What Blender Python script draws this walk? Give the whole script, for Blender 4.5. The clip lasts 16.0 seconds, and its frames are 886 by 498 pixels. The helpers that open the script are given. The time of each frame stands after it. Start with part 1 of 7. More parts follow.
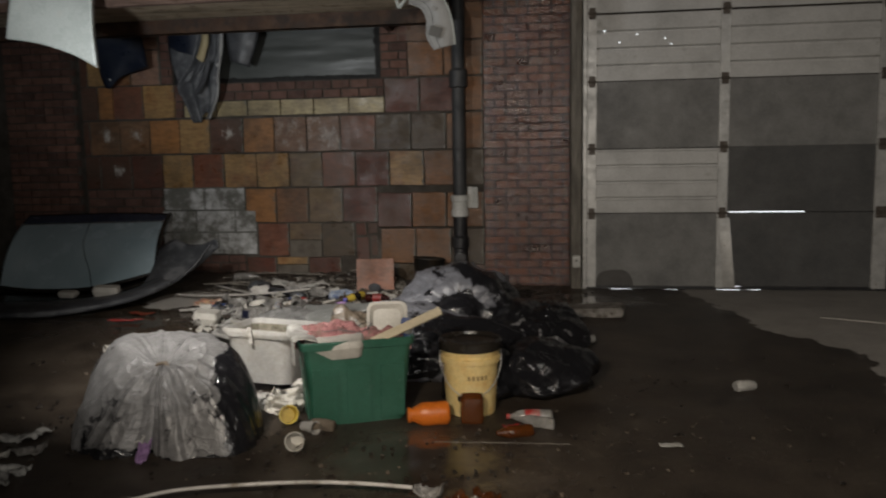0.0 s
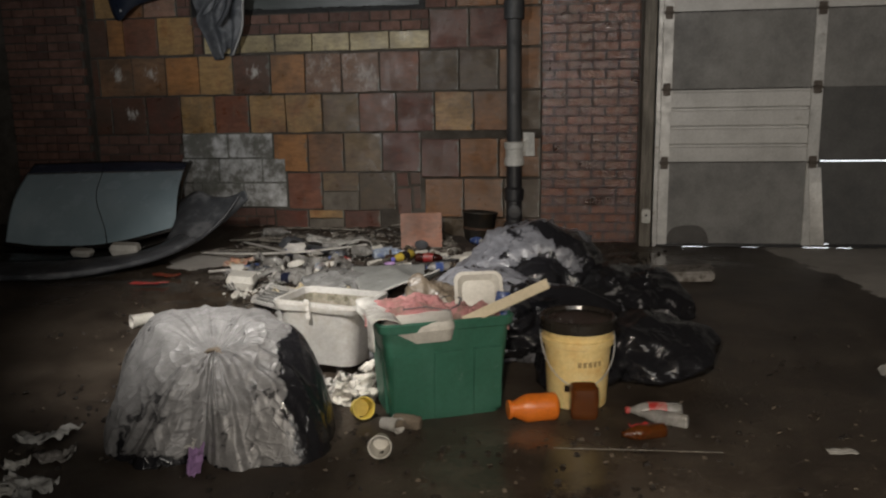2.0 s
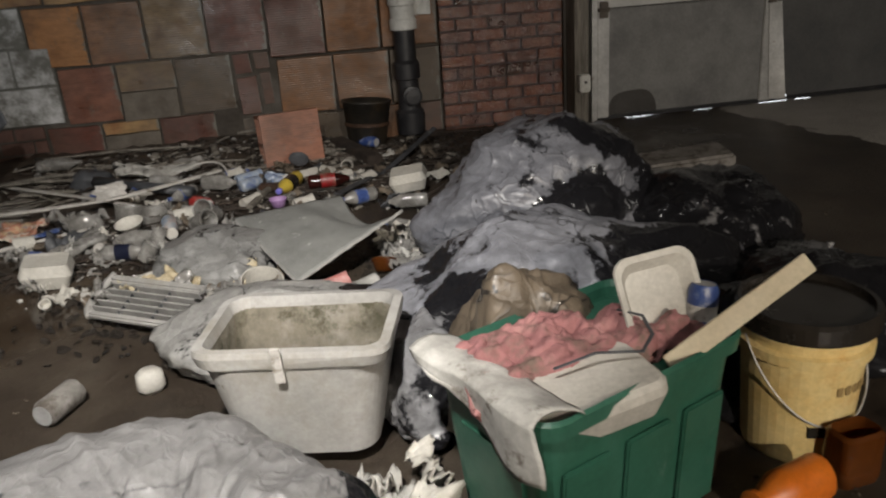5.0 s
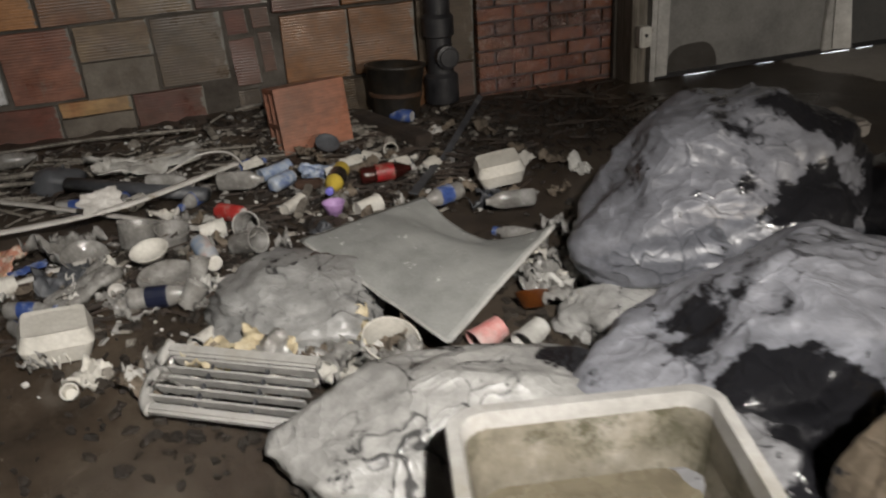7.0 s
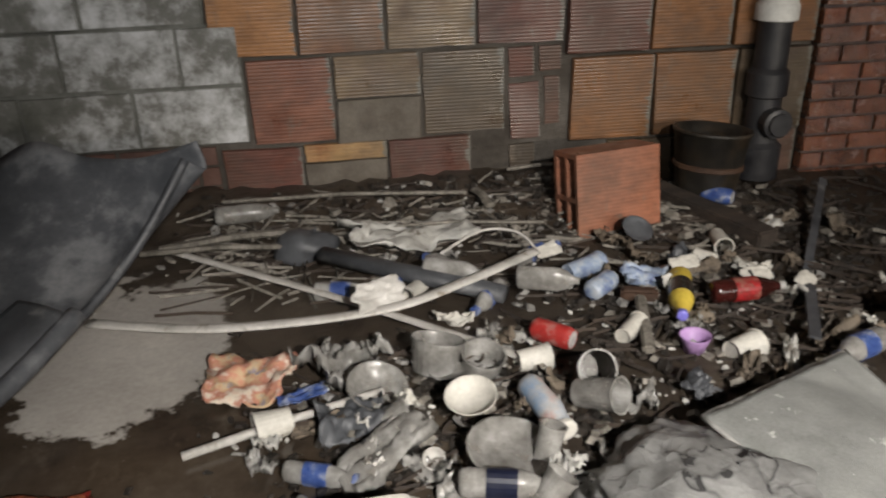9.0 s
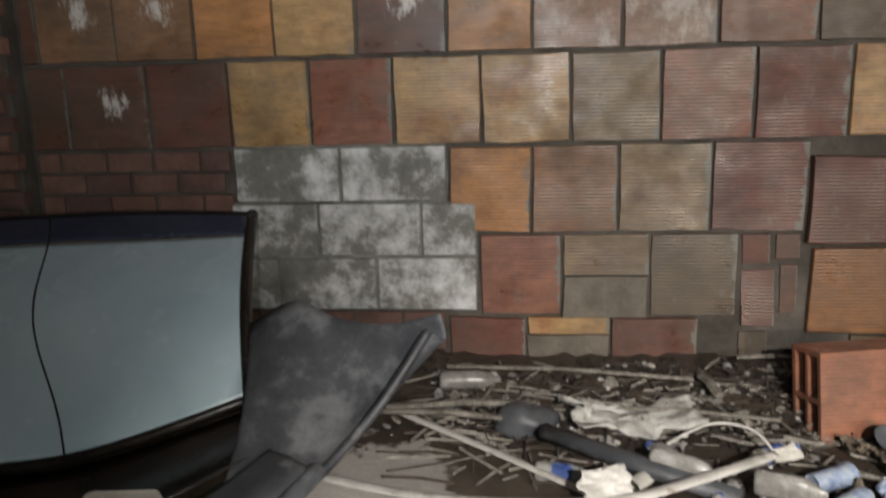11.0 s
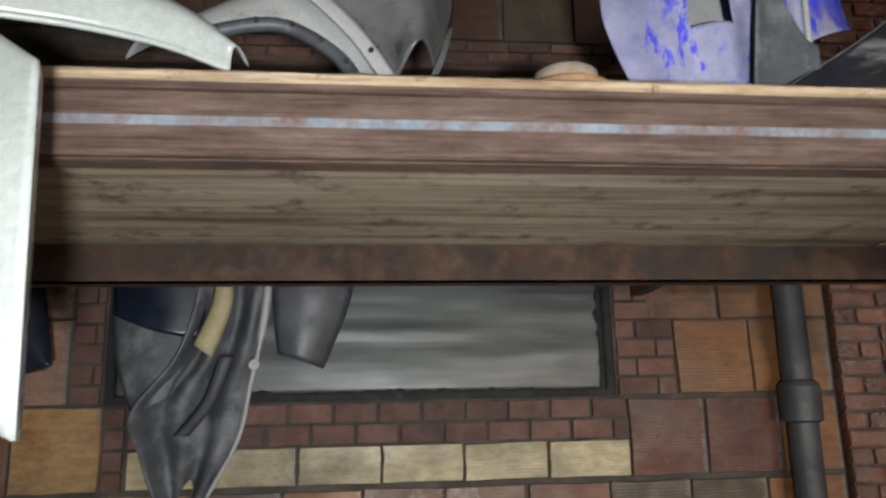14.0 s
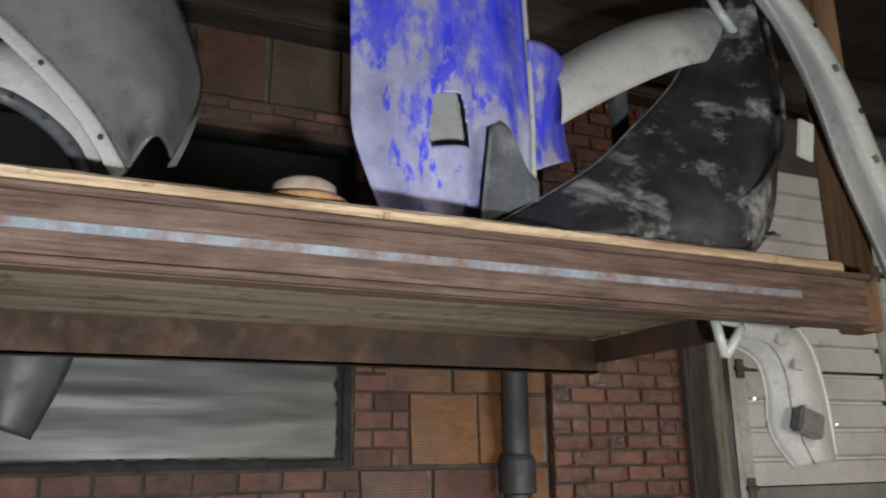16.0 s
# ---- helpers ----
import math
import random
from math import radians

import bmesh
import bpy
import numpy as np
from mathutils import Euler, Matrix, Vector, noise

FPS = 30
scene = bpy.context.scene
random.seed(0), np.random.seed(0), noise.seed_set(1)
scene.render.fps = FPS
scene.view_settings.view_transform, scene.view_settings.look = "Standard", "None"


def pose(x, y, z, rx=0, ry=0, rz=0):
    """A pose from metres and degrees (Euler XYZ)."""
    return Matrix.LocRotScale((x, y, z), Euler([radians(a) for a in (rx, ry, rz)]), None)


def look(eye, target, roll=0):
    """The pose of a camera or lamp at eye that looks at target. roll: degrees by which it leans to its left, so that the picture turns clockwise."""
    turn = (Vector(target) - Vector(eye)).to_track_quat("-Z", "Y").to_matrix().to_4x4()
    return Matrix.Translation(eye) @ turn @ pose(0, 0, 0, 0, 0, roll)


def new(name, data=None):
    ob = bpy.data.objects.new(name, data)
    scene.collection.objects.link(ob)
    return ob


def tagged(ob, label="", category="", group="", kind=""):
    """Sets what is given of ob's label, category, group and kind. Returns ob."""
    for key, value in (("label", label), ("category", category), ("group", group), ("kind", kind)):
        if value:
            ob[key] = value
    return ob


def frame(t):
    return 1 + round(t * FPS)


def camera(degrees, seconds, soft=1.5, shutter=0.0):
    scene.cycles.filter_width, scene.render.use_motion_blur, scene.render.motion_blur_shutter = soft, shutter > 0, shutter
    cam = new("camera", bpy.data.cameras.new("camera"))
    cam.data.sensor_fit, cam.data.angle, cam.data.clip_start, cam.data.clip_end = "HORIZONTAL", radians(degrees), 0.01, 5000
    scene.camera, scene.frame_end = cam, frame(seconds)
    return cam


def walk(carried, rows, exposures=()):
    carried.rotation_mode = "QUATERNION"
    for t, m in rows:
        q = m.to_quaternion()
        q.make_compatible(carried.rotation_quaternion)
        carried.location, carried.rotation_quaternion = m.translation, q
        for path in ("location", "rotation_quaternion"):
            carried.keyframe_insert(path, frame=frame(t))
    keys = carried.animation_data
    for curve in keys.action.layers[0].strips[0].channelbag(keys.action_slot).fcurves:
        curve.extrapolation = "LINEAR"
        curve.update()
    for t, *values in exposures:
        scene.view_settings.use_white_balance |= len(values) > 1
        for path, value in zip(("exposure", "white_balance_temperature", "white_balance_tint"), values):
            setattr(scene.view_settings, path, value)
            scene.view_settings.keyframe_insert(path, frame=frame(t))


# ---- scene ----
cam = camera(59.3, 16.0, soft=2.1, shutter=0.4)
METRES, EYE, TURN = 6.32, 1.2, 8.5
EXPOSURES = [(0, -0.12), (1.5, 0.07), (2.5, 0.14), (3.5, 0.14), (6, 0.1), (7.5, 0.5), (9, 1.0), (11.5, 1.4), (13, 1.2), (16, 1.1)]
ROWS = [
    (0.0, 0.0, 0.0, 0.0, -0.11, -6.55, 0.98),
    (0.5, -0.0034, 0.0049, -0.0008, -3.53, -7.45, 1.06),
    (1.0, -0.0154, 0.0354, -0.0014, -2.57, -8.05, 0.93),
    (1.5, -0.0357, 0.0766, -0.0007, 0.06, -8.95, 0.63),
    (2.0, -0.0694, 0.113, -0.0033, -0.06, -10.48, 0.93),
    (2.5, -0.1035, 0.1537, -0.0061, -2.33, -12.56, 1.2),
    (3.0, -0.1256, 0.2155, -0.0063, -4.4, -13.82, 1.52),
    (3.5, -0.1478, 0.2742, -0.0082, -7.41, -15.05, 1.92),
    (6.0, -0.2176, 0.5066, -0.0149, -24.77, -24.9, 4.16),
    (6.5, -0.2373, 0.5491, -0.0157, -25.79, -25.63, 3.84),
    (7.0, -0.2565, 0.5846, -0.0142, -26.91, -25.68, 3.8),
    (7.5, -0.2864, 0.6386, -0.0122, -28.18, -25.58, 3.92),
    (8.0, -0.2993, 0.6827, -0.0119, -28.55, -25.17, 3.49),
    (8.5, -0.3037, 0.7345, -0.0118, -22.5, -24.61, 2.22),
    (9.0, -0.3129, 0.7521, -0.0111, -16.92, -24.26, 1.6),
    (11.5, -0.3364, 0.7526, 0.0144, -1.61, -6.28, 1.17),
    (12.0, -0.3389, 0.7455, 0.0317, -3.25, 0.99, 1.76),
    (12.5, -0.3378, 0.7359, 0.0582, -5.19, 5.91, 2.32),
    (13.0, -0.3391, 0.7265, 0.074, -7.73, 8.86, 1.93),
    (13.5, -0.3403, 0.7188, 0.0937, -11.51, 11.18, 1.54),
    (14.0, -0.341, 0.7143, 0.1099, -14.73, 12.59, 1.29),
    (14.5, -0.3387, 0.7098, 0.1229, -19.12, 14.0, 0.7),
    (15.0, -0.3361, 0.7043, 0.13, -23.6, 14.8, 0.34),
    (15.5, -0.333, 0.701, 0.1337, -28.34, 14.77, 0.37),
    (16.0, -0.3319, 0.6999, 0.1359, -32.2, 14.5, 0.62),
]
walk(cam, [(t, pose(0, 0, EYE, 0, 0, TURN) @ pose(METRES * x, METRES * y, METRES * z, 90 + pitch, roll, yaw)) for t, x, y, z, yaw, pitch, roll in ROWS],
     exposures=EXPOSURES)

# ---- world and light ----
world = bpy.data.worlds.new("night")
scene.world = world
world.use_nodes = True
world.node_tree.nodes["Background"].inputs[0].default_value = (0.5, 0.6, 0.8, 1)
world.node_tree.nodes["Background"].inputs[1].default_value = 0.04


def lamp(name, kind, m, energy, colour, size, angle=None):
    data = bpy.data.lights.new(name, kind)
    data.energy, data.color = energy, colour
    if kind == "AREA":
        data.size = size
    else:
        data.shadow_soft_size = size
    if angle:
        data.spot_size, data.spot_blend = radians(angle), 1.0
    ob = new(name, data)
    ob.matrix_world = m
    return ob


# added fixed lamps standing in for the visitor's torch: way in, heap, shelf
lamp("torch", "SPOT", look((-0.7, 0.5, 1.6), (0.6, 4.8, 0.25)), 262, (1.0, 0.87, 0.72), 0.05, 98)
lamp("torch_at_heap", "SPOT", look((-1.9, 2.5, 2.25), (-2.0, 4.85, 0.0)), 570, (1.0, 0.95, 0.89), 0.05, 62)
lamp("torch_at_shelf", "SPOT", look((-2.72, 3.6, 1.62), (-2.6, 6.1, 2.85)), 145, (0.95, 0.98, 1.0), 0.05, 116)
# added soft fill light from behind the visitor; its source is unseen
lamp("gateway_light", "AREA", look((1.6, -1.8, 2.2), (1.0, 5.0, 0.6)), 78, (1.0, 0.95, 0.88), 2.4)

# ---- materials ----
def shader(name):
    m = bpy.data.materials.new(name)
    m.use_nodes = True
    return m, m.node_tree, m.node_tree.nodes["Principled BSDF"]


def node(nt, kind, **values):
    n = nt.nodes.new(kind)
    for key, value in values.items():
        if key in n.inputs:
            n.inputs[key].default_value = value
    return n


def noise_of(nt, scale, detail=6, rough=0.6, stretch=(1, 1, 1), offset=None):
    pos = nt.nodes.new("ShaderNodeNewGeometry").outputs["Position"]
    mp = nt.nodes.new("ShaderNodeMapping")
    mp.inputs["Scale"].default_value = stretch
    nt.links.new(pos, mp.inputs["Vector"])
    if offset is not None:
        nt.links.new(offset, mp.inputs["Location"])
    n = node(nt, "ShaderNodeTexNoise", Scale=scale, Detail=detail, Roughness=rough)
    nt.links.new(mp.outputs[0], n.inputs["Vector"])
    return n.outputs["Fac"]


def ramp(nt, fac, stops):
    r = nt.nodes.new("ShaderNodeValToRGB")
    el = r.color_ramp.elements
    while len(el) < len(stops):
        el.new(0.5)
    for e, (p, c) in zip(el, stops):
        e.position, e.color = p, (*c, 1) if len(c) == 3 else c
    nt.links.new(fac, r.inputs[0])
    return r.outputs[0]


def grey(v):
    return (v, v, v)


def mixed(nt, fac, a, b, mode="MIX"):
    n = nt.nodes.new("ShaderNodeMix")
    n.data_type, n.blend_type = "RGBA", mode
    for value, socket in ((fac, n.inputs["Factor"]), (a, n.inputs["A"]), (b, n.inputs["B"])):
        if isinstance(value, (int, float)):
            socket.default_value = value
        elif isinstance(value, tuple):
            socket.default_value = (*value, 1)
        else:
            nt.links.new(value, socket)
    return n.outputs["Result"]


def bump(nt, bsdf, height, strength, distance):
    b = node(nt, "ShaderNodeBump", Strength=strength, Distance=distance)
    nt.links.new(height, b.inputs["Height"])
    nt.links.new(b.outputs[0], bsdf.inputs["Normal"])
    return b


def surface(name, cols, scale=5, rough=(0.5, 0.8), relief=0.3, fine=70, depth=0.003, metal=0.0, dirt=None, dirt_at=(0.5, 0.62), dirt_scale=9,
            stretch=(1, 1, 1), coat=0.0, vary=0.0, clear=0.0, sheen=0.5, dirt_rough=0.85):
    """Colours over a broad noise, dirt patches over a second one, grain in the relief."""
    m, nt, p = shader(name)
    seed = None
    if vary:
        seed = nt.nodes.new("ShaderNodeObjectInfo").outputs["Random"]
    k = len(cols)
    broad = noise_of(nt, scale, 7, 0.65, stretch)
    col = ramp(nt, broad, [(0.3 + 0.4 * i / max(1, k - 1), c) for i, c in enumerate(cols)])
    grain = noise_of(nt, fine, 5, 0.7, stretch)
    if stretch != (1, 1, 1):
        streak = noise_of(nt, scale * 2.2, 8, 0.75, tuple(v * (0.35 if v < 1 else 2.2) for v in stretch))
        col = mixed(nt, 0.75, col, ramp(nt, streak, [(0.38, grey(0.3)), (0.55, grey(1.0))]), "MULTIPLY")
    col = mixed(nt, 0.35, col, ramp(nt, grain, [(0.3, grey(0.35)), (0.7, grey(1.0))]), "MULTIPLY")
    if vary:
        col = mixed(nt, vary, col, ramp(nt, seed, [(0.0, grey(0.45)), (0.35, (0.9, 0.8, 0.75)), (0.7, (1.0, 1.0, 0.95)), (1.0, (1.35, 1.2, 1.05))]), "MULTIPLY")
    rr = ramp(nt, noise_of(nt, scale * 2.3, 5), [(0.3, grey(rough[0])), (0.7, grey(rough[1]))])
    if dirt:
        patch = ramp(nt, noise_of(nt, dirt_scale, 8, 0.7), [(dirt_at[0], grey(0.0)), (dirt_at[1], grey(1.0))])
        col = mixed(nt, patch, col, dirt)
        rr = mixed(nt, patch, rr, grey(dirt_rough))
    nt.links.new(col, p.inputs["Base Color"])
    nt.links.new(rr, p.inputs["Roughness"])
    p.inputs["Metallic"].default_value = metal
    p.inputs["Coat Weight"].default_value = coat
    p.inputs["Specular IOR Level"].default_value = sheen
    if clear:
        p.inputs["Transmission Weight"].default_value = clear
    bump(nt, p, grain, relief, depth)
    return m


def clay(name, cols, ribs=True, upright=False, white=0.0, limed=0.0):
    """Scored clay tile: fine ribs, kiln colour drift, pale scale."""
    m, nt, p = shader(name)
    seed = nt.nodes.new("ShaderNodeObjectInfo").outputs["Random"]
    scl = nt.nodes.new("ShaderNodeVectorMath")
    scl.operation = "SCALE"
    nt.links.new(seed, scl.inputs[0])
    scl.inputs["Scale"].default_value = 37.0
    off = scl.outputs[0]
    face = nt.nodes.new("ShaderNodeTexCoord").outputs["Object"]
    faces = nt.nodes.new("ShaderNodeSeparateXYZ")
    nt.links.new(face, faces.inputs[0])
    across = faces.outputs[0]
    col = ramp(nt, noise_of(nt, 3.5, 6, 0.6, offset=off), [(0.32, cols[0]), (0.5, cols[1]), (0.68, cols[2])])
    col = mixed(nt, 0.6, col, ramp(nt, noise_of(nt, 22, 8, 0.75, (0.5, 1, 1.6)), [(0.35, grey(0.35)), (0.6, grey(1.0))]), "MULTIPLY")
    grime = ramp(nt, noise_of(nt, 1.7, 9, 0.68), [(0.42, grey(0.0)), (0.68, grey(0.75))])
    col = mixed(nt, grime, col, (0.075, 0.058, 0.044))
    smear = ramp(nt, noise_of(nt, 14, 9, 0.75, (1.6, 1, 0.7)), [(0.58, grey(0.0)), (0.66, grey(0.55))])
    col = mixed(nt, smear, col, (0.14, 0.115, 0.09))
    if white:
        spot = nt.nodes.new("ShaderNodeVectorMath")
        spot.operation = "LENGTH"
        shift = nt.nodes.new("ShaderNodeVectorMath")
        shift.operation = "MULTIPLY_ADD"
        shift.inputs[1].default_value, shift.inputs[2].default_value = (1.0, 0.0, 1.0), (-0.08, 0.0, -0.06)
        nt.links.new(face, shift.inputs[0])
        nt.links.new(shift.outputs[0], spot.inputs[0])
        near_mid = nt.nodes.new("ShaderNodeMath")
        near_mid.operation = "MULTIPLY_ADD"
        nt.links.new(spot.outputs["Value"], near_mid.inputs[0])
        near_mid.inputs[1].default_value = -0.85
        nt.links.new(noise_of(nt, 16, 9, 0.8, (1.9, 1, 0.7), offset=off), near_mid.inputs[2])
        patch = ramp(nt, near_mid.outputs[0], [(0.40 - white, grey(0.0)), (0.52 - white, grey(0.8))])
        col = mixed(nt, patch, col, (0.55, 0.53, 0.49))
    if limed:
        veil = ramp(nt, noise_of(nt, 7, 9, 0.75, (1.3, 1, 0.9), offset=off), [(0.6 - limed, grey(0.0)), (0.75 - limed, grey(0.6))])
        col = mixed(nt, veil, col, (0.42, 0.38, 0.34))
    rough_edge = nt.nodes.new("ShaderNodeMath")
    rough_edge.operation = "MULTIPLY_ADD"
    nt.links.new(noise_of(nt, 11, 8, 0.75, (0.7, 1, 1.5), offset=off), rough_edge.inputs[0])
    rough_edge.inputs[1].default_value = 0.42
    nt.links.new(across, rough_edge.inputs[2])
    lapped = mixed(nt, 1.0, ramp(nt, rough_edge.outputs[0], [(0.655, grey(0.0)), (0.67, grey(0.9))]), ramp(nt, noise_of(nt, 0.9, 3), [(0.42, grey(0.0)), (0.5, grey(1.0))]), "MULTIPLY")
    col = mixed(nt, lapped, col, (0.14, 0.135, 0.115))
    nt.links.new(col, p.inputs["Base Color"])
    rr = ramp(nt, noise_of(nt, 6, 6), [(0.35, grey(0.27)), (0.65, grey(0.65))])
    nt.links.new(rr, p.inputs["Roughness"])
    pos = nt.nodes.new("ShaderNodeNewGeometry").outputs["Position"]
    sep = nt.nodes.new("ShaderNodeSeparateXYZ")
    nt.links.new(pos, sep.inputs[0])
    wob = node(nt, "ShaderNodeMath")
    wob.operation = "MULTIPLY"
    nt.links.new(sep.outputs[0 if upright else 2], wob.inputs[0])
    wob.inputs[1].default_value = 2 * math.pi / 0.0135
    sn = nt.nodes.new("ShaderNodeMath")
    sn.operation = "SINE"
    nt.links.new(wob.outputs[0], sn.inputs[0])
    ad = nt.nodes.new("ShaderNodeMath")
    ad.operation = "ADD"
    nt.links.new(sn.outputs[0], ad.inputs[0])
    nt.links.new(noise_of(nt, 40, 6, 0.7), ad.inputs[1])
    bump(nt, p, ad.outputs[0], 0.17 if ribs else 0.1, 0.0025)
    return m


CLAY = {
    "O": clay("clay_orange", [(0.28, 0.125, 0.042), (0.42, 0.195, 0.072), (0.35, 0.17, 0.066)]),
    "T": clay("clay_tan", [(0.26, 0.15, 0.065), (0.42, 0.26, 0.11), (0.30, 0.14, 0.06)]),
    "R": clay("clay_red", [(0.16, 0.062, 0.04), (0.23, 0.095, 0.058), (0.19, 0.085, 0.05)]),
    "B": clay("clay_brown", [(0.15, 0.08, 0.045), (0.24, 0.12, 0.06), (0.20, 0.085, 0.05)]),
    "G": clay("clay_olive", [(0.14, 0.095, 0.05), (0.22, 0.15, 0.08), (0.15, 0.09, 0.055)]),
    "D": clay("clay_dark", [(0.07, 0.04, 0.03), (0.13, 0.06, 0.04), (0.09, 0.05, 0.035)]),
    "W": clay("clay_limed", [(0.16, 0.09, 0.05), (0.24, 0.13, 0.07), (0.2, 0.12, 0.07)], white=0.06),
    "L": clay("clay_pale_veil", [(0.17, 0.1, 0.07), (0.25, 0.14, 0.09), (0.21, 0.13, 0.09)], limed=0.1),
    "X": clay("clay_dark_limed", [(0.07, 0.04, 0.03), (0.13, 0.06, 0.04), (0.09, 0.05, 0.035)], white=0.03),
    "P": clay("clay_pink_upright", [(0.24, 0.13, 0.09), (0.34, 0.2, 0.14), (0.28, 0.14, 0.1)], upright=True, limed=0.04),
    "C": clay("clay_cream", [(0.42, 0.34, 0.18), (0.58, 0.48, 0.27), (0.48, 0.39, 0.22)]),
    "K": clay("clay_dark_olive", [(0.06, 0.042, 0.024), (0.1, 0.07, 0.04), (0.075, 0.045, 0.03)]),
    "M": clay("clay_maroon", [(0.085, 0.032, 0.024), (0.14, 0.05, 0.034), (0.11, 0.045, 0.03)]),
    # darker orange, laid only on tiles towards the drain pipe
    "Q": clay("clay_dull_orange", [(0.15, 0.06, 0.018), (0.24, 0.1, 0.032), (0.19, 0.085, 0.03)]),
    "N": clay("clay_new", [(0.30, 0.11, 0.06), (0.36, 0.14, 0.08), (0.33, 0.13, 0.07)]),
}
MORTAR = surface("mortar", [(0.04, 0.032, 0.025), (0.075, 0.064, 0.052), (0.12, 0.105, 0.09)], 6, (0.7, 0.95), 0.8, 60, 0.01)
BRICK = surface("brick_red", [(0.07, 0.025, 0.011), (0.13, 0.045, 0.019), (0.18, 0.068, 0.032)], 9, (0.05, 0.34), 0.9, 70, 0.006, vary=0.8, sheen=0.9)
film = BRICK.node_tree.nodes["Principled BSDF"]
film.inputs["Coat Weight"].default_value = 0.22
film.inputs["Coat Roughness"].default_value = 0.05
BRICK.node_tree.links.new(film.inputs["Normal"].links[0].from_socket, film.inputs["Coat Normal"])
BRICK_OLD = surface("brick_dusty", [(0.095, 0.052, 0.041), (0.15, 0.08, 0.062), (0.2, 0.115, 0.095)], 9, (0.6, 0.9), 0.7, 90, 0.004, vary=0.7)
BLOCK = surface("concrete_block", [(0.12, 0.12, 0.1), (0.22, 0.215, 0.195), (0.34, 0.335, 0.315)], 6, (0.7, 0.95), 0.8, 120, 0.005, dirt=(0.62, 0.62, 0.62), dirt_at=(0.47, 0.66), dirt_scale=6)
WOOD_DECK = surface("plywood", [(0.15, 0.115, 0.075), (0.5, 0.41, 0.29), (0.66, 0.57, 0.44)], 2.6, (0.35, 0.7), 0.5, 40, 0.004, stretch=(0.35, 3.0, 3.0), dirt=(0.1, 0.065, 0.04), dirt_at=(0.54, 0.68), dirt_scale=6)
WOOD_DARK = surface("charred_wood", [(0.02, 0.016, 0.013), (0.045, 0.032, 0.024), (0.07, 0.05, 0.035)], 4, (0.7, 0.95), 0.7, 40, 0.008, stretch=(0.5, 2.5, 2.5))
WOOD_POST = surface("brown_timber", [(0.12, 0.065, 0.03), (0.2, 0.11, 0.055), (0.26, 0.15, 0.08)], 5, (0.6, 0.9), 0.5, 50, 0.004, stretch=(2.5, 2.5, 0.4))
WOOD_GREY = surface("weathered_wood", [(0.12, 0.11, 0.09), (0.22, 0.2, 0.17), (0.34, 0.31, 0.27)], 6, (0.6, 0.9), 0.6, 50, 0.004, stretch=(2.5, 2.5, 0.5))
RUST = surface("rusted_steel", [(0.078, 0.045, 0.033), (0.145, 0.088, 0.065), (0.22, 0.15, 0.118)], 11, (0.5, 0.85), 0.9, 140, 0.003, metal=0.15, stretch=(0.4, 1.6, 2.2))
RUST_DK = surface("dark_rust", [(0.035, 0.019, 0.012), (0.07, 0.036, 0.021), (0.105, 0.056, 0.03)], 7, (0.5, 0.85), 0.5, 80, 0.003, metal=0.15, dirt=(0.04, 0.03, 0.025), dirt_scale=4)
PAINT_BLUE = surface("worn_blue_grey_paint", [(0.15, 0.19, 0.23), (0.22, 0.26, 0.3), (0.28, 0.32, 0.35)], 10, (0.4, 0.7), 0.3, 80, 0.002, dirt=(0.15, 0.075, 0.05), dirt_at=(0.4, 0.68), dirt_scale=16)
DOOR_WHITE = surface("door_white", [(0.5, 0.5, 0.49), (0.62, 0.62, 0.61), (0.7, 0.7, 0.69)], 3, (0.35, 0.6), 0.15, 60, 0.002, dirt=(0.3, 0.3, 0.27), dirt_at=(0.6, 0.75), dirt_scale=4)
DOOR_GREY = surface("door_grey_board", [(0.16, 0.16, 0.16), (0.24, 0.24, 0.235), (0.3, 0.3, 0.295)], 3, (0.45, 0.75), 0.2, 60, 0.002, dirt=(0.4, 0.4, 0.38), dirt_at=(0.66, 0.85), dirt_scale=5)
DOOR_DARK = surface("door_dark_board", [(0.075, 0.077, 0.08), (0.1, 0.1, 0.1), (0.13, 0.13, 0.13)], 3, (0.5, 0.8), 0.2, 60, 0.002)
GALV = surface("galvanised", [(0.4, 0.4, 0.39), (0.55, 0.55, 0.54), (0.65, 0.65, 0.63)], 8, (0.35, 0.6), 0.2, 60, 0.002, metal=0.3, dirt=(0.16, 0.1, 0.06), dirt_at=(0.62, 0.75), dirt_scale=13)
IRON_BLACK = surface("black_pipe", [(0.012, 0.012, 0.014), (0.025, 0.025, 0.028), (0.04, 0.04, 0.042)], 6, (0.3, 0.6), 0.3, 70, 0.002)
HINGE = surface("dull_hinge_steel", [(0.06, 0.05, 0.042), (0.11, 0.09, 0.075), (0.17, 0.15, 0.13)], 14, (0.5, 0.8), 0.4, 80, 0.002, metal=0.2)
RAW_EDGE = surface("raw_plywood_edge", [(0.3, 0.19, 0.1), (0.55, 0.4, 0.25), (0.66, 0.52, 0.36)], 7, (0.6, 0.9), 0.8, 50, 0.004, stretch=(0.4, 2.0, 2.4), dirt=(0.14, 0.08, 0.045), dirt_at=(0.6, 0.68), dirt_scale=11)
PLASTER = surface("dark_plaster", [(0.06, 0.055, 0.05), (0.1, 0.09, 0.08), (0.15, 0.135, 0.12)], 2, (0.8, 0.95), 0.5, 40, 0.006)


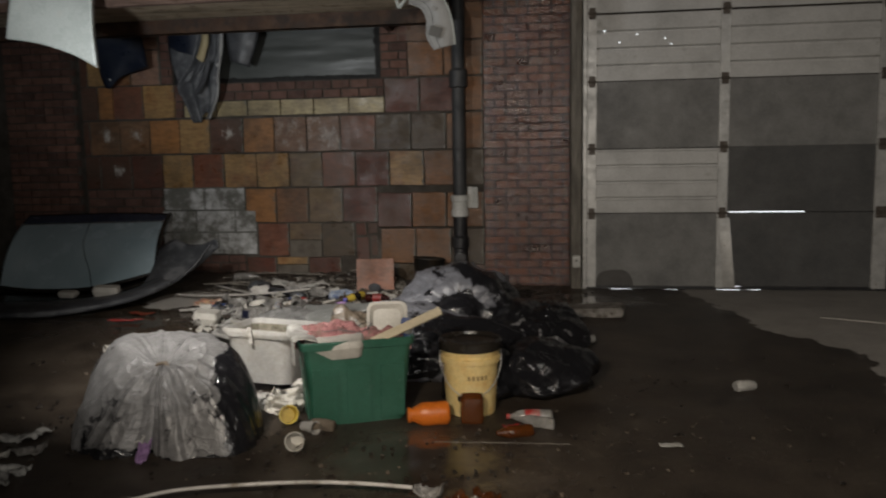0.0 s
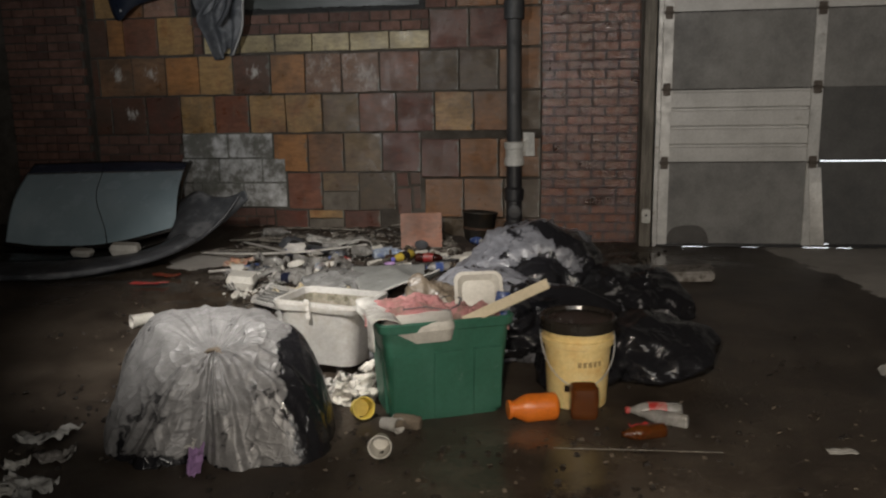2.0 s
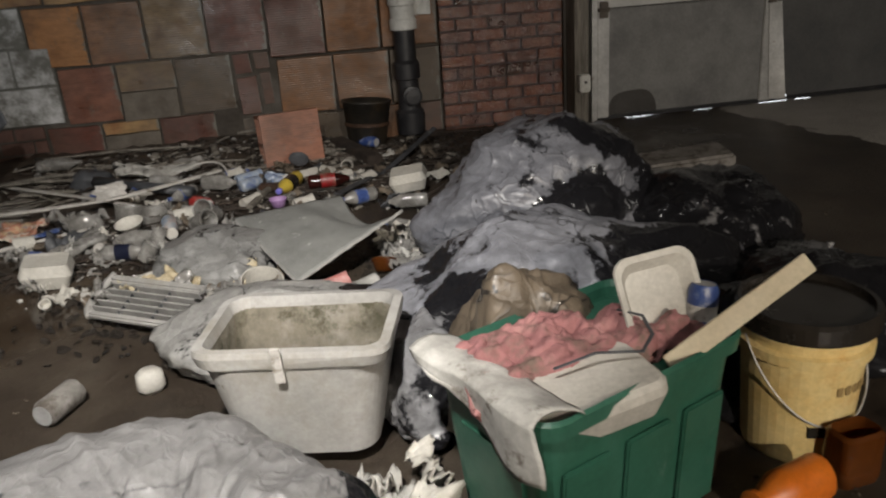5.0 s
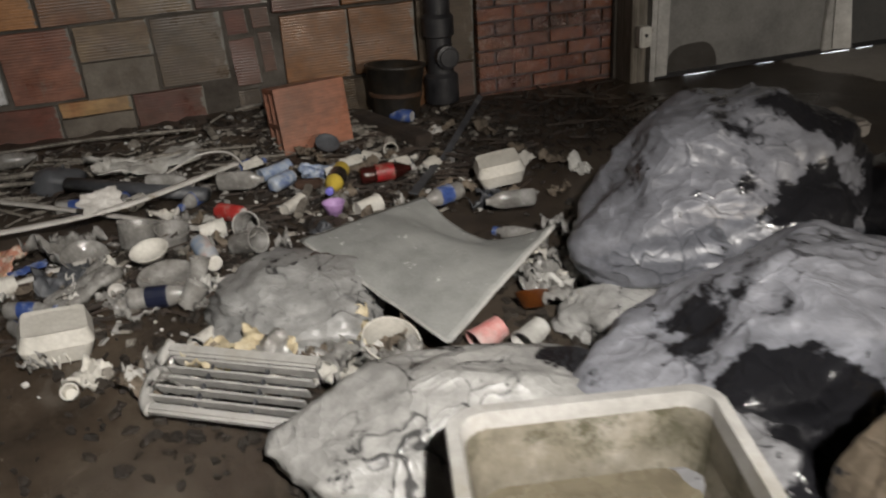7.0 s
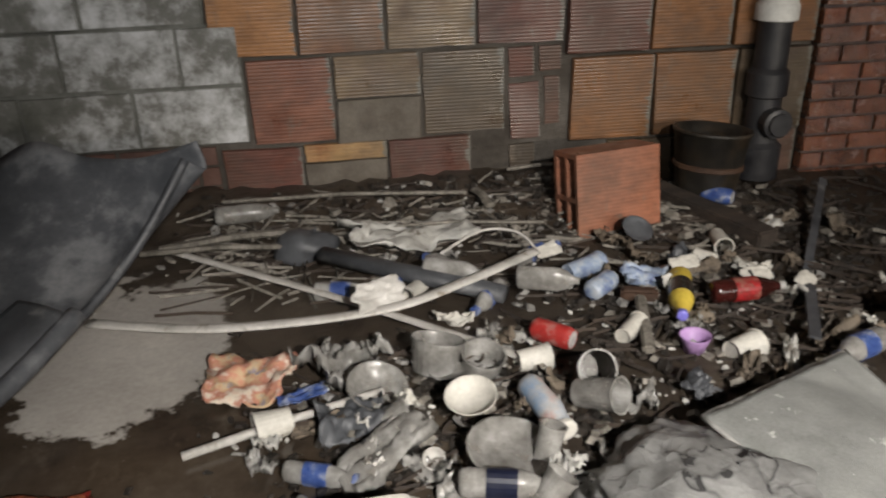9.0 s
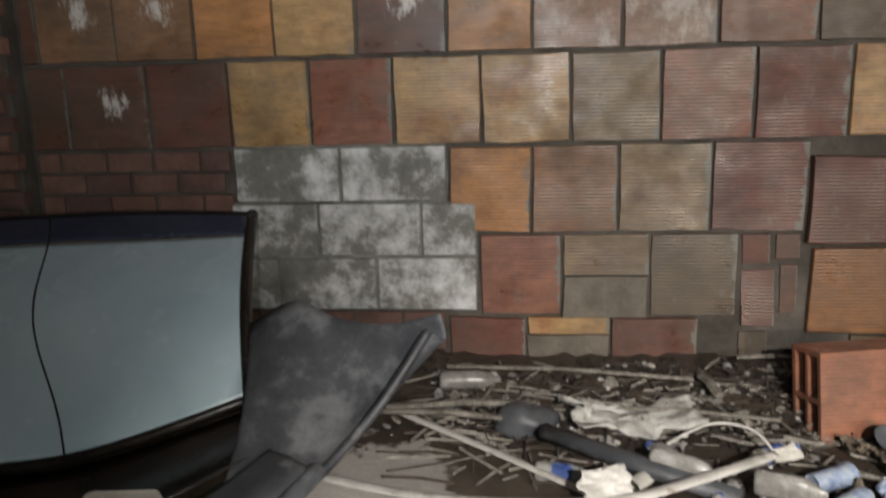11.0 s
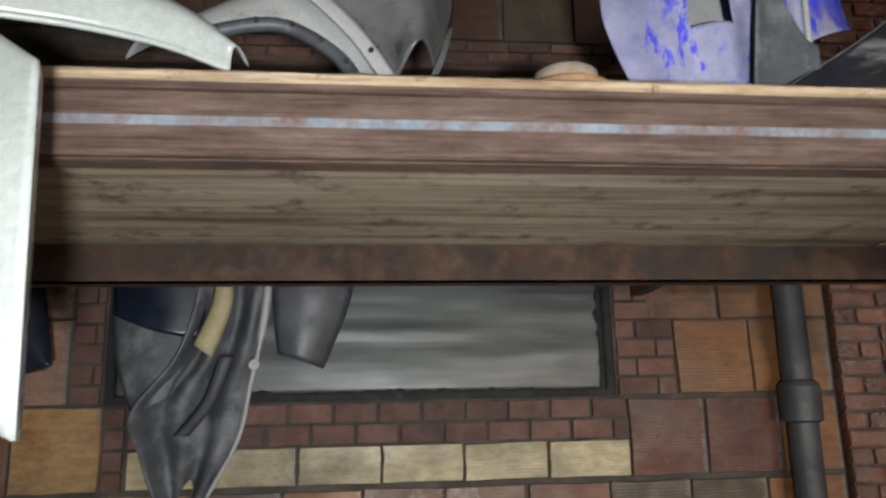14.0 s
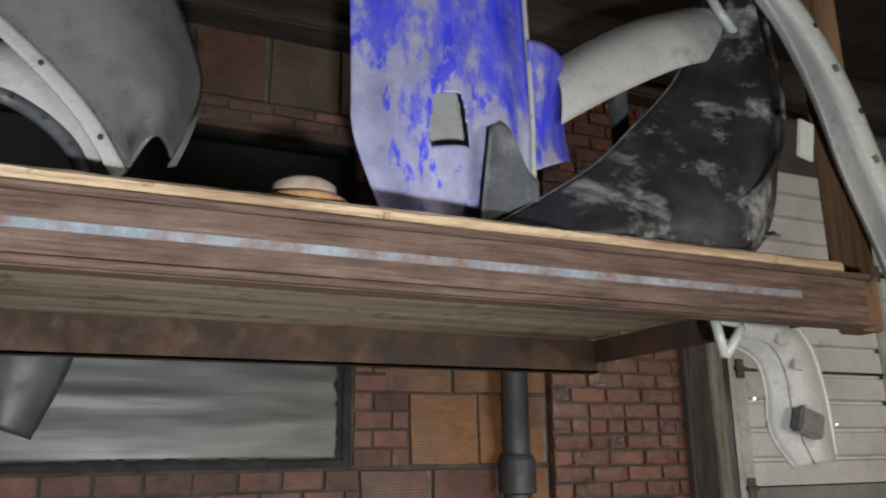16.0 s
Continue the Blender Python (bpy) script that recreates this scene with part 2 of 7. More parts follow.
def floor_material():
    m, nt, p = shader("wet_concrete")
    dry = nt.nodes.new("ShaderNodeAttribute")
    dry.attribute_name = "dry"
    edge = nt.nodes.new("ShaderNodeMath")
    edge.operation = "ADD"
    nt.links.new(dry.outputs["Fac"], edge.inputs[0])
    wob = ramp(nt, noise_of(nt, 5, 8, 0.65), [(0.25, grey(0.0)), (0.75, grey(0.5))])
    nt.links.new(wob, edge.inputs[1])
    mask = ramp(nt, edge.outputs[0], [(0.72, grey(0.0)), (0.77, grey(1.0))])
    wet_col = ramp(nt, noise_of(nt, 2.2, 8, 0.7), [(0.3, (0.02, 0.015, 0.011)), (0.5, (0.05, 0.038, 0.028)), (0.62, (0.075, 0.06, 0.045)), (0.75, (0.12, 0.1, 0.08))])
    speck = ramp(nt, noise_of(nt, 38, 6, 0.8), [(0.66, grey(0.0)), (0.72, grey(0.6))])
    wet_col = mixed(nt, speck, wet_col, (0.16, 0.14, 0.12))
    smear = ramp(nt, noise_of(nt, 9, 9, 0.75, (1.0, 0.6, 1.0)), [(0.55, grey(0.0)), (0.68, grey(0.55))])
    wet_col = mixed(nt, smear, wet_col, (0.105, 0.085, 0.064))
    dry_col = ramp(nt, noise_of(nt, 3, 8, 0.7), [(0.3, (0.36, 0.335, 0.305)), (0.7, (0.5, 0.475, 0.44))])
    dry_col = mixed(nt, 0.3, dry_col, ramp(nt, noise_of(nt, 60, 4), [(0.3, grey(0.4)), (0.7, grey(1))]), "MULTIPLY")
    nt.links.new(mixed(nt, mask, wet_col, dry_col), p.inputs["Base Color"])
    pool = nt.nodes.new("ShaderNodeAttribute")
    pool.attribute_name = "pool"
    gloss = nt.nodes.new("ShaderNodeMath")
    gloss.operation = "ADD"
    nt.links.new(pool.outputs["Fac"], gloss.inputs[0])
    nt.links.new(noise_of(nt, 1.6, 6, 0.6), gloss.inputs[1])
    wet_r = ramp(nt, gloss.outputs[0], [(0.5, grey(0.42)), (0.68, grey(0.2)), (0.8, grey(0.06))])
    nt.links.new(mixed(nt, mask, wet_r, grey(0.85)), p.inputs["Roughness"])
    flat = ramp(nt, gloss.outputs[0], [(0.5, grey(1.0)), (0.75, grey(0.05))])
    h = mixed(nt, 1.0, ramp(nt, noise_of(nt, 30, 8, 0.75), [(0.2, grey(0)), (0.8, grey(1))]), flat, "MULTIPLY")
    bump(nt, p, h, 0.6, 0.012)
    return m


FLOOR = floor_material()
DIRT = surface("wet_dirt", [(0.01, 0.008, 0.006), (0.026, 0.02, 0.015), (0.05, 0.04, 0.03)], 9, (0.25, 0.75), 1.0, 45, 0.02, dirt=(0.11, 0.095, 0.08), dirt_at=(0.66, 0.71), dirt_scale=28)

# ---- building helpers ----
def link(name, bm, material, smooth=False):
    me = bpy.data.meshes.new(name)
    bm.normal_update()
    bm.to_mesh(me)
    bm.free()
    me.materials.append(material)
    if smooth:
        me.polygons.foreach_set("use_smooth", [True] * len(me.polygons))
    return new(name, me)


def part(name, bm, material, parent, label="", smooth=False, thick=0.0, m=None):
    ob = link(name, bm, material, smooth)
    ob.parent = parent
    if m is not None:
        ob.matrix_local = m
    if label:
        ob["label"] = label
    if thick:
        s = ob.modifiers.new("thickness", "SOLIDIFY")
        s.thickness, s.offset = thick, 0
    return ob


def thing(name, m, label, category, group="", kind=""):
    ob = new(name)
    ob.empty_display_size = 0.1
    ob.matrix_world = m
    return tagged(ob, label, category, group, kind)


def solo(name, bm, material, m, label, category, group="", kind="", smooth=False, thick=0.0):
    ob = link(name, bm, material, smooth)
    ob.matrix_world = m
    if thick:
        s = ob.modifiers.new("thickness", "SOLIDIFY")
        s.thickness, s.offset = thick, 0
    return tagged(ob, label, category, group, kind)


def box(bm, x0, y0, z0, x1, y1, z1, bevel=0.0, m=None):
    r = bmesh.ops.create_cube(bm, size=1.0)
    vs = r["verts"]
    mt = Matrix.Translation(((x0 + x1) / 2, (y0 + y1) / 2, (z0 + z1) / 2)) @ Matrix.Diagonal((abs(x1 - x0), abs(y1 - y0), abs(z1 - z0), 1))
    if m is not None:
        mt = m @ mt
    bmesh.ops.transform(bm, matrix=mt, verts=vs)
    if bevel:
        es = list({e for v in vs for e in v.link_edges})
        bmesh.ops.bevel(bm, geom=es, offset=bevel, segments=2, affect="EDGES")
    return bm


def boxed(*a, **k):
    return box(bmesh.new(), *a, **k)


def lathe(bm, profile, seg=24, m=None, squash=1.0):
    """A surface of revolution about z from (radius, height) pairs."""
    rings = []
    for r, z in profile:
        rings.append([bm.verts.new((r * math.cos(2 * math.pi * i / seg), squash * r * math.sin(2 * math.pi * i / seg), z)) for i in range(seg)])
    for a, b in zip(rings, rings[1:]):
        for i in range(seg):
            bm.faces.new((a[i], a[(i + 1) % seg], b[(i + 1) % seg], b[i]))
    if profile[0][0] > 1e-4:
        bm.faces.new(list(reversed(rings[0])))
    if profile[-1][0] > 1e-4:
        bm.faces.new(rings[-1])
    if m is not None:
        bmesh.ops.transform(bm, matrix=m, verts=[v for ring in rings for v in ring])
    bmesh.ops.remove_doubles(bm, verts=[v for ring in (rings[0], rings[-1]) for v in ring], dist=1e-5)
    return bm


def tube(bm, pts, radius, seg=8, flat=1.0):
    """A rod along points; flat squeezes its upright size."""
    pts = [Vector(p) for p in pts]
    rings = []
    for i, p in enumerate(pts):
        d = (pts[min(i + 1, len(pts) - 1)] - pts[max(i - 1, 0)]).normalized()
        side = d.cross(Vector((0, 0, 1)))
        side = side.normalized() if side.length > 1e-3 else Vector((1, 0, 0))
        up = side.cross(d)
        r = radius[i] if isinstance(radius, (list, tuple)) else radius
        rings.append([bm.verts.new(p + r * (math.cos(a) * side + flat * math.sin(a) * up)) for a in (2 * math.pi * k / seg for k in range(seg))])
    for a, b in zip(rings, rings[1:]):
        for i in range(seg):
            bm.faces.new((a[i], a[(i + 1) % seg], b[(i + 1) % seg], b[i]))
    bm.faces.new(list(reversed(rings[0])))
    bm.faces.new(rings[-1])
    return bm


def sheet(f, nu, nv, bm=None, keep=None):
    """A grid surface f(u, v), u and v from 0 to 1; keep(u, v) cuts holes."""
    bm = bm or bmesh.new()
    vs = [[bm.verts.new(f(i / nu, j / nv)) for j in range(nv + 1)] for i in range(nu + 1)]
    for i in range(nu):
        for j in range(nv):
            if keep is None or keep((i + 0.5) / nu, (j + 0.5) / nv):
                bm.faces.new((vs[i][j], vs[i + 1][j], vs[i + 1][j + 1], vs[i][j + 1]))
    loose = [v for v in bm.verts if not v.link_faces]
    bmesh.ops.delete(bm, geom=loose, context="VERTS")
    return bm


def smooth01(t):
    t = min(1.0, max(0.0, t))
    return t * t * (3 - 2 * t)


def along(pts, u):
    """A smooth curve through points at u from 0 to 1."""
    n = len(pts) - 1
    s = min(u * n, n - 1e-6)
    i = int(s)
    t = s - i
    p = [Vector(pts[min(max(k, 0), n)]) for k in (i - 1, i, i + 1, i + 2)]
    return 0.5 * (2 * p[1] + (p[2] - p[0]) * t + (2 * p[0] - 5 * p[1] + 4 * p[2] - p[3]) * t * t + (3 * p[1] - p[0] - 3 * p[2] + p[3]) * t ** 3)


def fbm(x, y, z=0.0, scale=1.0):
    return noise.fractal(Vector((x, y, z)) * scale, 0.6, 2.0, 5)


# ---- floor ----
WET_EDGE = [(-3.0, 0.2), (2.0, 0.55), (2.75, 0.95), (3.09, 1.38), (3.41, 1.42), (4.10, 1.78), (5.12, 1.9), (5.64, 1.42), (6.59, 1.2), (7.3, 1.05)]


def ground(x, y):
    z = -0.11 + 0.11 * smooth01((y - 4.0) / 2.2)
    z += 0.10 * smooth01((y - 6.85) / 0.55) * smooth01((-1.25 - x) / 0.5)
    return z


def build_floor():
    nx, ny, x0, x1, y0, y1 = 210, 200, -6.4, 4.4, -2.6, 7.46
    bm = bmesh.new()
    dry, pool = bm.verts.layers.float.new("dry"), bm.verts.layers.float.new("pool")
    ys, xs = [e[0] for e in WET_EDGE], [e[1] for e in WET_EDGE]

    def at(u, v):
        x, y = x0 + (x1 - x0) * u, y0 + (y1 - y0) * v
        return (x, y, ground(x, y) + 0.006 * fbm(x, y, 3.0, 2.5) + 0.03 * smooth01((y - 6.7) / 0.5) * smooth01((-0.7 - x) / 0.5) * fbm(x, y, 9, 7))
    sheet(at, nx, ny, bm)
    for v in bm.verts:
        x, y = v.co.x, v.co.y
        d = x - float(np.interp(y, ys, xs))
        isle = 1.0 - math.hypot((x + 3.3) / 0.28, (y - 6.42) / 0.42)
        v[dry] = min(1.0, max(0.0, 0.5 + 2.2 * max(d, 0.3 * isle)))
        lake = 1.0 - math.hypot((x + 3.1) / 1.1, (y - 5.7) / 0.9)
        lake = max(lake, 1.0 - math.hypot((x + 0.5) / 0.8, (y - 3.2) / 0.5), 0.8 - math.hypot((x - 0.2) / 0.9, (y - 6.6) / 0.5))
        v[pool] = 0.5 * min(1.0, max(-0.4, lake))
    return tagged(link("floor", bm, FLOOR, True), "wet dirty concrete floor with puddles and dry patches", "floor", kind="structure")


build_floor()

# ---- shell of the room ----
X0, X1, Y0, WALL, TOP = -6.3, 4.3, -2.5, 7.42, 4.25
WIN = (-3.80, -1.69, 1.99, 3.46)


def wall(name, bm, label):
    return tagged(link(name, bm, PLASTER), label, "wall", kind="structure")


bm = bmesh.new()
for a in ((X0, 0, WIN[0], TOP), (WIN[1], 0, 0.16, TOP), (WIN[0], 0, WIN[1], WIN[2]), (WIN[0], WIN[3], WIN[1], TOP)):
    box(bm, a[0], WALL + 0.016, a[1] - 0.2 if a[1] == 0 else a[1], a[2], WALL + 0.3, a[3])
wall_north = tagged(link("wall_north", bm, MORTAR), "old wall of scored clay tiles with dark mortar", "wall", kind="structure")
bm = boxed(0.16, 7.30, 3.62, X1, WALL + 0.3, TOP)
wall("wall_over_door", bm, "dark wall above the overhead door")
wall("wall_west", boxed(X0 - 0.2, Y0, -0.2, X0, WALL + 0.3, TOP), "dark plastered side wall")
wall("wall_east", boxed(X1, Y0, -0.2, X1 + 0.2, WALL + 0.3, TOP), "dark plastered side wall")
wall("wall_south", boxed(X0, Y0 - 0.2, -0.2, X1, Y0, TOP), "dark plastered rear wall")
bm = boxed(X0, Y0, TOP, X1, WALL + 0.3, TOP + 0.15)
for i in range(9):
    y = 7.1 - i * 1.1
    box(bm, X0, y - 0.06, TOP - 0.26, X1, y + 0.06, TOP, 0.008)
box(bm, X0, 7.25, 3.96, 0.1, WALL + 0.02, TOP, 0.01)
tagged(link("ceiling", bm, WOOD_DARK), "dark sooty timber ceiling with joists", "ceiling", kind="structure")


# ---- window closed with plastic sheet ----
def plastic_material():
    m, nt, p = shader("dusty_plastic_film")
    col = ramp(nt, noise_of(nt, 3, 7, 0.65, (0.4, 1, 2.2)), [(0.3, (0.05, 0.056, 0.054)), (0.6, (0.085, 0.093, 0.09)), (0.8, (0.14, 0.148, 0.145))])
    nt.links.new(col, p.inputs["Base Color"])
    nt.links.new(ramp(nt, noise_of(nt, 5, 5, 0.6, (0.4, 1, 3)), [(0.3, grey(0.32)), (0.7, grey(0.5))]), p.inputs["Roughness"])
    bump(nt, p, noise_of(nt, 7, 5, 0.6, (0.2, 1, 3.4)), 0.06, 0.03)
    return m


FILM = plastic_material()
BLACK_TAPE = surface("black_edge", [(0.008, 0.008, 0.008), (0.02, 0.02, 0.02)], 9, (0.6, 0.9), 0.6, 50, 0.006)
win = thing("window_1", pose((WIN[0] + WIN[1]) / 2, WALL, WIN[2]), "window closed off with dusty grey plastic film", "window", kind="structure")
hw, hh = (WIN[1] - WIN[0]) / 2, WIN[3] - WIN[2]


def film_at(u, v):
    x, z = -hw + 0.03 + (2 * hw - 0.06) * u, 0.03 + (hh - 0.06) * v
    fold = 0.004 * math.sin(26 * v + 2 * math.sin(3 * u)) * (1.0 - 0.8 * u) + 0.006 * fbm(x * 0.5, z * 3, 1.0, 1.6) - 0.010 * sum(max(0.0, 1 - abs(v - k - 0.02 * math.sin(4 * u + 9 * k)) / 0.03) * smooth01((u - a) * 5) * smooth01((b - u) * 5) for k, a, b in ((0.2, 0.1, 0.8), (0.52, 0.3, 1.0), (0.66, 0.1, 0.7), (0.84, 0.4, 0.95)))
    return (x, 0.055 + fold, z)


part("plastic_film", sheet(film_at, 70, 60), FILM, win, smooth=True, thick=0.002)
for nm, a in (("frame_side", (-hw, 0.02, 0, -hw + 0.035, 0.10, hh)), ("frame_side", (hw - 0.035, 0.02, 0, hw, 0.10, hh)),
              ("frame_head", (-hw, 0.02, hh - 0.04, hw, 0.10, hh)), ("window_sill", (-hw, 0.015, -0.005, hw, 0.10, 0.03))):
    part(nm, boxed(*a, bevel=0.006), BLACK_TAPE, win)
def torn_edge(u, v):
    deep = 0.026 + 0.03 * abs(noise.noise(Vector((u * 19, 3, 0)))) + 0.012 * noise.noise(Vector((u * 70, 5, 0)))
    return (-hw + 0.02 + (2 * hw - 0.04) * u, 0.042 - 0.006 * v, 0.01 + deep * v)


def torn_side(u, v):
    deep = 0.03 + 0.025 * abs(noise.noise(Vector((u * 15, 8, 0)))) + 0.012 * noise.noise(Vector((u * 60, 9, 0)))
    return (hw - 0.02 - deep * v, 0.044 - 0.006 * v, 0.02 + (hh - 0.04) * u)


part("torn_edge", sheet(torn_edge, 120, 3), BLACK_TAPE, win, "ragged black edge of the film", smooth=True, thick=0.003)
part("torn_edge", sheet(torn_side, 80, 3), BLACK_TAPE, win, "ragged black edge of the film", smooth=True, thick=0.003)
part("back_board", boxed(-hw, 0.14, 0, hw, 0.16, hh), PLASTER, win)
tagged(link("lintel", boxed(WIN[0] - 0.2, WALL - 0.03, WIN[3], WIN[1] + 0.25, WALL + 0.03, WIN[3] + 0.05, bevel=0.004), RUST), "rusted steel lintel over the window", "trim", kind="structure")

# ---- overhead door ----
DY = 7.17
door = thing("door_1", pose(0, DY, 0), "old sectional overhead door patched with grey boards", "overhead door", kind="structure")
STILES = [(0.255, 0.335), (1.385, 1.47), (2.68, 2.80), (4.0, 4.1)]
LEVELS = [0.02, 0.69, 1.27, 1.86, 2.45, 3.04, 3.62]
PATCH = {(0, 0): DOOR_GREY, (1, 0): DOOR_DARK, (2, 0): DOOR_DARK, (1, 1): DOOR_DARK, (0, 2): DOOR_GREY, (1, 2): DOOR_GREY}


def ribbed(x0, x1, z0, z1):
    """A door panel pressed with three level grooves."""
    bm = bmesh.new()
    prof = []
    n = 4
    for i in range(n):
        a, b = z0 + (z1 - z0) * i / n, z0 + (z1 - z0) * (i + 1) / n
        prof += [(0.0, a + 0.006), (0.0, b - 0.028), (0.03, b - 0.022), (0.03, b - 0.006)]
    rows = [(bm.verts.new((x0, y, z)), bm.verts.new((x1, y, z))) for y, z in prof]
    for a, b in zip(rows, rows[1:]):
        bm.faces.new((a[0], a[1], b[1], b[0]))
    return bm


for s in range(6):
    for c in range(3):
        x0, x1 = STILES[c][1] - 0.02, STILES[c + 1][0] + 0.02
        z0, z1 = LEVELS[s] + 0.001, LEVELS[s + 1] - 0.001
        if s == 0 and c == 1:
            z0 = 0.03
        mt = PATCH.get((c, s))
        if s == 1 and c == 1:
            z0 += 0.004
        if mt:
            part("door_panel", boxed(x0, 0.0, z0, x1, 0.02, z1, bevel=0.004), mt, door, "grey board patch")
        else:
            part("door_panel", ribbed(x0, x1, z0, z1), DOOR_WHITE, door, "white ribbed steel panel", thick=0.003)
    for k, (a, b) in enumerate(STILES):
        st = part("stile", boxed(a, -0.022, LEVELS[s] + 0.001, b, 0.004, LEVELS[s + 1] - 0.001, bevel=0.005), GALV, door)
        if s:
            hinge = boxed(a + 0.012, -0.034, LEVELS[s] - 0.05, b - 0.012, -0.0225, LEVELS[s] + 0.05, bevel=0.004)
            lathe(hinge, [(0.012, -0.035), (0.012, 0.035)], 10, pose((a + b) / 2, -0.034, LEVELS[s], 0, 90, 0))
            part("hinge", hinge, HINGE, st)
GLOW = bpy.data.materials.new("daylight_outside")
GLOW.use_nodes = True
gb = GLOW.node_tree.nodes["Principled BSDF"]
gb.inputs["Base Color"].default_value = (0.8, 0.85, 0.9, 1)
gb.inputs["Emission Color"].default_value = (0.9, 0.95, 1.0, 1)
gb.inputs["Emission Strength"].default_value = 1.6
# unseen blind, added to stop light leaking through the door seams
tagged(link("wall_outer", boxed(0.1, 7.33, -0.2, X1, 7.36, 3.7), PLASTER), "unseen dark blind added behind the overhead door", "wall", kind="structure")
# rot holes and gaps through which the day shows
for x, z in ((0.40, 2.30), (0.53, 2.20), (0.68, 2.26), (0.92, 2.22), (0.97, 2.17)):
    part("rust_hole", lathe(bmesh.new(), [(0.007, 0), (0.006, 0.001)], 7, pose(x, -0.001, z, 90)), GLOW, door, "small hole with daylight behind")
part("light_gap", boxed(1.49, -0.0005, 0.694, 2.12, 0.001, 0.702), GLOW, door, "gap between sections with daylight behind")
for x, w, h in ((0.62, 0.22, 0.012), (1.0, 0.12, 0.014), (1.5, 0.2, 0.03), (1.72, 0.12, 0.012), (0.5, 0.08, 0.008)):
    part("light_gap", sheet(lambda u, v: (x + w * (u - 0.5), -0.003 + 0.001 * v, 0.0 + (h * (0.6 + 0.4 * math.sin(7 * u + x)) + 0.008) * v), 10, 1), GLOW, door, "gap under the door with daylight behind")
part("bent_edge", sheet(lambda u, v: (1.40 + 0.09 * u + 0.05 * (1 - v), -0.03 - 0.05 * u * (1 - v), 0.03 + 0.62 * v), 4, 8), GALV, door, "bent loose metal edge", thick=0.003)
part("damp_stain", sheet(lambda u, v: (0.50 + 0.17 * math.cos(math.pi * u) * v, -0.0015, 0.033 + 0.16 * math.sin(math.pi * u) * v * (1 + 0.1 * math.sin(9 * u))), 16, 4), surface("damp_stain", [(0.05, 0.045, 0.04), (0.08, 0.075, 0.07)], 9, (0.3, 0.5), 0.2), door, "dark damp stain")
part("bottom_seal", boxed(0.255, -0.012, 0.005, 4.1, 0.02, 0.032, bevel=0.004), IRON_BLACK, door)

jamb = thing("door_jamb", pose(0, DY, 0), "weathered timber jamb with a steel door track", "door jamb", kind="structure")
part("jamb_board", boxed(0.115, -0.01, -0.03, 0.205, 0.20, 3.7, bevel=0.006), WOOD_GREY, jamb)
trk = boxed(0.212, -0.03, 0.0, 0.218, 0.04, 3.7)
box(trk, 0.212, -0.03, 0.0, 0.25, -0.024, 3.7)
part("track", trk, GALV, jamb, "grey steel track")
jf = bmesh.new()
box(jf, X1 - 0.15, DY, -0.02, X1, DY + 0.2, 3.7)
part("jamb_board", jf, WOOD_GREY, jamb)
WHITE_PLASTIC = surface("white_plastic", [(0.55, 0.55, 0.52), (0.68, 0.68, 0.65), (0.75, 0.75, 0.72)], 8, (0.35, 0.6), 0.15, 60, 0.002, dirt=(0.25, 0.22, 0.18), dirt_at=(0.6, 0.75), dirt_scale=18)
sensor = thing("door_sensor", pose(0.16, DY - 0.045, 0.26), "small white plastic sensor box on the jamb", "sensor")
part("housing", boxed(-0.035, -0.03, -0.055, 0.035, 0.03, 0.055, bevel=0.008), WHITE_PLASTIC, sensor)
part("eye", lathe(bmesh.new(), [(0.010, 0), (0.010, 0.004), (0.0, 0.006)], 12, pose(0, -0.03, 0.01, 90)), IRON_BLACK, sensor)

# ---- drain pipe ----
pipe = thing("drain_pipe", pose(-0.925, 7.325, 0), "black iron drain pipe with a white plastic section", "drain pipe")
part("upper_pipe", lathe(bmesh.new(), [(0.062, 0.86), (0.062, 1.86), (0.085, 1.87), (0.085, 2.01), (0.075, 2.03), (0.062, 2.04), (0.062, 4.0)], 40), surface("grey_black_pipe", [(0.03, 0.032, 0.036), (0.055, 0.057, 0.06), (0.08, 0.08, 0.082)], 5, (0.4, 0.7), 0.2, 60, 0.002), pipe)
part("white_coupling", lathe(bmesh.new(), [(0.066, 0.66), (0.082, 0.665), (0.082, 0.72), (0.074, 0.73), (0.074, 0.80), (0.084, 0.81), (0.084, 0.855), (0.066, 0.865)], 40), WHITE_PLASTIC, pipe, "dirty white plastic coupling")
part("lower_pipe", lathe(bmesh.new(), [(0.064, 0.02), (0.09, 0.025), (0.09, 0.16), (0.07, 0.18), (0.066, 0.36), (0.082, 0.37), (0.082, 0.46), (0.066, 0.48), (0.066, 0.67)], 40), IRON_BLACK, pipe)
part("cleanout", lathe(bmesh.new(), [(0.06, 0), (0.06, 0.05), (0.045, 0.055), (0.045, 0.07), (0.0, 0.072)], 16, pose(0.01, -0.06, 0.27, 90)), IRON_BLACK, pipe)
tag = thing("paper_notice", pose(-0.80, 7.33, 0.84, 6, 0, -8), "crumpled pale paper notice stuck beside the pipe", "notice")
part("paper", sheet(lambda u, v: (0.10 * (u - 0.5), 0.012 * math.sin(5 * u) + 0.01 * fbm(u, v, 2, 3), 0.2 * (v - 0.5)), 8, 12), WHITE_PLASTIC, tag, thick=0.002)

# ---- hanging shelf ----
shelf = thing("storage_shelf", pose(-3.2, 6.15, 2.48), "high plywood storage shelf on rusted steel angles", "shelf")
sx, sy = -3.2, 6.15
deck = bmesh.new()


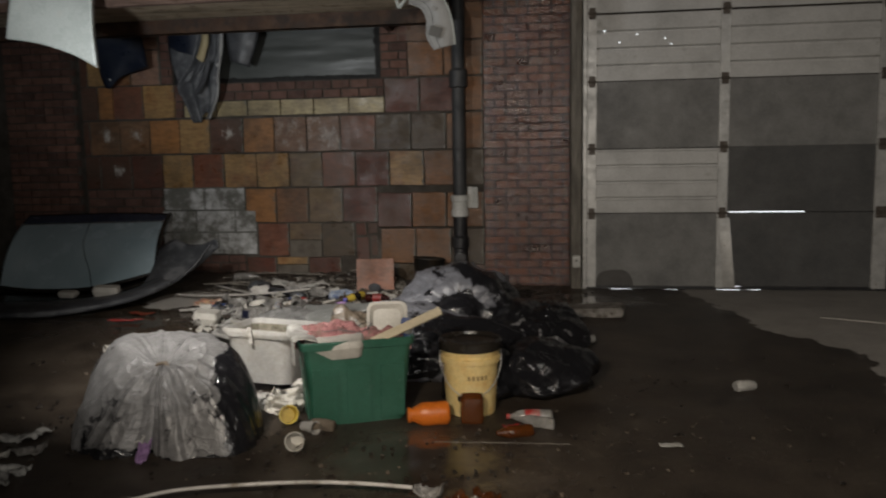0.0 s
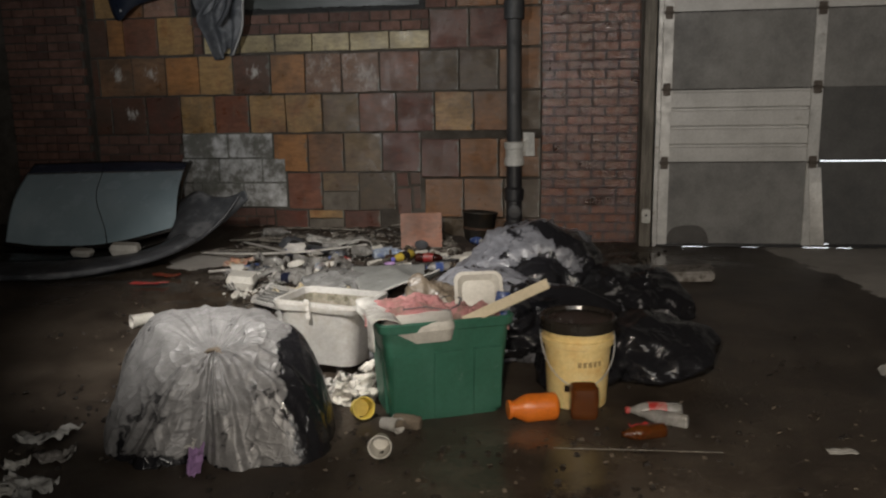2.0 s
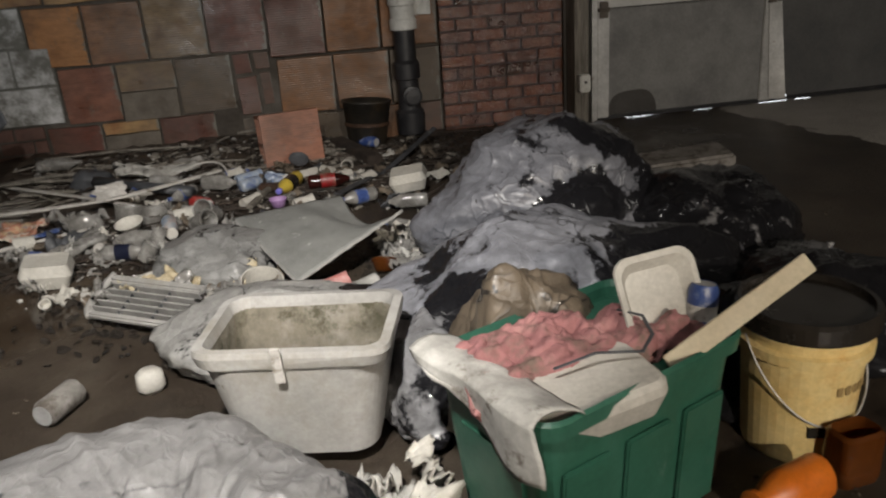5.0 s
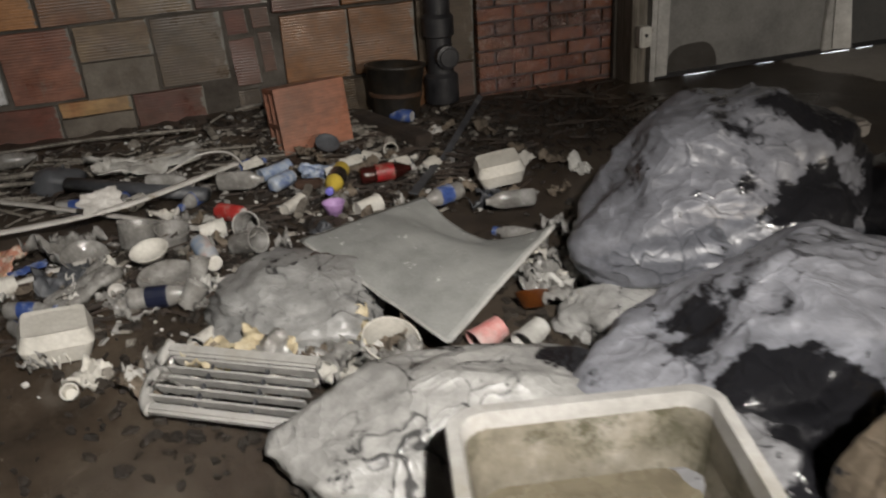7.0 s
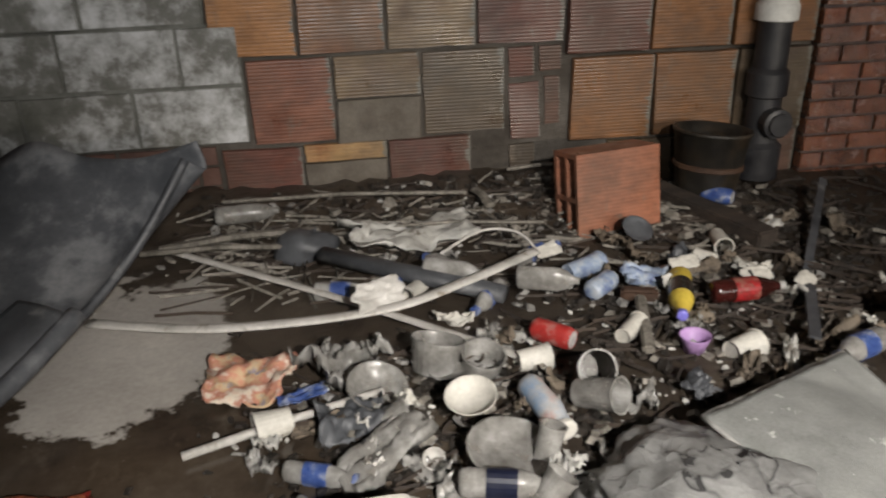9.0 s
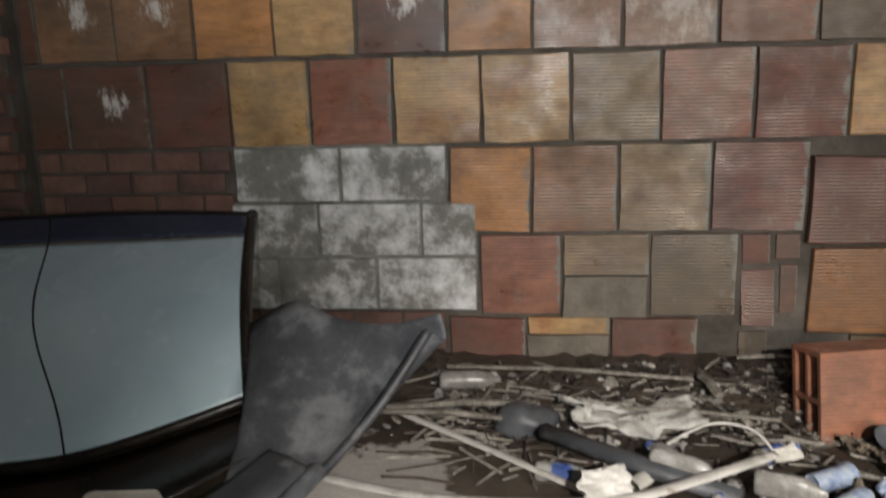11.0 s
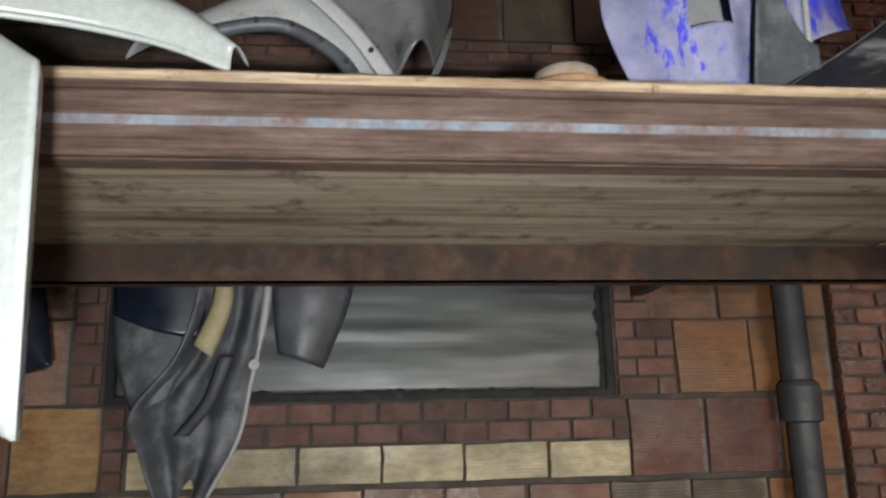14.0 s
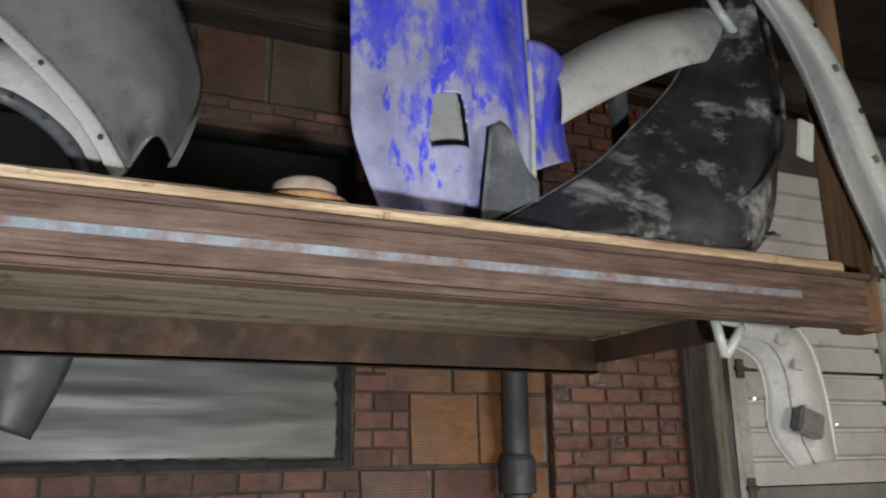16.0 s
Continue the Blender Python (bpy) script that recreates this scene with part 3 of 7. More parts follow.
for k in range(2):
    z0, z1 = 0.002 + 0.037 * k, 0.037 + 0.037 * k
    n = 60
    xs0, xs1 = -6.25 - sx, -0.86 - sx
    top = []
    for i in range(n + 1):
        x = xs0 + (xs1 - xs0) * i / n
        yf = 5.545 - sy + 0.006 * noise.noise(Vector((x * 4, k * 9, 0))) + 0.003 * noise.noise(Vector((x * 25, k, 0)))
        top.append([deck.verts.new((x - (0.1 if i == n and q else 0), y, z)) for q, (y, z) in enumerate(((yf, z0), (yf, z1), (6.76 - sy, z1), (6.76 - sy, z0)))])
    for a, b in zip(top, top[1:]):
        for q in range(4):
            deck.faces.new((a[q], b[q], b[(q + 1) % 4], a[(q + 1) % 4]))
    deck.faces.new(top[0])
    deck.faces.new(list(reversed(top[-1])))
bmesh.ops.recalc_face_normals(deck, faces=deck.faces)
part("deck", deck, WOOD_DECK, shelf, "worn weathered plywood deck")
lip = bmesh.new()
rows = []
for i in range(121):
    x = -6.25 - sx + 5.38 * i / 120
    a, b = noise.noise(Vector((x * 9, 1, 0))), noise.noise(Vector((x * 31, 2, 0)))
    y0 = 5.534 - sy - 0.003 * abs(b)
    rows.append([lip.verts.new(q) for q in ((x, y0 + 0.004, 0.0365), (x, y0 - 0.002 * a, 0.045), (x, y0 + 0.003 * b, 0.066 + 0.004 * a), (x, y0 + 0.014, 0.0755 + 0.003 * b), (x, 5.56 - sy, 0.0765))])
for a, b in zip(rows, rows[1:]):
    for q in range(4):
        lip.faces.new((a[q], b[q], b[q + 1], a[q + 1]))
part("raw_edge", lip, RAW_EDGE, shelf, "splintered raw plywood edge")
fr = bmesh.new()
xl, xr = -6.25 - sx, -0.80 - sx
yf = 5.53 - sy
box(fr, xl, yf, -0.105, xr, yf + 0.008, 0.035)
box(fr, xl, yf - 0.022, 0.022, xr, yf, 0.036, 0.003)
box(fr, xl, yf - 0.022, -0.108, xr, yf, -0.094, 0.003)
box(fr, xl, yf + 0.008, -0.108, xr, yf + 0.06, -0.1)
part("front_rail", fr, RUST, shelf, "rusted steel channel")
part("paint_stripe", boxed(xl, yf - 0.003, -0.044, xr - 0.25, yf - 0.0005, -0.025), PAINT_BLUE, shelf, "worn pale blue paint stripe")
br = bmesh.new()
xr2 = -0.89 - sx
box(br, xl, 6.695 - sy, -0.128, xr2, 6.703 - sy, 0.0)
box(br, xl, 6.695 - sy, -0.128, xr2, 6.76 - sy, -0.12)
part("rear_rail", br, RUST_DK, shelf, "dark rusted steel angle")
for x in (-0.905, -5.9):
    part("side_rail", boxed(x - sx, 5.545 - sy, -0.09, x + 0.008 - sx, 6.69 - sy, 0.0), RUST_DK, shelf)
for x, y in ((-0.675, 5.66), (-6.15, 5.66), (-6.15, 6.7)):
    part("post", boxed(x - 0.045 - sx, y - 0.045 - sy, -0.10, x + 0.045 - sx, y + 0.045 - sy, TOP - 2.50, bevel=0.006), WOOD_POST, shelf, "brown timber hanger post")
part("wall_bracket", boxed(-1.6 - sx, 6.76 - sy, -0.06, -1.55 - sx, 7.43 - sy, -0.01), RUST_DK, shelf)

# ---- materials of the litter ----
def bag_material(name, at, dust=(0.33, 0.33, 0.34), scale=2.6):
    """Thin black film under pale dust that is rubbed and washed off in patches."""
    m, nt, p = shader(name)
    patch = ramp(nt, noise_of(nt, scale, 9, 0.62), [(at, grey(0.0)), (at + 0.035, grey(1.0))])
    wet = nt.nodes.new("ShaderNodeAttribute")
    wet.attribute_name = "wet"
    rag_edge = nt.nodes.new("ShaderNodeMath")
    rag_edge.operation = "ADD"
    nt.links.new(wet.outputs["Fac"], rag_edge.inputs[0])
    nt.links.new(noise_of(nt, 8, 7, 0.6), rag_edge.inputs[1])
    patch = mixed(nt, 1.0, patch, ramp(nt, rag_edge.outputs[0], [(0.78, grey(1.0)), (0.83, grey(0.0))]), "MULTIPLY")
    soft = ramp(nt, noise_of(nt, 15, 8, 0.75), [(0.3, grey(0.55)), (0.66, grey(1.0))])
    dusty = mixed(nt, 1.0, soft, dust, "MULTIPLY")
    spots = ramp(nt, noise_of(nt, 26, 4, 0.6), [(0.68, grey(0.0)), (0.71, grey(1.0))])
    dusty = mixed(nt, spots, dusty, (0.02, 0.02, 0.022))
    streaks = ramp(nt, noise_of(nt, 9, 9, 0.72, (1.0, 1.0, 3.2)), [(0.36, grey(0.6)), (0.62, grey(1.3))])
    dusty = mixed(nt, 0.45, dusty, streaks, "MULTIPLY")
    p.inputs["Specular IOR Level"].default_value = 0.5
    p.inputs["Coat Weight"].default_value = 0.16
    p.inputs["Coat Roughness"].default_value = 0.25
    pos = nt.nodes.new("ShaderNodeNewGeometry").outputs["Position"]
    warp = node(nt, "ShaderNodeTexNoise", Scale=5.0, Detail=3.0)
    nt.links.new(pos, warp.inputs["Vector"])
    bent = nt.nodes.new("ShaderNodeVectorMath")
    bent.operation = "MULTIPLY_ADD"
    nt.links.new(warp.outputs["Color"], bent.inputs[0])
    bent.inputs[1].default_value = (0.16, 0.16, 0.16)
    nt.links.new(pos, bent.inputs[2])
    heights = []
    for scale, width in ((3.2, 0.022), (7.5, 0.03)):
        no = node(nt, "ShaderNodeTexNoise", Scale=scale, Detail=1.6, Roughness=0.5)
        nt.links.new(bent.outputs[0], no.inputs["Vector"])
        heights.append(ramp(nt, no.outputs["Fac"], [(0.5 - width, grey(0.0)), (0.5, grey(1.0)), (0.5 + width, grey(0.0))]))
    for scale, width in ((8.0, 0.07), (22.0, 0.12)):
        cell = node(nt, "ShaderNodeTexVoronoi", Scale=scale)
        cell.feature = "DISTANCE_TO_EDGE"
        nt.links.new(bent.outputs[0], cell.inputs["Vector"])
        heights.append(ramp(nt, cell.outputs["Distance"], [(0.0, grey(1.0)), (width, grey(0.25)), (0.5, grey(0.0))]))
    film_relief = mixed(nt, 0.45, mixed(nt, 0.4, heights[0], heights[1]), mixed(nt, 0.35, heights[2], heights[3]))
    rubbed = ramp(nt, noise_of(nt, 4.5, 6, 0.65), [(0.53, grey(0.0)), (0.57, grey(1.0))])
    worn = mixed(nt, 1.0, ramp(nt, mixed(nt, 0.5, heights[1], heights[2]), [(0.3, grey(0.0)), (0.6, grey(0.8))]), rubbed, "MULTIPLY")
    patch = mixed(nt, worn, patch, grey(0.0))
    nt.links.new(mixed(nt, patch, (0.012, 0.012, 0.014), dusty), p.inputs["Base Color"])
    nt.links.new(mixed(nt, patch, grey(0.2), grey(0.42)), p.inputs["Roughness"])
    bump(nt, p, film_relief, 0.5, 0.012)
    return m


BAG_GREY = bag_material("dusty_bag", 0.33, (0.22, 0.217, 0.217))
BAG_MIX = bag_material("half_dusty_bag", 0.40, (0.19, 0.196, 0.222))
BAG_BLACK = bag_material("black_bag", 0.62)
BAG_PALE = bag_material("pale_grey_bag", 0.37, (0.4, 0.395, 0.38), 3.4)
GREEN = surface("green_tote_plastic", [(0.022, 0.095, 0.06), (0.03, 0.115, 0.075), (0.045, 0.14, 0.098)], 4, (0.35, 0.55), 0.15, 60, 0.002, dirt=(0.2, 0.28, 0.24), dirt_at=(0.62, 0.76), dirt_scale=6)
CREAM_PLASTIC = surface("cream_bucket", [(0.7, 0.46, 0.15), (0.8, 0.62, 0.28), (0.82, 0.68, 0.38)], 3, (0.3, 0.5), 0.15, 60, 0.002, dirt=(0.5, 0.22, 0.04), dirt_at=(0.54, 0.8), dirt_scale=5)
TUB_GREY = surface("grey_tub", [(0.28, 0.275, 0.26), (0.38, 0.372, 0.355), (0.46, 0.452, 0.435)], 3, (0.45, 0.7), 0.12, 60, 0.002, dirt=(0.24, 0.22, 0.18), dirt_at=(0.5, 0.72), dirt_scale=4)
SLUDGE = surface("dirty_water", [(0.1, 0.085, 0.06), (0.15, 0.13, 0.09), (0.19, 0.17, 0.12)], 8, (0.12, 0.4), 0.3, 25, 0.006)
LID_BLACK = surface("black_lid", [(0.012, 0.011, 0.01), (0.03, 0.025, 0.02)], 6, (0.12, 0.3), 0.2, 60, 0.002)
FOAM = surface("white_foam", [(0.42, 0.4, 0.36), (0.54, 0.52, 0.47), (0.62, 0.6, 0.55)], 7, (0.5, 0.75), 0.2, 90, 0.002, dirt=(0.3, 0.27, 0.22), dirt_at=(0.6, 0.75), dirt_scale=15)
PINK = surface("pink_cloth", [(0.19, 0.085, 0.08), (0.35, 0.155, 0.155), (0.45, 0.23, 0.22)], 8, (0.75, 0.95), 0.8, 50, 0.008, dirt=(0.16, 0.11, 0.09), dirt_at=(0.5, 0.62), dirt_scale=9)
ORANGE = surface("orange_plastic", [(0.6, 0.14, 0.015), (0.75, 0.2, 0.02)], 6, (0.25, 0.45), 0.1, 60, 0.001, dirt=(0.3, 0.14, 0.05), dirt_at=(0.6, 0.75), dirt_scale=12)
YELLOW = surface("yellow_plastic", [(0.5, 0.36, 0.05), (0.65, 0.5, 0.08)], 8, (0.3, 0.5), 0.1, 60, 0.001, dirt=(0.25, 0.2, 0.1), dirt_at=(0.6, 0.75), dirt_scale=18)
PURPLE = surface("lilac_plastic", [(0.34, 0.2, 0.42), (0.44, 0.28, 0.52)], 8, (0.4, 0.7), 0.2, 60, 0.001)
RED = surface("red_print", [(0.26, 0.02, 0.02), (0.4, 0.035, 0.03), (0.42, 0.3, 0.27)], 22, (0.25, 0.5), 0.1, 60, 0.001, dirt=(0.25, 0.2, 0.18), dirt_at=(0.62, 0.75), dirt_scale=20)
BLUE = surface("blue_print", [(0.02, 0.04, 0.17), (0.05, 0.09, 0.26), (0.36, 0.38, 0.42)], 26, (0.25, 0.5), 0.1, 60, 0.001, dirt=(0.3, 0.3, 0.32), dirt_at=(0.62, 0.75), dirt_scale=20)
GREY_FILM = surface("dirty_clear_plastic", [(0.2, 0.19, 0.175), (0.36, 0.35, 0.33), (0.62, 0.61, 0.59)], 14, (0.06, 0.25), 0.4, 40, 0.004, dirt=(0.2, 0.18, 0.155), dirt_at=(0.55, 0.7), dirt_scale=18, clear=0.35, dirt_rough=0.4)
AMBER = surface("amber_glass", [(0.12, 0.035, 0.008), (0.22, 0.07, 0.015)], 8, (0.05, 0.2), 0.1, 40, 0.002, clear=0.5)
CARD = surface("wet_cardboard", [(0.08, 0.062, 0.045), (0.14, 0.11, 0.08), (0.2, 0.165, 0.125)], 8, (0.6, 0.9), 0.7, 60, 0.006, dirt=(0.05, 0.04, 0.03), dirt_scale=10)
PAPER = surface("grimy_paper", [(0.3, 0.29, 0.27), (0.46, 0.45, 0.42), (0.6, 0.59, 0.56)], 10, (0.6, 0.9), 0.5, 60, 0.003, dirt=(0.14, 0.12, 0.1), dirt_at=(0.56, 0.66), dirt_scale=16)
MAT_GREY = surface("grey_felt_panel", [(0.2, 0.205, 0.195), (0.27, 0.275, 0.265), (0.32, 0.325, 0.31)], 5, (0.7, 0.9), 0.6, 160, 0.003, dirt=(0.5, 0.5, 0.48), dirt_at=(0.645, 0.67), dirt_scale=24)
STRIP = surface("white_trim_strip", [(0.38, 0.37, 0.34), (0.52, 0.5, 0.47), (0.62, 0.6, 0.57)], 8, (0.4, 0.7), 0.2, 60, 0.002, dirt=(0.2, 0.17, 0.13), dirt_at=(0.56, 0.68), dirt_scale=14)
DARK_PLASTIC = surface("dark_grey_plastic", [(0.03, 0.032, 0.036), (0.06, 0.063, 0.07), (0.1, 0.105, 0.115)], 6, (0.35, 0.6), 0.3, 60, 0.003, dirt=(0.2, 0.2, 0.2), dirt_at=(0.6, 0.75), dirt_scale=9)
YELLOWED = surface("yellowed_paper", [(0.3, 0.24, 0.14), (0.45, 0.38, 0.25), (0.55, 0.5, 0.38)], 10, (0.5, 0.8), 0.4, 60, 0.003, dirt=(0.16, 0.11, 0.06), dirt_at=(0.56, 0.68), dirt_scale=14)
STONE = surface("broken_concrete", [(0.2, 0.19, 0.17), (0.3, 0.28, 0.26), (0.4, 0.38, 0.35)], 9, (0.7, 0.95), 0.8, 70, 0.006, dirt=(0.1, 0.085, 0.07), dirt_scale=12)


# ---- bags ----
def bag(c, r, seed, material, label, knot=(0, 0, 1), rz=0.0, folds=9, level=5, rough=1.0, tied=True, skirt=0.12, lobes=(), soaked=()):
    """A full bag: flat pulls and creases that run to the knot; lobes bulge it, soaked spots have lost their dust."""
    bm = bmesh.new()
    wet = bm.verts.layers.float.new("wet")
    bmesh.ops.create_icosphere(bm, subdivisions=level, radius=1.0)
    k = Vector(knot).normalized()
    side = k.orthogonal().normalized()
    up = k.cross(side)
    o = Vector((seed * 7.3, seed * 3.1, seed * 1.7))
    rnd = random.Random(seed)
    pulls = []
    for i in range(26):
        zz, ph = 1 - 2 * (i + 0.5) / 26, 2.39996 * i + rnd.uniform(-0.5, 0.5)
        n = Vector((math.sqrt(1 - zz * zz) * math.cos(ph), math.sqrt(1 - zz * zz) * math.sin(ph), zz)) + Vector((rnd.uniform(-0.2, 0.2), rnd.uniform(-0.2, 0.2), rnd.uniform(-0.2, 0.2)))
        pulls.append(n.normalized() / (rnd.uniform(0.84, 1.0)))
    for v in bm.verts:
        d = v.co.normalized()
        a = math.atan2(d.dot(up), d.dot(side))
        near = max(0.0, d.dot(k))
        tight = d + 0.10 * noise.noise_vector(d * 2.2 + o)
        s = 1.03 / sum(max(0.0, tight.dot(n)) ** 48 for n in pulls) ** (1 / 48)
        s += rough * 0.03 * noise.fractal(d * 1.2 + o, 0.8, 2.0, 2)
        th = math.acos(max(-1.0, min(1.0, d.dot(k))))
        ring = Vector((math.cos(a), math.sin(a), 0))
        run = math.sin(th) ** 0.7
        wob = 0.35 * noise.noise_vector(d * 1.6 + o)
        for turns, amount, sharp in ((3.0, 0.034, 1.6), (6.0, 0.02, 1.5), (13.0, 0.009, 1.3)):
            q = ring * turns + Vector((0, 0, 1.1 * th)) + wob * turns * 0.6 + o
            s += rough * amount * run * (max(0.0, 1 - 4.0 * abs(noise.noise(q))) ** sharp - 0.15)
        for scale, amount, width in ((1.7, 0.014, 0.16), (3.6, 0.009, 0.14), (8.0, 0.005, 0.14)):
            f = noise.voronoi((d + 0.5 * wob + 0.25 * k * near) * scale + o)[0]
            s += rough * amount * (max(0.0, 1 - (f[1] - f[0]) / width) ** 1.5 - 0.35)
        s += rough * near ** 2 * (0.012 * abs(math.sin(folds * a + 5 * noise.noise(d * 2 + o))) + 0.008 * math.sin(2.7 * folds * a + 5 * noise.noise(d * 3 + o)))
        s -= tied * 0.07 * smooth01((near - 0.85) / 0.1) * (1 - smooth01((near - 0.955) / 0.03))
        for way, amount, wide in lobes:
            s += amount * math.exp(-(d.angle(Vector(way)) / wide) ** 2)
        s += rough * 0.022 * near * (1 - smooth01((near - 0.9) / 0.1)) * (1 - 2.2 * abs(noise.noise(ring * 4.5 + wob + o)))
        v[wet] = max([0.0] + [1.0 - d.angle(Vector(way)) / wide for way, wide in soaked])
        p = Vector((d.x * r[0], d.y * r[1], d.z * r[2] if d.z > 0 else d.z * r[2] * 0.55)) * s
        p.z = max(p.z, -0.42 * r[2])
        if p.z < 0:
            p.x, p.y = p.x * (1 + skirt * -p.z / r[2]), p.y * (1 + skirt * -p.z / r[2])
        v.co = p
    z = ground(c[0], c[1]) + 0.42 * r[2] - 0.015
    ob = thing("trash_bag", pose(c[0], c[1], z, 0, 0, rz), label, "trash bag", "heap of trash bags")
    part("body", bm, material, ob, smooth=True)
    if not tied:
        return ob
    tip = Vector((k.x * r[0], k.y * r[1], k.z * r[2])) * 0.97
    q = k.to_track_quat("Z", "Y").to_matrix().to_4x4()
    neck = bmesh.new()
    n = 18
    rings = []
    for rr, hh in ((0.10, -0.03), (0.055, 0.0), (0.022, 0.02), (0.02, 0.035), (0.03, 0.05), (0.036, 0.07), (0.012, 0.075)):
        rings.append([neck.verts.new(((rr * (1 + 0.25 * (i % 2)) * math.cos(6.2832 * i / n)), rr * (1 + 0.25 * (i % 2)) * math.sin(6.2832 * i / n), hh * (1 + 0.2 * math.sin(3 * i)))) for i in range(n)])
    for a, b in zip(rings, rings[1:]):
        for i in range(n):
            neck.faces.new((a[i], a[(i + 1) % n], b[(i + 1) % n], b[i]))
    part("tied_neck", neck, material, ob, m=Matrix.Translation(tip) @ q @ Matrix.Scale(min(0.6, 1.5 * min(r)), 4), smooth=True)
    return ob



def slumped_bag(c, apex, crown, reach, seed, material, label):
    """A tied bag that has sunk: folds fan out from the knot, low in front and over a crown behind."""
    g = ground(c[0], c[1]) - 0.012
    o = Vector((seed * 3.7, seed * 1.9, seed * 5.1))

    def ridge(q):
        return max(0.0, 1 - 2.2 * abs(noise.noise(q)))

    def film(u, v):
        a = 2 * math.pi * u
        ring = Vector((math.cos(a), math.sin(a), 0))
        behind = smooth01(0.5 + 0.75 * math.sin(a))
        k = (a / (2 * math.pi) * len(reach)) % len(reach)
        i = int(k)
        f = smooth01(k - i)
        r = reach[i] * (1 - f) + reach[(i + 1) % len(reach)] * f
        r *= 1 + 0.12 * noise.noise(ring * 1.7 + o) + 0.05 * noise.noise(ring * 6 + o)
        front = apex * (1 - v ** 1.25) + 0.03 * math.sin(math.pi * v)
        rise = apex + (crown - apex) * smooth01(v / 0.42)
        back = rise * max(0.0, 1 - max(0.0, (v - 0.34) / 0.66) ** 3.2) ** 0.6
        z = front * (1 - behind) + back * behind
        swing = ring + 0.12 * v * noise.noise_vector(ring * 2.5 + o)
        span = math.sin(math.pi * min(1.0, v ** 0.75)) ** 0.6 * (0.72 - 0.3 * behind)
        fold = 0.034 * ridge(swing * 2.6 + o + Vector((0, 0, 0.5 * v))) ** 3 + 0.017 * ridge(swing * 6 + o + Vector((0, 0, 0.9 * v))) ** 3 + 0.007 * ridge(swing * 14 + o + Vector((0, 0, 1.5 * v))) ** 2
        sag = 0.035 * noise.fractal(Vector((ring.x * v, ring.y * v, 0)) * 3.0 + o, 0.8, 2.0, 2) + 0.016 * ridge(Vector((ring.x * v, ring.y * v, 0.3)) * 6.0 + o) ** 3
        z = max(0.0, z + span * (fold + sag))
        r = r * v + 0.2 * span * (fold + sag) + 0.012 * noise.noise(ring * 9 + o) * v
        return (r * math.cos(a), r * math.sin(a), z)

    ob = thing("trash_bag", pose(c[0], c[1], g), label, "trash bag", "heap of trash bags")
    bm = bmesh.new()
    wet = bm.verts.layers.float.new("wet")
    sheet(film, 260, 90, bm)
    for q in bm.verts:
        a, d = math.degrees(math.atan2(q.co.y, q.co.x)), math.hypot(q.co.x, q.co.y)
        q[wet] = max(0.0, max(0.0, min(1.0, (d - 0.2) / 0.14)) * max(0.0, 1 - abs(a - 12) / 48), 0.75 * max(0.0, 1 - q.co.z / 0.09) * max(0.0, 1 - abs(a + 130) / 70), 0.45 * (1 - q.co.z / 0.05))
    part("body", bm, material, ob, smooth=True)
    part("knot", tube(bmesh.new(), [(-0.035, 0.01, apex - 0.005), (-0.015, -0.005, apex + 0.014), (0.012, 0.005, apex + 0.018), (0.04, -0.012, apex + 0.002)], 0.013, 8, 0.7), CARD, ob, "stained brown knot", smooth=True)
    return ob


slumped_bag((-1.85, 3.35), 0.375, 0.455, (0.45, 0.45, 0.64, 0.74, 0.47, 0.33, 0.16, 0.30), 1, BAG_GREY, "large dusty grey trash bag slumped on the wet floor")
bag((-0.66, 5.26), (0.48, 0.37, 0.37), 2, BAG_MIX, "big tied trash bag with pale dust over black film", (0.02, -0.85, 0.3), folds=13, level=6, lobes=(((-0.95, -0.25, -0.1), 0.24, 0.45), ((-0.25, 0.1, 1), 0.06, 0.4)), soaked=(((0.95, -0.15, 0.25), 1.15), ((0.05, -0.85, 0.3), 0.6), ((0.45, -0.3, 0.85), 0.6)))
bag((-0.93, 4.60), (0.50, 0.36, 0.30), 3, bag_material("torn_dusty_bag", 0.42, (0.27, 0.277, 0.31), 2.6), "slack black trash bag with grey dust patches", (0.35, -0.8, 0.45), folds=8, level=6, lobes=(((1, 0.1, -0.3), 0.55, 0.6), ((-1, 0.05, 0.15), 0.12, 0.5)), soaked=(((0.8, -0.5, 0.3), 1.05), ((-0.55, -0.7, 0.35), 0.62), ((0.05, -0.9, 0.0), 0.9)))
bag((-0.13, 5.02), (0.30, 0.34, 0.26), 4, BAG_BLACK, "wet glossy black trash bag", (0.2, -0.4, 0.8), level=5, rough=1.6)
bag((-0.10, 4.40), (0.28, 0.34, 0.20), 5, BAG_BLACK, "low wet black trash bag behind the bucket", (0.3, 0.2, 0.9), level=5, rough=1.6)
bag((-0.44, 4.22), (0.22, 0.24, 0.22), 9, BAG_BLACK, "black trash bag squeezed beside the green tote", (0.1, -0.6, 0.6), level=4, rough=1.5)
bag((-1.68, 4.76), (0.46, 0.24, 0.17), 6, BAG_PALE, "pale grey sack sagging beside the tub", (-0.9, -0.2, 0.2), rz=-12, folds=6, rough=1.3, tied=False, lobes=(((-0.9, -0.5, 0), 0.12, 0.5),), soaked=(((0.8, 0.1, 0.6), 0.75), ((0.2, 0.9, 0.3), 0.6)))
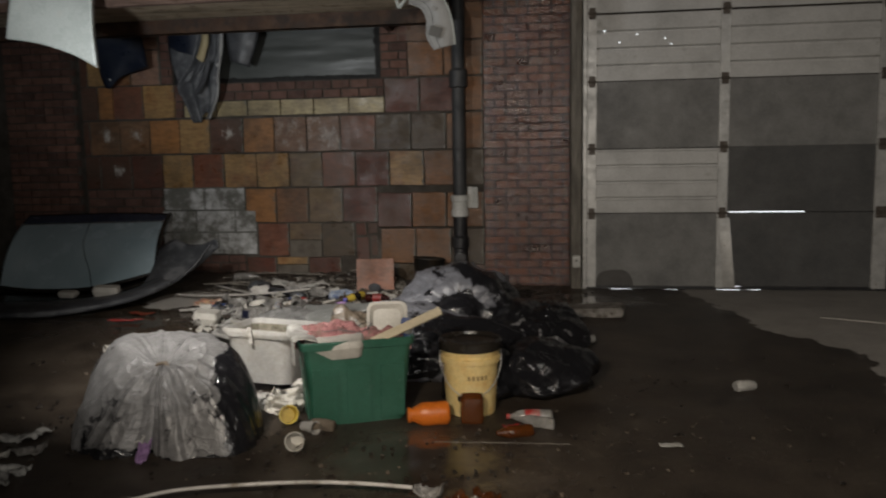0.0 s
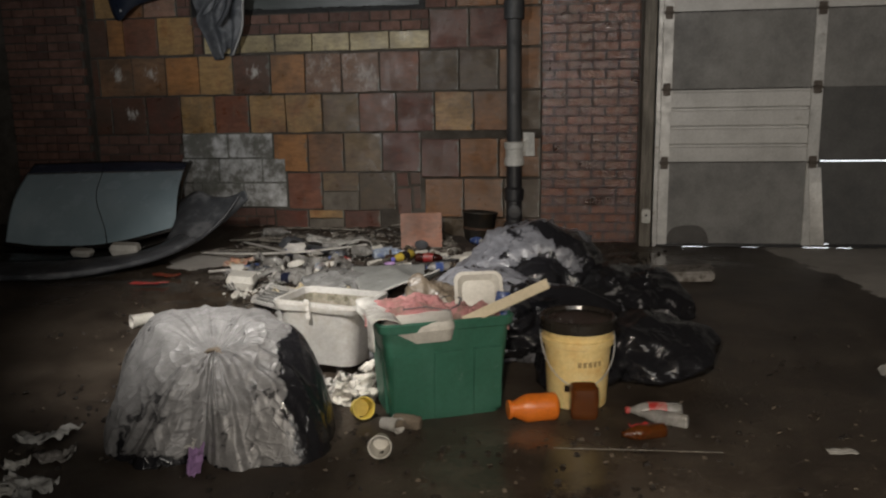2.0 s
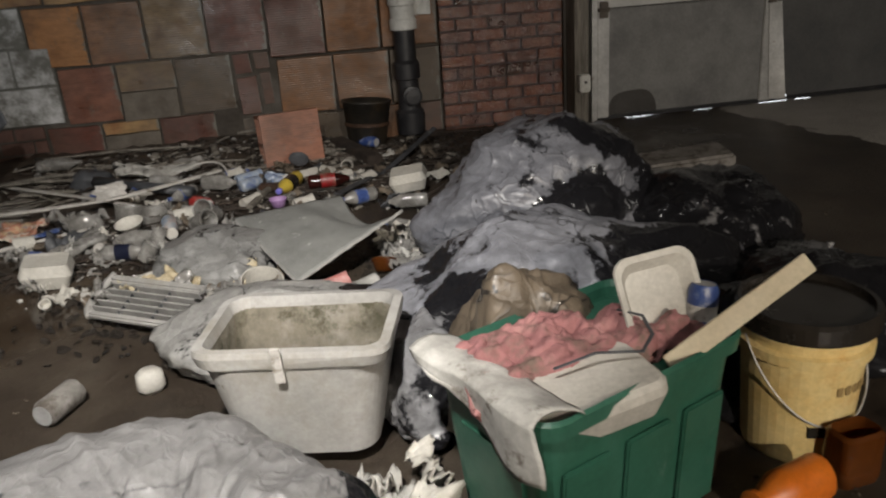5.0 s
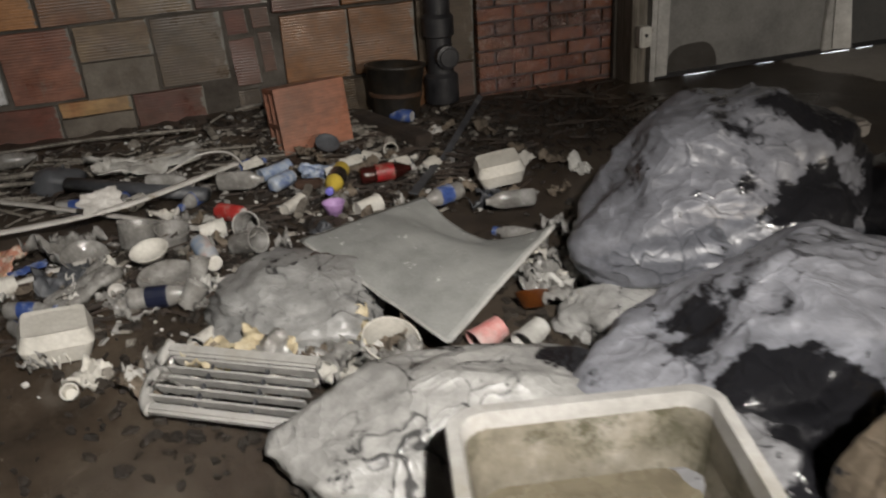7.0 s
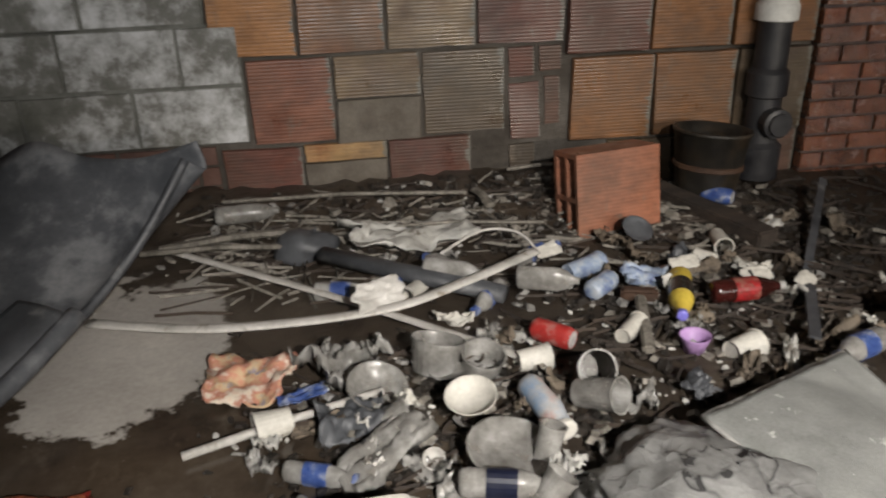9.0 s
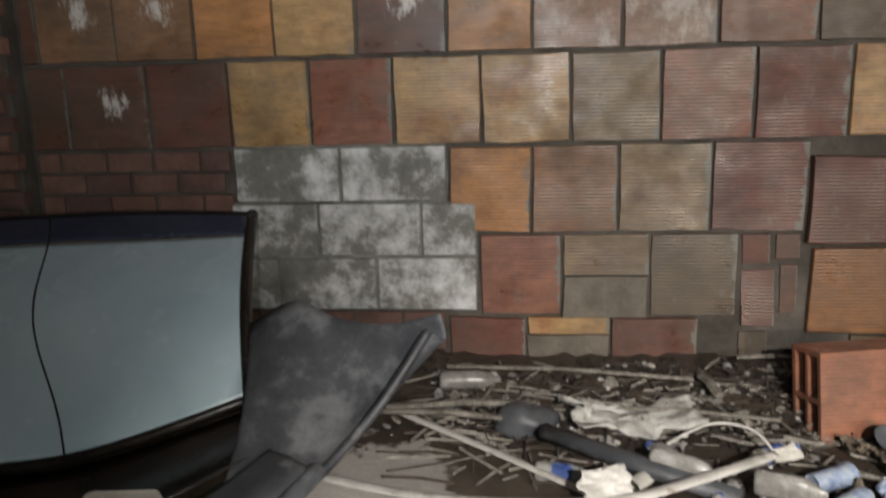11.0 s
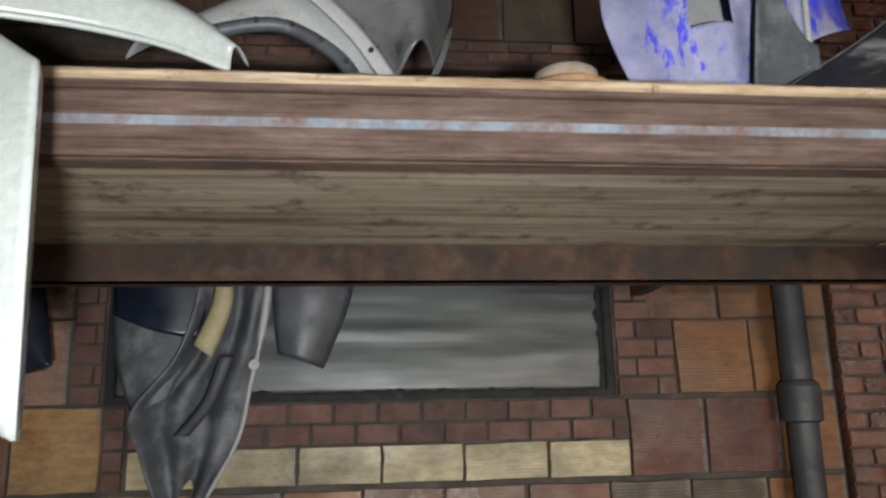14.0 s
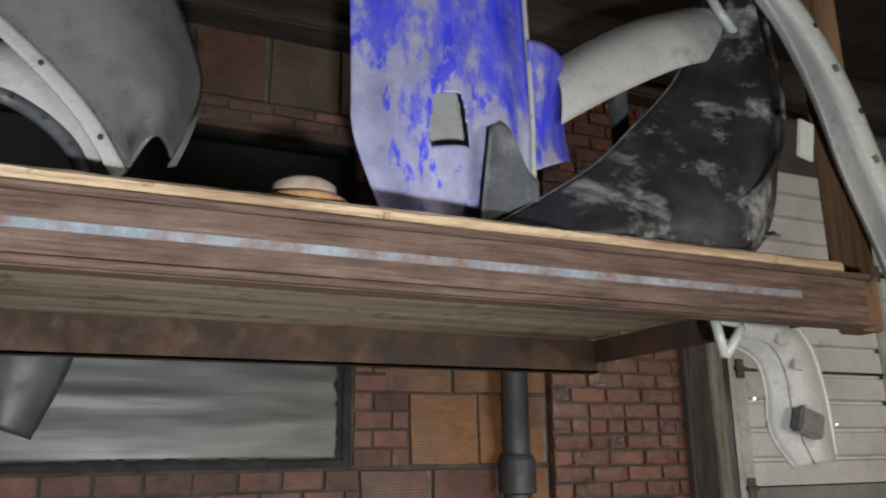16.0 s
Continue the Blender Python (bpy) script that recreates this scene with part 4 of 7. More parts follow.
bag((-1.99, 5.48), (0.25, 0.28, 0.115), 7, bag_material("grey_film_bag", 0.34, (0.29, 0.29, 0.285), 5.0), "soft grey bag under the felt panel", (-0.6, -0.5, 0.4), rz=20, rough=2.2, tied=False)
bag((-1.33, 4.36), (0.17, 0.25, 0.19), 23, bag_material("wet_dusty_bag", 0.5, (0.25, 0.25, 0.26)), "slack wet black bag sunk beside the tub", (0.2, -0.6, 0.7), level=5, rough=1.8, tied=False)
bag((-1.13, 5.06), (0.2, 0.17, 0.1), 31, BAG_PALE, "small crumpled pale film bag between the heaps", (0.3, -0.6, 0.6), level=5, rough=1.6, tied=False)
bag((-1.12, 4.075), (0.2, 0.135, 0.36), 8, bag_material("soaked_paper", 0.33, (0.15, 0.12, 0.088), 7.0), "soaked brown paper sack between tub and tote", (-0.2, 0.1, 0.9), folds=5, rough=1.7, tied=False, lobes=(((-0.3, -0.25, 1), 0.14, 0.35), ((0.6, -0.2, 0.6), 0.1, 0.3)))


# ---- green tote and what fills it ----
def rounded_rect(w, d, r, n=5):
    pts = []
    for cx, cy, a0 in ((w / 2 - r, d / 2 - r, 0), (-w / 2 + r, d / 2 - r, 90), (-w / 2 + r, -d / 2 + r, 180), (w / 2 - r, -d / 2 + r, 270)):
        for i in range(n + 1):
            a = radians(a0 + 90 * i / n)
            pts.append((cx + r * math.cos(a), cy + r * math.sin(a)))
    return pts


def tray(bm, levels, n=5, shut=True):
    """A hollow of stacked rounded rectangles (w, d, r, z), first the outside up, then the inside down; floor closed at both ends."""
    rings = [[bm.verts.new((x, y, z)) for x, y in rounded_rect(w, d, r, n)] for w, d, r, z in levels]
    for a, b in zip(rings, rings[1:]):
        for i in range(len(a)):
            bm.faces.new((a[i], a[(i + 1) % len(a)], b[(i + 1) % len(a)], b[i]))
    if shut:
        bm.faces.new(list(reversed(rings[0])))
        bm.faces.new(rings[-1])
    return bm


tote = thing("storage_tote", pose(-1.055, 3.84, -0.112, 0, 0, 24), "green plastic storage tote overfull with trash", "tote")
part("body", tray(bmesh.new(), [(0.47, 0.31, 0.04, 0.0), (0.545, 0.36, 0.045, 0.395), (0.535, 0.35, 0.045, 0.395), (0.46, 0.30, 0.04, 0.012)]), GREEN, tote, smooth=False)
part("rim", tray(bmesh.new(), [(0.55, 0.365, 0.045, 0.392), (0.578, 0.392, 0.055, 0.392), (0.585, 0.40, 0.055, 0.426), (0.57, 0.385, 0.05, 0.433), (0.55, 0.362, 0.045, 0.42), (0.545, 0.355, 0.045, 0.39)]), GREEN, tote, "green rim rubbed pale")
for x in (-0.17, 0.0, 0.17):
    rib = bmesh.new()
    box(rib, x - 0.062, -0.006, 0.02, x + 0.062, 0.006, 0.30, 0.004, pose(0, -0.162, 0.0, 3.4))
    part("moulded_panel", rib, GREEN, tote)
part("moulded_panel", boxed(-0.10, -0.006, 0.02, 0.10, 0.006, 0.30, bevel=0.004, m=pose(-0.243, 0.0, 0, -3.6, 0, 90) @ pose(0, 0, 0)), GREEN, tote)

T = pose(-1.055, 3.84, -0.112, 0, 0, 24)
solo("white_foam_box", tray(bmesh.new(), [(0.27, 0.15, 0.03, 0.0), (0.30, 0.18, 0.035, 0.055), (0.295, 0.175, 0.035, 0.075), (0.275, 0.155, 0.03, 0.085), (0.25, 0.13, 0.03, 0.086)]), FOAM, pose(-1.11, 3.70, 0.235, 5, -4, 12), "white foam box lid lying in the tote", "box", smooth=False)
lid = thing("food_tray", pose(-0.88, 3.885, 0.37, 62, 0, 13), "white foam food tray standing in the tote", "food tray")
part("tray", tray(bmesh.new(), [(0.15, 0.14, 0.03, 0.0), (0.19, 0.18, 0.035, 0.03), (0.21, 0.20, 0.04, 0.03), (0.208, 0.198, 0.04, 0.036), (0.18, 0.17, 0.035, 0.035), (0.14, 0.13, 0.03, 0.01)]), FOAM, lid, smooth=False)


def rag(u, v):
    x, y = 0.60 * (u - 0.5), 0.20 * (v - 0.5)
    x, y = x + 0.02 * noise.noise(Vector((x * 9, y * 9, 5))), y + 0.025 * noise.noise(Vector((x * 7, y * 7, 8)))
    crease = sum(a * (1 - 2.4 * abs(noise.noise(Vector((x * f, y * f * 1.5, f))))) for f, a in ((9, 0.02), (20, 0.012), (42, 0.006)))
    return (x, y, 0.02 * fbm(x * 3, y * 3, 4, 2) + crease - 0.12 * max(0, abs(u - 0.5) * 2 - 0.72) - 0.08 * max(0, abs(v - 0.5) * 2 - 0.6))


solo("pink_rag", sheet(rag, 110, 60), PINK, pose(-1.06, 3.84, 0.325, 8, 2, 12), "dirty pink cloth crumpled over the tote", "cloth", smooth=True, thick=0.012)
solo("cream_film", sheet(lambda u, v: (-0.20 - 0.115 * min(1, 2 * v) - 0.012 * math.sin(9 * u) * v, -0.205 + 0.39 * u + 0.02 * math.sin(5 * v), 0.435 + 0.022 * math.sin(math.pi * min(1, 1.6 * v)) - 0.13 * max(0, v - 0.55) * (1 + 0.8 * math.sin(4 * u + 1)) + 0.007 * noise.noise(Vector((u * 9, v * 7, 3)))), 30, 20), PAPER, T, "dirty cream plastic film draped over the rim", "plastic film", smooth=True, thick=0.003)
solo("wood_lath", boxed(-0.19, -0.022, -0.006, 0.19, 0.022, 0.006, bevel=0.002), surface("pale_lath", [(0.5, 0.43, 0.3), (0.62, 0.55, 0.4)], 5, (0.5, 0.8), 0.2, 60, 0.001), pose(-0.752, 3.753, 0.376, 0, -23.6, 11.4) @ pose(0, 0, 0, 55, 0, 0), "pale flat wooden lath leaning in the tote", "lath")
solo("dark_strap", tube(bmesh.new(), [(-0.17, -0.09, 0.465), (-0.08, -0.11, 0.475), (0.01, -0.15, 0.462), (0.06, -0.13, 0.475), (0.085, -0.08, 0.49), (0.075, -0.02, 0.485)], 0.0045, 8, 0.5), DARK_PLASTIC, T, "thin dark plastic strap over the tote", "strap", smooth=True)


def can(m, col, label, h=0.122, r=0.033, crush=0.0, name="drink_can"):
    ob = thing(name, m, label, "can", "drink cans")
    bm = lathe(bmesh.new(), [(0.0, 0.004), (r * 0.7, 0.0), (r * 0.8, 0.003), (r, 0.012), (r, h * 0.3), (r, h * 0.6), (r, h - 0.014), (r * 0.82, h - 0.002), (r * 0.8, h), (r * 0.76, h - 0.004), (0.0, h - 0.004)], 20)
    for v in bm.verts:
        if crush:
            n = noise.noise(v.co * 30 + Vector((h * 50, m[0][3] * 9, 0)))
            v.co.x, v.co.y = v.co.x * (1 - crush * abs(n)), v.co.y * (1 - crush * (0.3 + n))
    shell = part("body", bm, col, ob, smooth=True)
    part("top", lathe(bmesh.new(), [(r * 0.74, h - 0.003), (r * 0.74, h - 0.001), (0.0, h - 0.001)], 16), GALV, ob, "bare metal can top")
    part("label_band", lathe(bmesh.new(), [(r + 0.0006, h * 0.35), (r + 0.0006, h * 0.62)], 20), PAPER, shell, "pale printed band") if not crush else None
    return ob


can(pose(-0.785, 3.86, 0.275, -6, 8, 0), BLUE, "blue and white drink can in the tote")

# ---- yellow bucket ----
pail = thing("plastic_bucket", pose(-0.455, 3.95, -0.112, 0, 0, 10), "yellowed cream plastic bucket with brown stains", "bucket")
part("body", lathe(bmesh.new(), [(0.125, 0.0), (0.128, 0.01), (0.143, 0.27), (0.156, 0.275), (0.157, 0.30), (0.145, 0.305), (0.146, 0.325), (0.157, 0.33), (0.158, 0.352), (0.146, 0.355), (0.12, 0.02)], 40), CREAM_PLASTIC, pail, smooth=False)
part("lid", lathe(bmesh.new(), [(0.163, 0.340), (0.166, 0.345), (0.166, 0.382), (0.158, 0.392), (0.148, 0.390), (0.144, 0.376), (0.05, 0.372), (0.0, 0.371)], 40), LID_BLACK, pail, "glossy black lid holding water")
part("wire_handle", tube(bmesh.new(), [(0.16 * math.cos(a), 0.16 * math.sin(a) - 0.02 * math.sin(a), 0.30 - 0.19 * math.sin(a)) for a in (-0.12 + (math.pi + 0.24) * i / 24 for i in range(25))], 0.0025, 6), GALV, pail, m=pose(0, 0, 0, 0, 0, 178), smooth=True)
part("faded_print", sheet(lambda u, v: ((0.1435 + 0.014 * (0.19 + 0.05 * v - 0.27) / 0.27 * 1.0) * math.cos(-1.75 + 0.75 * u), 0.1425 * math.sin(-1.75 + 0.75 * u), 0.185 + 0.035 * v), 14, 3, keep=lambda u, v: int(u * 14) % 3 != 2 and v > 0.3), surface("faded_ink", [(0.3, 0.2, 0.08), (0.4, 0.28, 0.12)], 20, (0.4, 0.6), 0.1), pail, "faded unreadable print")
part("dark_label", sheet(lambda u, v: (0.1375 * math.cos(-2.15 + 0.5 * u), 0.1375 * math.sin(-2.15 + 0.5 * u), 0.085 + 0.03 * v), 8, 2), LID_BLACK, pail, "small black label")
jar = thing("amber_jar", pose(-0.43, 3.765, -0.112, 0, 0, 8), "square amber glass jar holding brown liquid", "jar")
part("glass", tray(bmesh.new(), [(0.105, 0.075, 0.018, 0.0), (0.115, 0.085, 0.02, 0.02), (0.115, 0.085, 0.02, 0.13), (0.10, 0.07, 0.02, 0.14), (0.095, 0.065, 0.02, 0.125), (0.09, 0.06, 0.02, 0.09)]), AMBER, jar)


# ---- bottles, cups, dishes ----
def bottle(m, body, cap, label, h=0.22, r=0.034, band=None, neck=0.012, squash=1.0, category="bottle"):
    ob = thing("plastic_bottle", m, label, category, "discarded bottles")
    shell = part("body", lathe(bmesh.new(), [(r * 0.75, 0.0), (r * 0.95, 0.006), (r, 0.02), (r * 0.97, h * 0.3), (r, h * 0.45), (r, h * 0.62), (r * 0.8, h * 0.75), (neck * 1.1, h * 0.88), (neck, h * 0.93), (neck, h * 0.95), (0, h * 0.95)], 20, squash=squash), body, ob, smooth=True)
    if cap:
        part("cap", lathe(bmesh.new(), [(neck * 1.25, h * 0.92), (neck * 1.3, h * 0.93), (neck * 1.3, h - 0.002), (neck, h), (0, h)], 16, squash=1.0), cap, ob, "screw cap")
    if band:
        part("label_band", lathe(bmesh.new(), [(r + 0.0012, h * 0.28), (r + 0.0012, h * 0.6)], 20, squash=squash), band, shell, "printed label")
    return ob


def lying(x, y, rz, r=0.034, roll=0.0, lift=0.0):
    """Laid on its side: its mouth points along rz, counted from the x axis."""
    return pose(x, y, ground(x, y) + r * 0.85 + lift, 0, 0, rz) @ pose(0, 0, 0, 0, 90, 0) @ pose(0, 0, 0, 0, 0, roll)


def cup(m, material, label, h=0.1, r=0.04, taper=0.72, name="paper_cup", category="cup"):
    return solo(name, lathe(bmesh.new(), [(0, 0.004), (r * taper, 0.004), (r * taper, 0.0), (r * taper + 0.002, 0.0), (r, h - 0.004), (r + 0.003, h - 0.004), (r + 0.003, h), (r - 0.002, h), (r * taper - 0.001, 0.007), (0, 0.007)], 22), material, m, label, category, "discarded cups", smooth=False)


def dish(m, material, label, r=0.075, h=0.03, squash=1.0, name="foam_bowl"):
    return solo(name, lathe(bmesh.new(), [(0, 0), (r * 0.6, 0), (r * 0.9, h * 0.8), (r, h), (r * 1.02, h + 0.003), (r * 0.97, h + 0.003), (r * 0.86, h * 0.8), (r * 0.56, 0.006), (0, 0.006)], 26, squash=squash), material, m, label, "bowl", "discarded bowls", smooth=True)


def clamshell(m, label, w=0.17, d=0.15, h=0.07, material=None):
    ob = thing("foam_clamshell", m, label, "food box", "foam food boxes")
    mt = material or FOAM
    part("base", tray(bmesh.new(), [(w * 0.82, d * 0.82, 0.02, 0.0), (w, d, 0.025, h * 0.55), (w * 0.96, d * 0.96, 0.025, h * 0.55), (w * 0.8, d * 0.8, 0.02, 0.008)]), mt, ob)
    part("lid", tray(bmesh.new(), [(w * 0.97, d * 0.97, 0.025, h * 0.54), (w * 1.01, d * 1.01, 0.025, h * 0.56), (w * 0.86, d * 0.86, 0.02, h), (w * 0.7, d * 0.7, 0.02, h * 0.97)]), mt, ob)
    return ob


def scrap(name, m, w, d, material, label, category, seed=0, curl=0.02, thick=0.002, group="", ragged=0.25):
    """A torn or crumpled flat piece."""
    def f(u, v):
        a, b = u - 0.5, v - 0.5
        k = 1 + ragged * noise.noise(Vector((3 * a + seed, 3 * b, seed * 2.0)))
        return (w * a * k, d * b * k, curl * (0.45 * noise.fractal(Vector((a * 2.2 + seed, b * 2.2, seed)), 0.9, 2, 3) + 0.4 * (0.5 - abs(noise.noise(Vector((a * 6 + seed, b * 6, seed + 9))) * 2)) + 1.1 * (a * a - 0.4 * b * b)))
    return solo(name, sheet(f, 16, 14), material, m, label, category, group, smooth=True, thick=thick)


def on(x, y, lift=0.0, rx=0, ry=0, rz=0):
    return pose(x, y, ground(x, y) + lift, rx, ry, rz)


# round the tote and the front bag
bottle(lying(-0.54, 3.725, 197, 0.055, 0, 0.01), ORANGE, ORANGE, "bright orange plastic jug lying by the bucket", 0.21, 0.06, None, 0.03, 0.85, "jug")
bottle(lying(-0.03, 3.80, 185, 0.034), GREY_FILM, RED, "clear drink bottle with a red label on the wet floor", 0.23, 0.034, RED)
bottle(lying(-0.02, 3.68, 160, 0.034), GREY_FILM, None, "crushed clear bottle on the wet floor", 0.2, 0.03, None, squash=0.6)
bottle(lying(-0.12, 3.60, 200, 0.03), AMBER, None, "brown glass bottle lying in water", 0.19, 0.03)
cup(on(-1.37, 3.68, 0.03, 70, 0, 30), YELLOW, "dented yellow tub on its side", 0.08, 0.045, 0.85, "plastic_tub")
cup(on(-1.20, 3.35, 0.036, 80, 0, 10), FOAM, "white foam cup lying mouth forward", 0.085, 0.042)
cup(on(-1.24, 3.56, 0.02, 84, 0, 60), PAPER, "squashed paper cup at the tote", 0.09, 0.03)
can(lying(-1.08, 3.55, 170, 0.033), CARD, "flattened brown drink can", crush=0.4)
scrap("lilac_ribbon", on(-1.84, 3.12, 0.03, 12, 0, 20), 0.05, 0.16, PURPLE, "lilac rag hanging from the bag", "cloth", 3, 0.04, 0.006)
scrap("paper_wad", on(-1.92, 3.19, 0.06, 20, 10, 20), 0.09, 0.06, PAPER, "crumpled white paper by the bag", "paper", 4, 0.06, 0.01)
for i, (x, y) in enumerate(((-1.50, 3.94), (-1.43, 3.86), (-1.40, 3.97), (-1.55, 3.84), (-1.46, 3.78), (-1.36, 3.82), (-1.52, 4.02))):
    scrap("crushed_cup", on(x, y, 0.03 + 0.02 * (i % 3), 25 * i, 20 - 11 * i, 50 * i), 0.11, 0.09, FOAM if i % 3 else PAPER, "crushed white foam cup scrap by the tote", "cup", 20 + i, 0.09, 0.004, "crushed cups")
cup(lying(-2.93, 4.83, 230, 0.04), FOAM, "dirty white paper cup on the wet floor", 0.13, 0.04, 0.8)
scrap("orange_wrapper", on(-1.47, 3.26, 0.02, 30, 0, 30), 0.05, 0.03, ORANGE, "small torn orange wrapper", "wrapper", 5, 0.01)
scrap("red_wrapper", on(-0.22, 3.58, 0.03, 30, 0, 30), 0.07, 0.05, RED, "crumpled red wrapper by the bucket", "wrapper", 6, 0.04, 0.004)
can(lying(1.08, 4.42, 200, 0.03), PAPER, "crushed pale drink can on bare wet floor", crush=0.5)
scrap("paper_scrap", on(0.50, 3.52, 0.006, 0, 0, 10), 0.1, 0.05, PAPER, "small soaked paper scrap on the floor", "paper", 7, 0.008)
cup(lying(0.24, 5.25, 195, 0.03), FOAM, "long white foam cup on wet floor", 0.17, 0.03, 0.8)
solo("pale_slab", boxed(-0.22, -0.12, 0, 0.22, 0.12, 0.07, bevel=0.015), STONE, on(0.28, 6.0, -0.005, 2, -4, -8), "pale grey slab of broken board behind the bags", "slab")
solo("floor_hose", tube(bmesh.new(), [along([(-2.1, 2.35, -0.06), (-1.65, 2.58, -0.058), (-1.45, 2.72, -0.058), (-1.05, 2.83, -0.058), (-0.78, 2.85, -0.058), (-0.56, 2.84, -0.06)], i / 40) for i in range(41)], 0.008, 8), STRIP, pose(0, 0, 0), "thin pale plastic hose lying on the wet floor", "hose", smooth=True)
for i, (x, y) in enumerate(((-0.50, 2.88), (-0.40, 2.80), (-0.30, 2.73), (-0.20, 2.66), (-0.44, 2.70), (-0.28, 2.86))):
    scrap("amber_film", on(x, y, 0.012, 6 * i, -5 * i, 40 * i), 0.10, 0.075, AMBER if i % 2 else GREY_FILM, "crumpled amber plastic wrapper in the puddle", "wrapper", 30 + i, 0.07, 0.003, "wrappers by the hose")
solo("floor_wire", tube(bmesh.new(), [(-0.55, 3.33, -0.058), (-0.2, 3.35, -0.058), (0.05, 3.36, -0.058)], 0.002, 6), WOOD_GREY, pose(0, 0, 0), "thin pale wire on the wet floor", "wire")
solo("floor_wire", tube(bmesh.new(), [along([(1.9, 5.95, 0.004), (2.2, 5.8, 0.004), (2.6, 5.55, 0.004)], i / 10) for i in range(11)], 0.005, 6), STRIP, pose(0, 0, 0), "thin pale wire on dry concrete", "wire")
for i, (x, y, w, rz) in enumerate(((-2.36, 2.92, 0.17, 10), (-2.44, 2.82, 0.13, 70), (-2.30, 2.80, 0.11, 130), (-2.40, 3.14, 0.15, 30), (-2.56, 3.3, 0.2, 12), (-2.5, 3.05, 0.08, 200))):
    scrap("plastic_scrap", on(x, y, 0.012, 8 * math.sin(i), 9 * math.cos(i), rz), w, 0.55 * w, (PAPER, FOAM, GREY_FILM, STONE)[i % 4], "torn dirty film scrap on the wet floor", "plastic scrap", 900 + i, 0.05, 0.003, "film scraps on the floor", 0.4)

# ---- grey tub of dirty water ----
tub = thing("grey_tub", pose(-1.655, 4.265, -0.055, 0, 0, -13), "dirty grey plastic tub half full of murky water", "tub")
part("body", tray(bmesh.new(), [(0.36, 0.25, 0.07, 0.0), (0.46, 0.33, 0.09, 0.27), (0.48, 0.35, 0.07, 0.272), (0.49, 0.36, 0.06, 0.30), (0.485, 0.355, 0.06, 0.314), (0.44, 0.31, 0.05, 0.316), (0.425, 0.295, 0.05, 0.285)], 8, shut=False), TUB_GREY, tub)
part("inner_wall", tray(bmesh.new(), [(0.426, 0.296, 0.05, 0.287), (0.415, 0.285, 0.055, 0.22), (0.34, 0.23, 0.06, 0.012), (0.02, 0.02, 0.005, 0.011)], shut=False), surface("stained_tub", [(0.1, 0.09, 0.065), (0.2, 0.18, 0.14), (0.34, 0.32, 0.28)], 7, (0.5, 0.8), 0.4, 50, 0.004, dirt=(0.07, 0.065, 0.04), dirt_at=(0.5, 0.62), dirt_scale=9), tub, "stained inside")
part("murky_water", tray(bmesh.new(), [(0.37, 0.255, 0.07, 0.12), (0.39, 0.266, 0.06, 0.165)]), SLUDGE, tub, "murky brown water")
for ob in tub.children:
    for v in ob.data.vertices:
        v.co += Vector((0.012, 0.012, 0.006)) * min(1.0, v.co.z / 0.2) * noise.noise(v.co * 7)
part("handle_tape", boxed(-0.012, -0.004, -0.05, 0.012, 0.004, 0.05, bevel=0.002, m=pose(-0.02, -0.188, 0.29, 8, 0, 0)), STRIP, tub)

# ---- felt panel ----
PANEL = [(-1.933, 5.69, 0.10), (-1.465, 5.895, 0.085), (-1.262, 5.27, 0.185), (-1.68, 5.0, 0.06)]


def panel_at(u, v):
    a, b, c, d = (Vector(p) for p in PANEL)
    p = a.lerp(b, u).lerp(d.lerp(c, u), v)
    p += Vector((-0.03, -0.05, -0.075)) * math.sin(math.pi * v) * smooth01((u - 0.45) / 0.55)
    p.z += 0.015 * math.sin(math.pi * u) * math.sin(math.pi * v) + 0.006 * fbm(u, v, 5, 3)
    return p


BINDING = surface("felt_binding", [(0.26, 0.26, 0.245), (0.34, 0.335, 0.32), (0.44, 0.43, 0.41)], 12, (0.7, 0.9), 0.4, 90, 0.002)
panel = thing("felt_panel", pose(-1.6, 5.45, 0.1), "grey felt car floor panel lying on the trash", "floor panel")
part("felt", sheet(lambda u, v: panel_at(u, v) - Vector((-1.6, 5.45, 0.1)), 40, 40), MAT_GREY, panel, smooth=True, thick=0.012)
for a, b in (((0, 0), (1, 0)), ((0, 1), (0, 0)), ((1, 1), (0, 1))):
    part("bound_edge", tube(bmesh.new(), [panel_at(a[0] + (b[0] - a[0]) * i / 20, a[1] + (b[1] - a[1]) * i / 20) - Vector((-1.6, 5.45, 0.1)) for i in range(21)], 0.008, 8, 0.7), BINDING, panel, "pale bound edge", smooth=True)

# ---- car grille ----
gr = thing("car_grille", pose(-2.265, 5.0, -0.005, -66, 0, -33) @ Matrix.Diagonal((0.88, 1, 1.3, 1)), "grey plastic car grille lying among litter", "car grille")
part("frame", boxed(-0.24, -0.012, 0.125, 0.24, 0.012, 0.15, bevel=0.006), TUB_GREY, gr)
part("frame", boxed(-0.21, -0.012, 0.0, 0.24, 0.012, 0.02, bevel=0.006), TUB_GREY, gr)
part("frame", tube(bmesh.new(), [along([(-0.235, 0, 0.155), (-0.245, 0, 0.10), (-0.235, 0, 0.03), (-0.2, 0, 0.008)], i / 10) for i in range(11)], 0.016, 8), TUB_GREY, gr, smooth=True)
for i in range(5):
    z = 0.03 + 0.021 * i
    part("slat", boxed(-0.215 + 0.004 * i, -0.016, z, 0.24, 0.016, z + 0.0045, bevel=0.0015), BINDING, gr)
for x in (-0.08, 0.09):
    part("rib", boxed(x, -0.004, 0.01, x + 0.006, 0.01, 0.135), DARK_PLASTIC, gr)

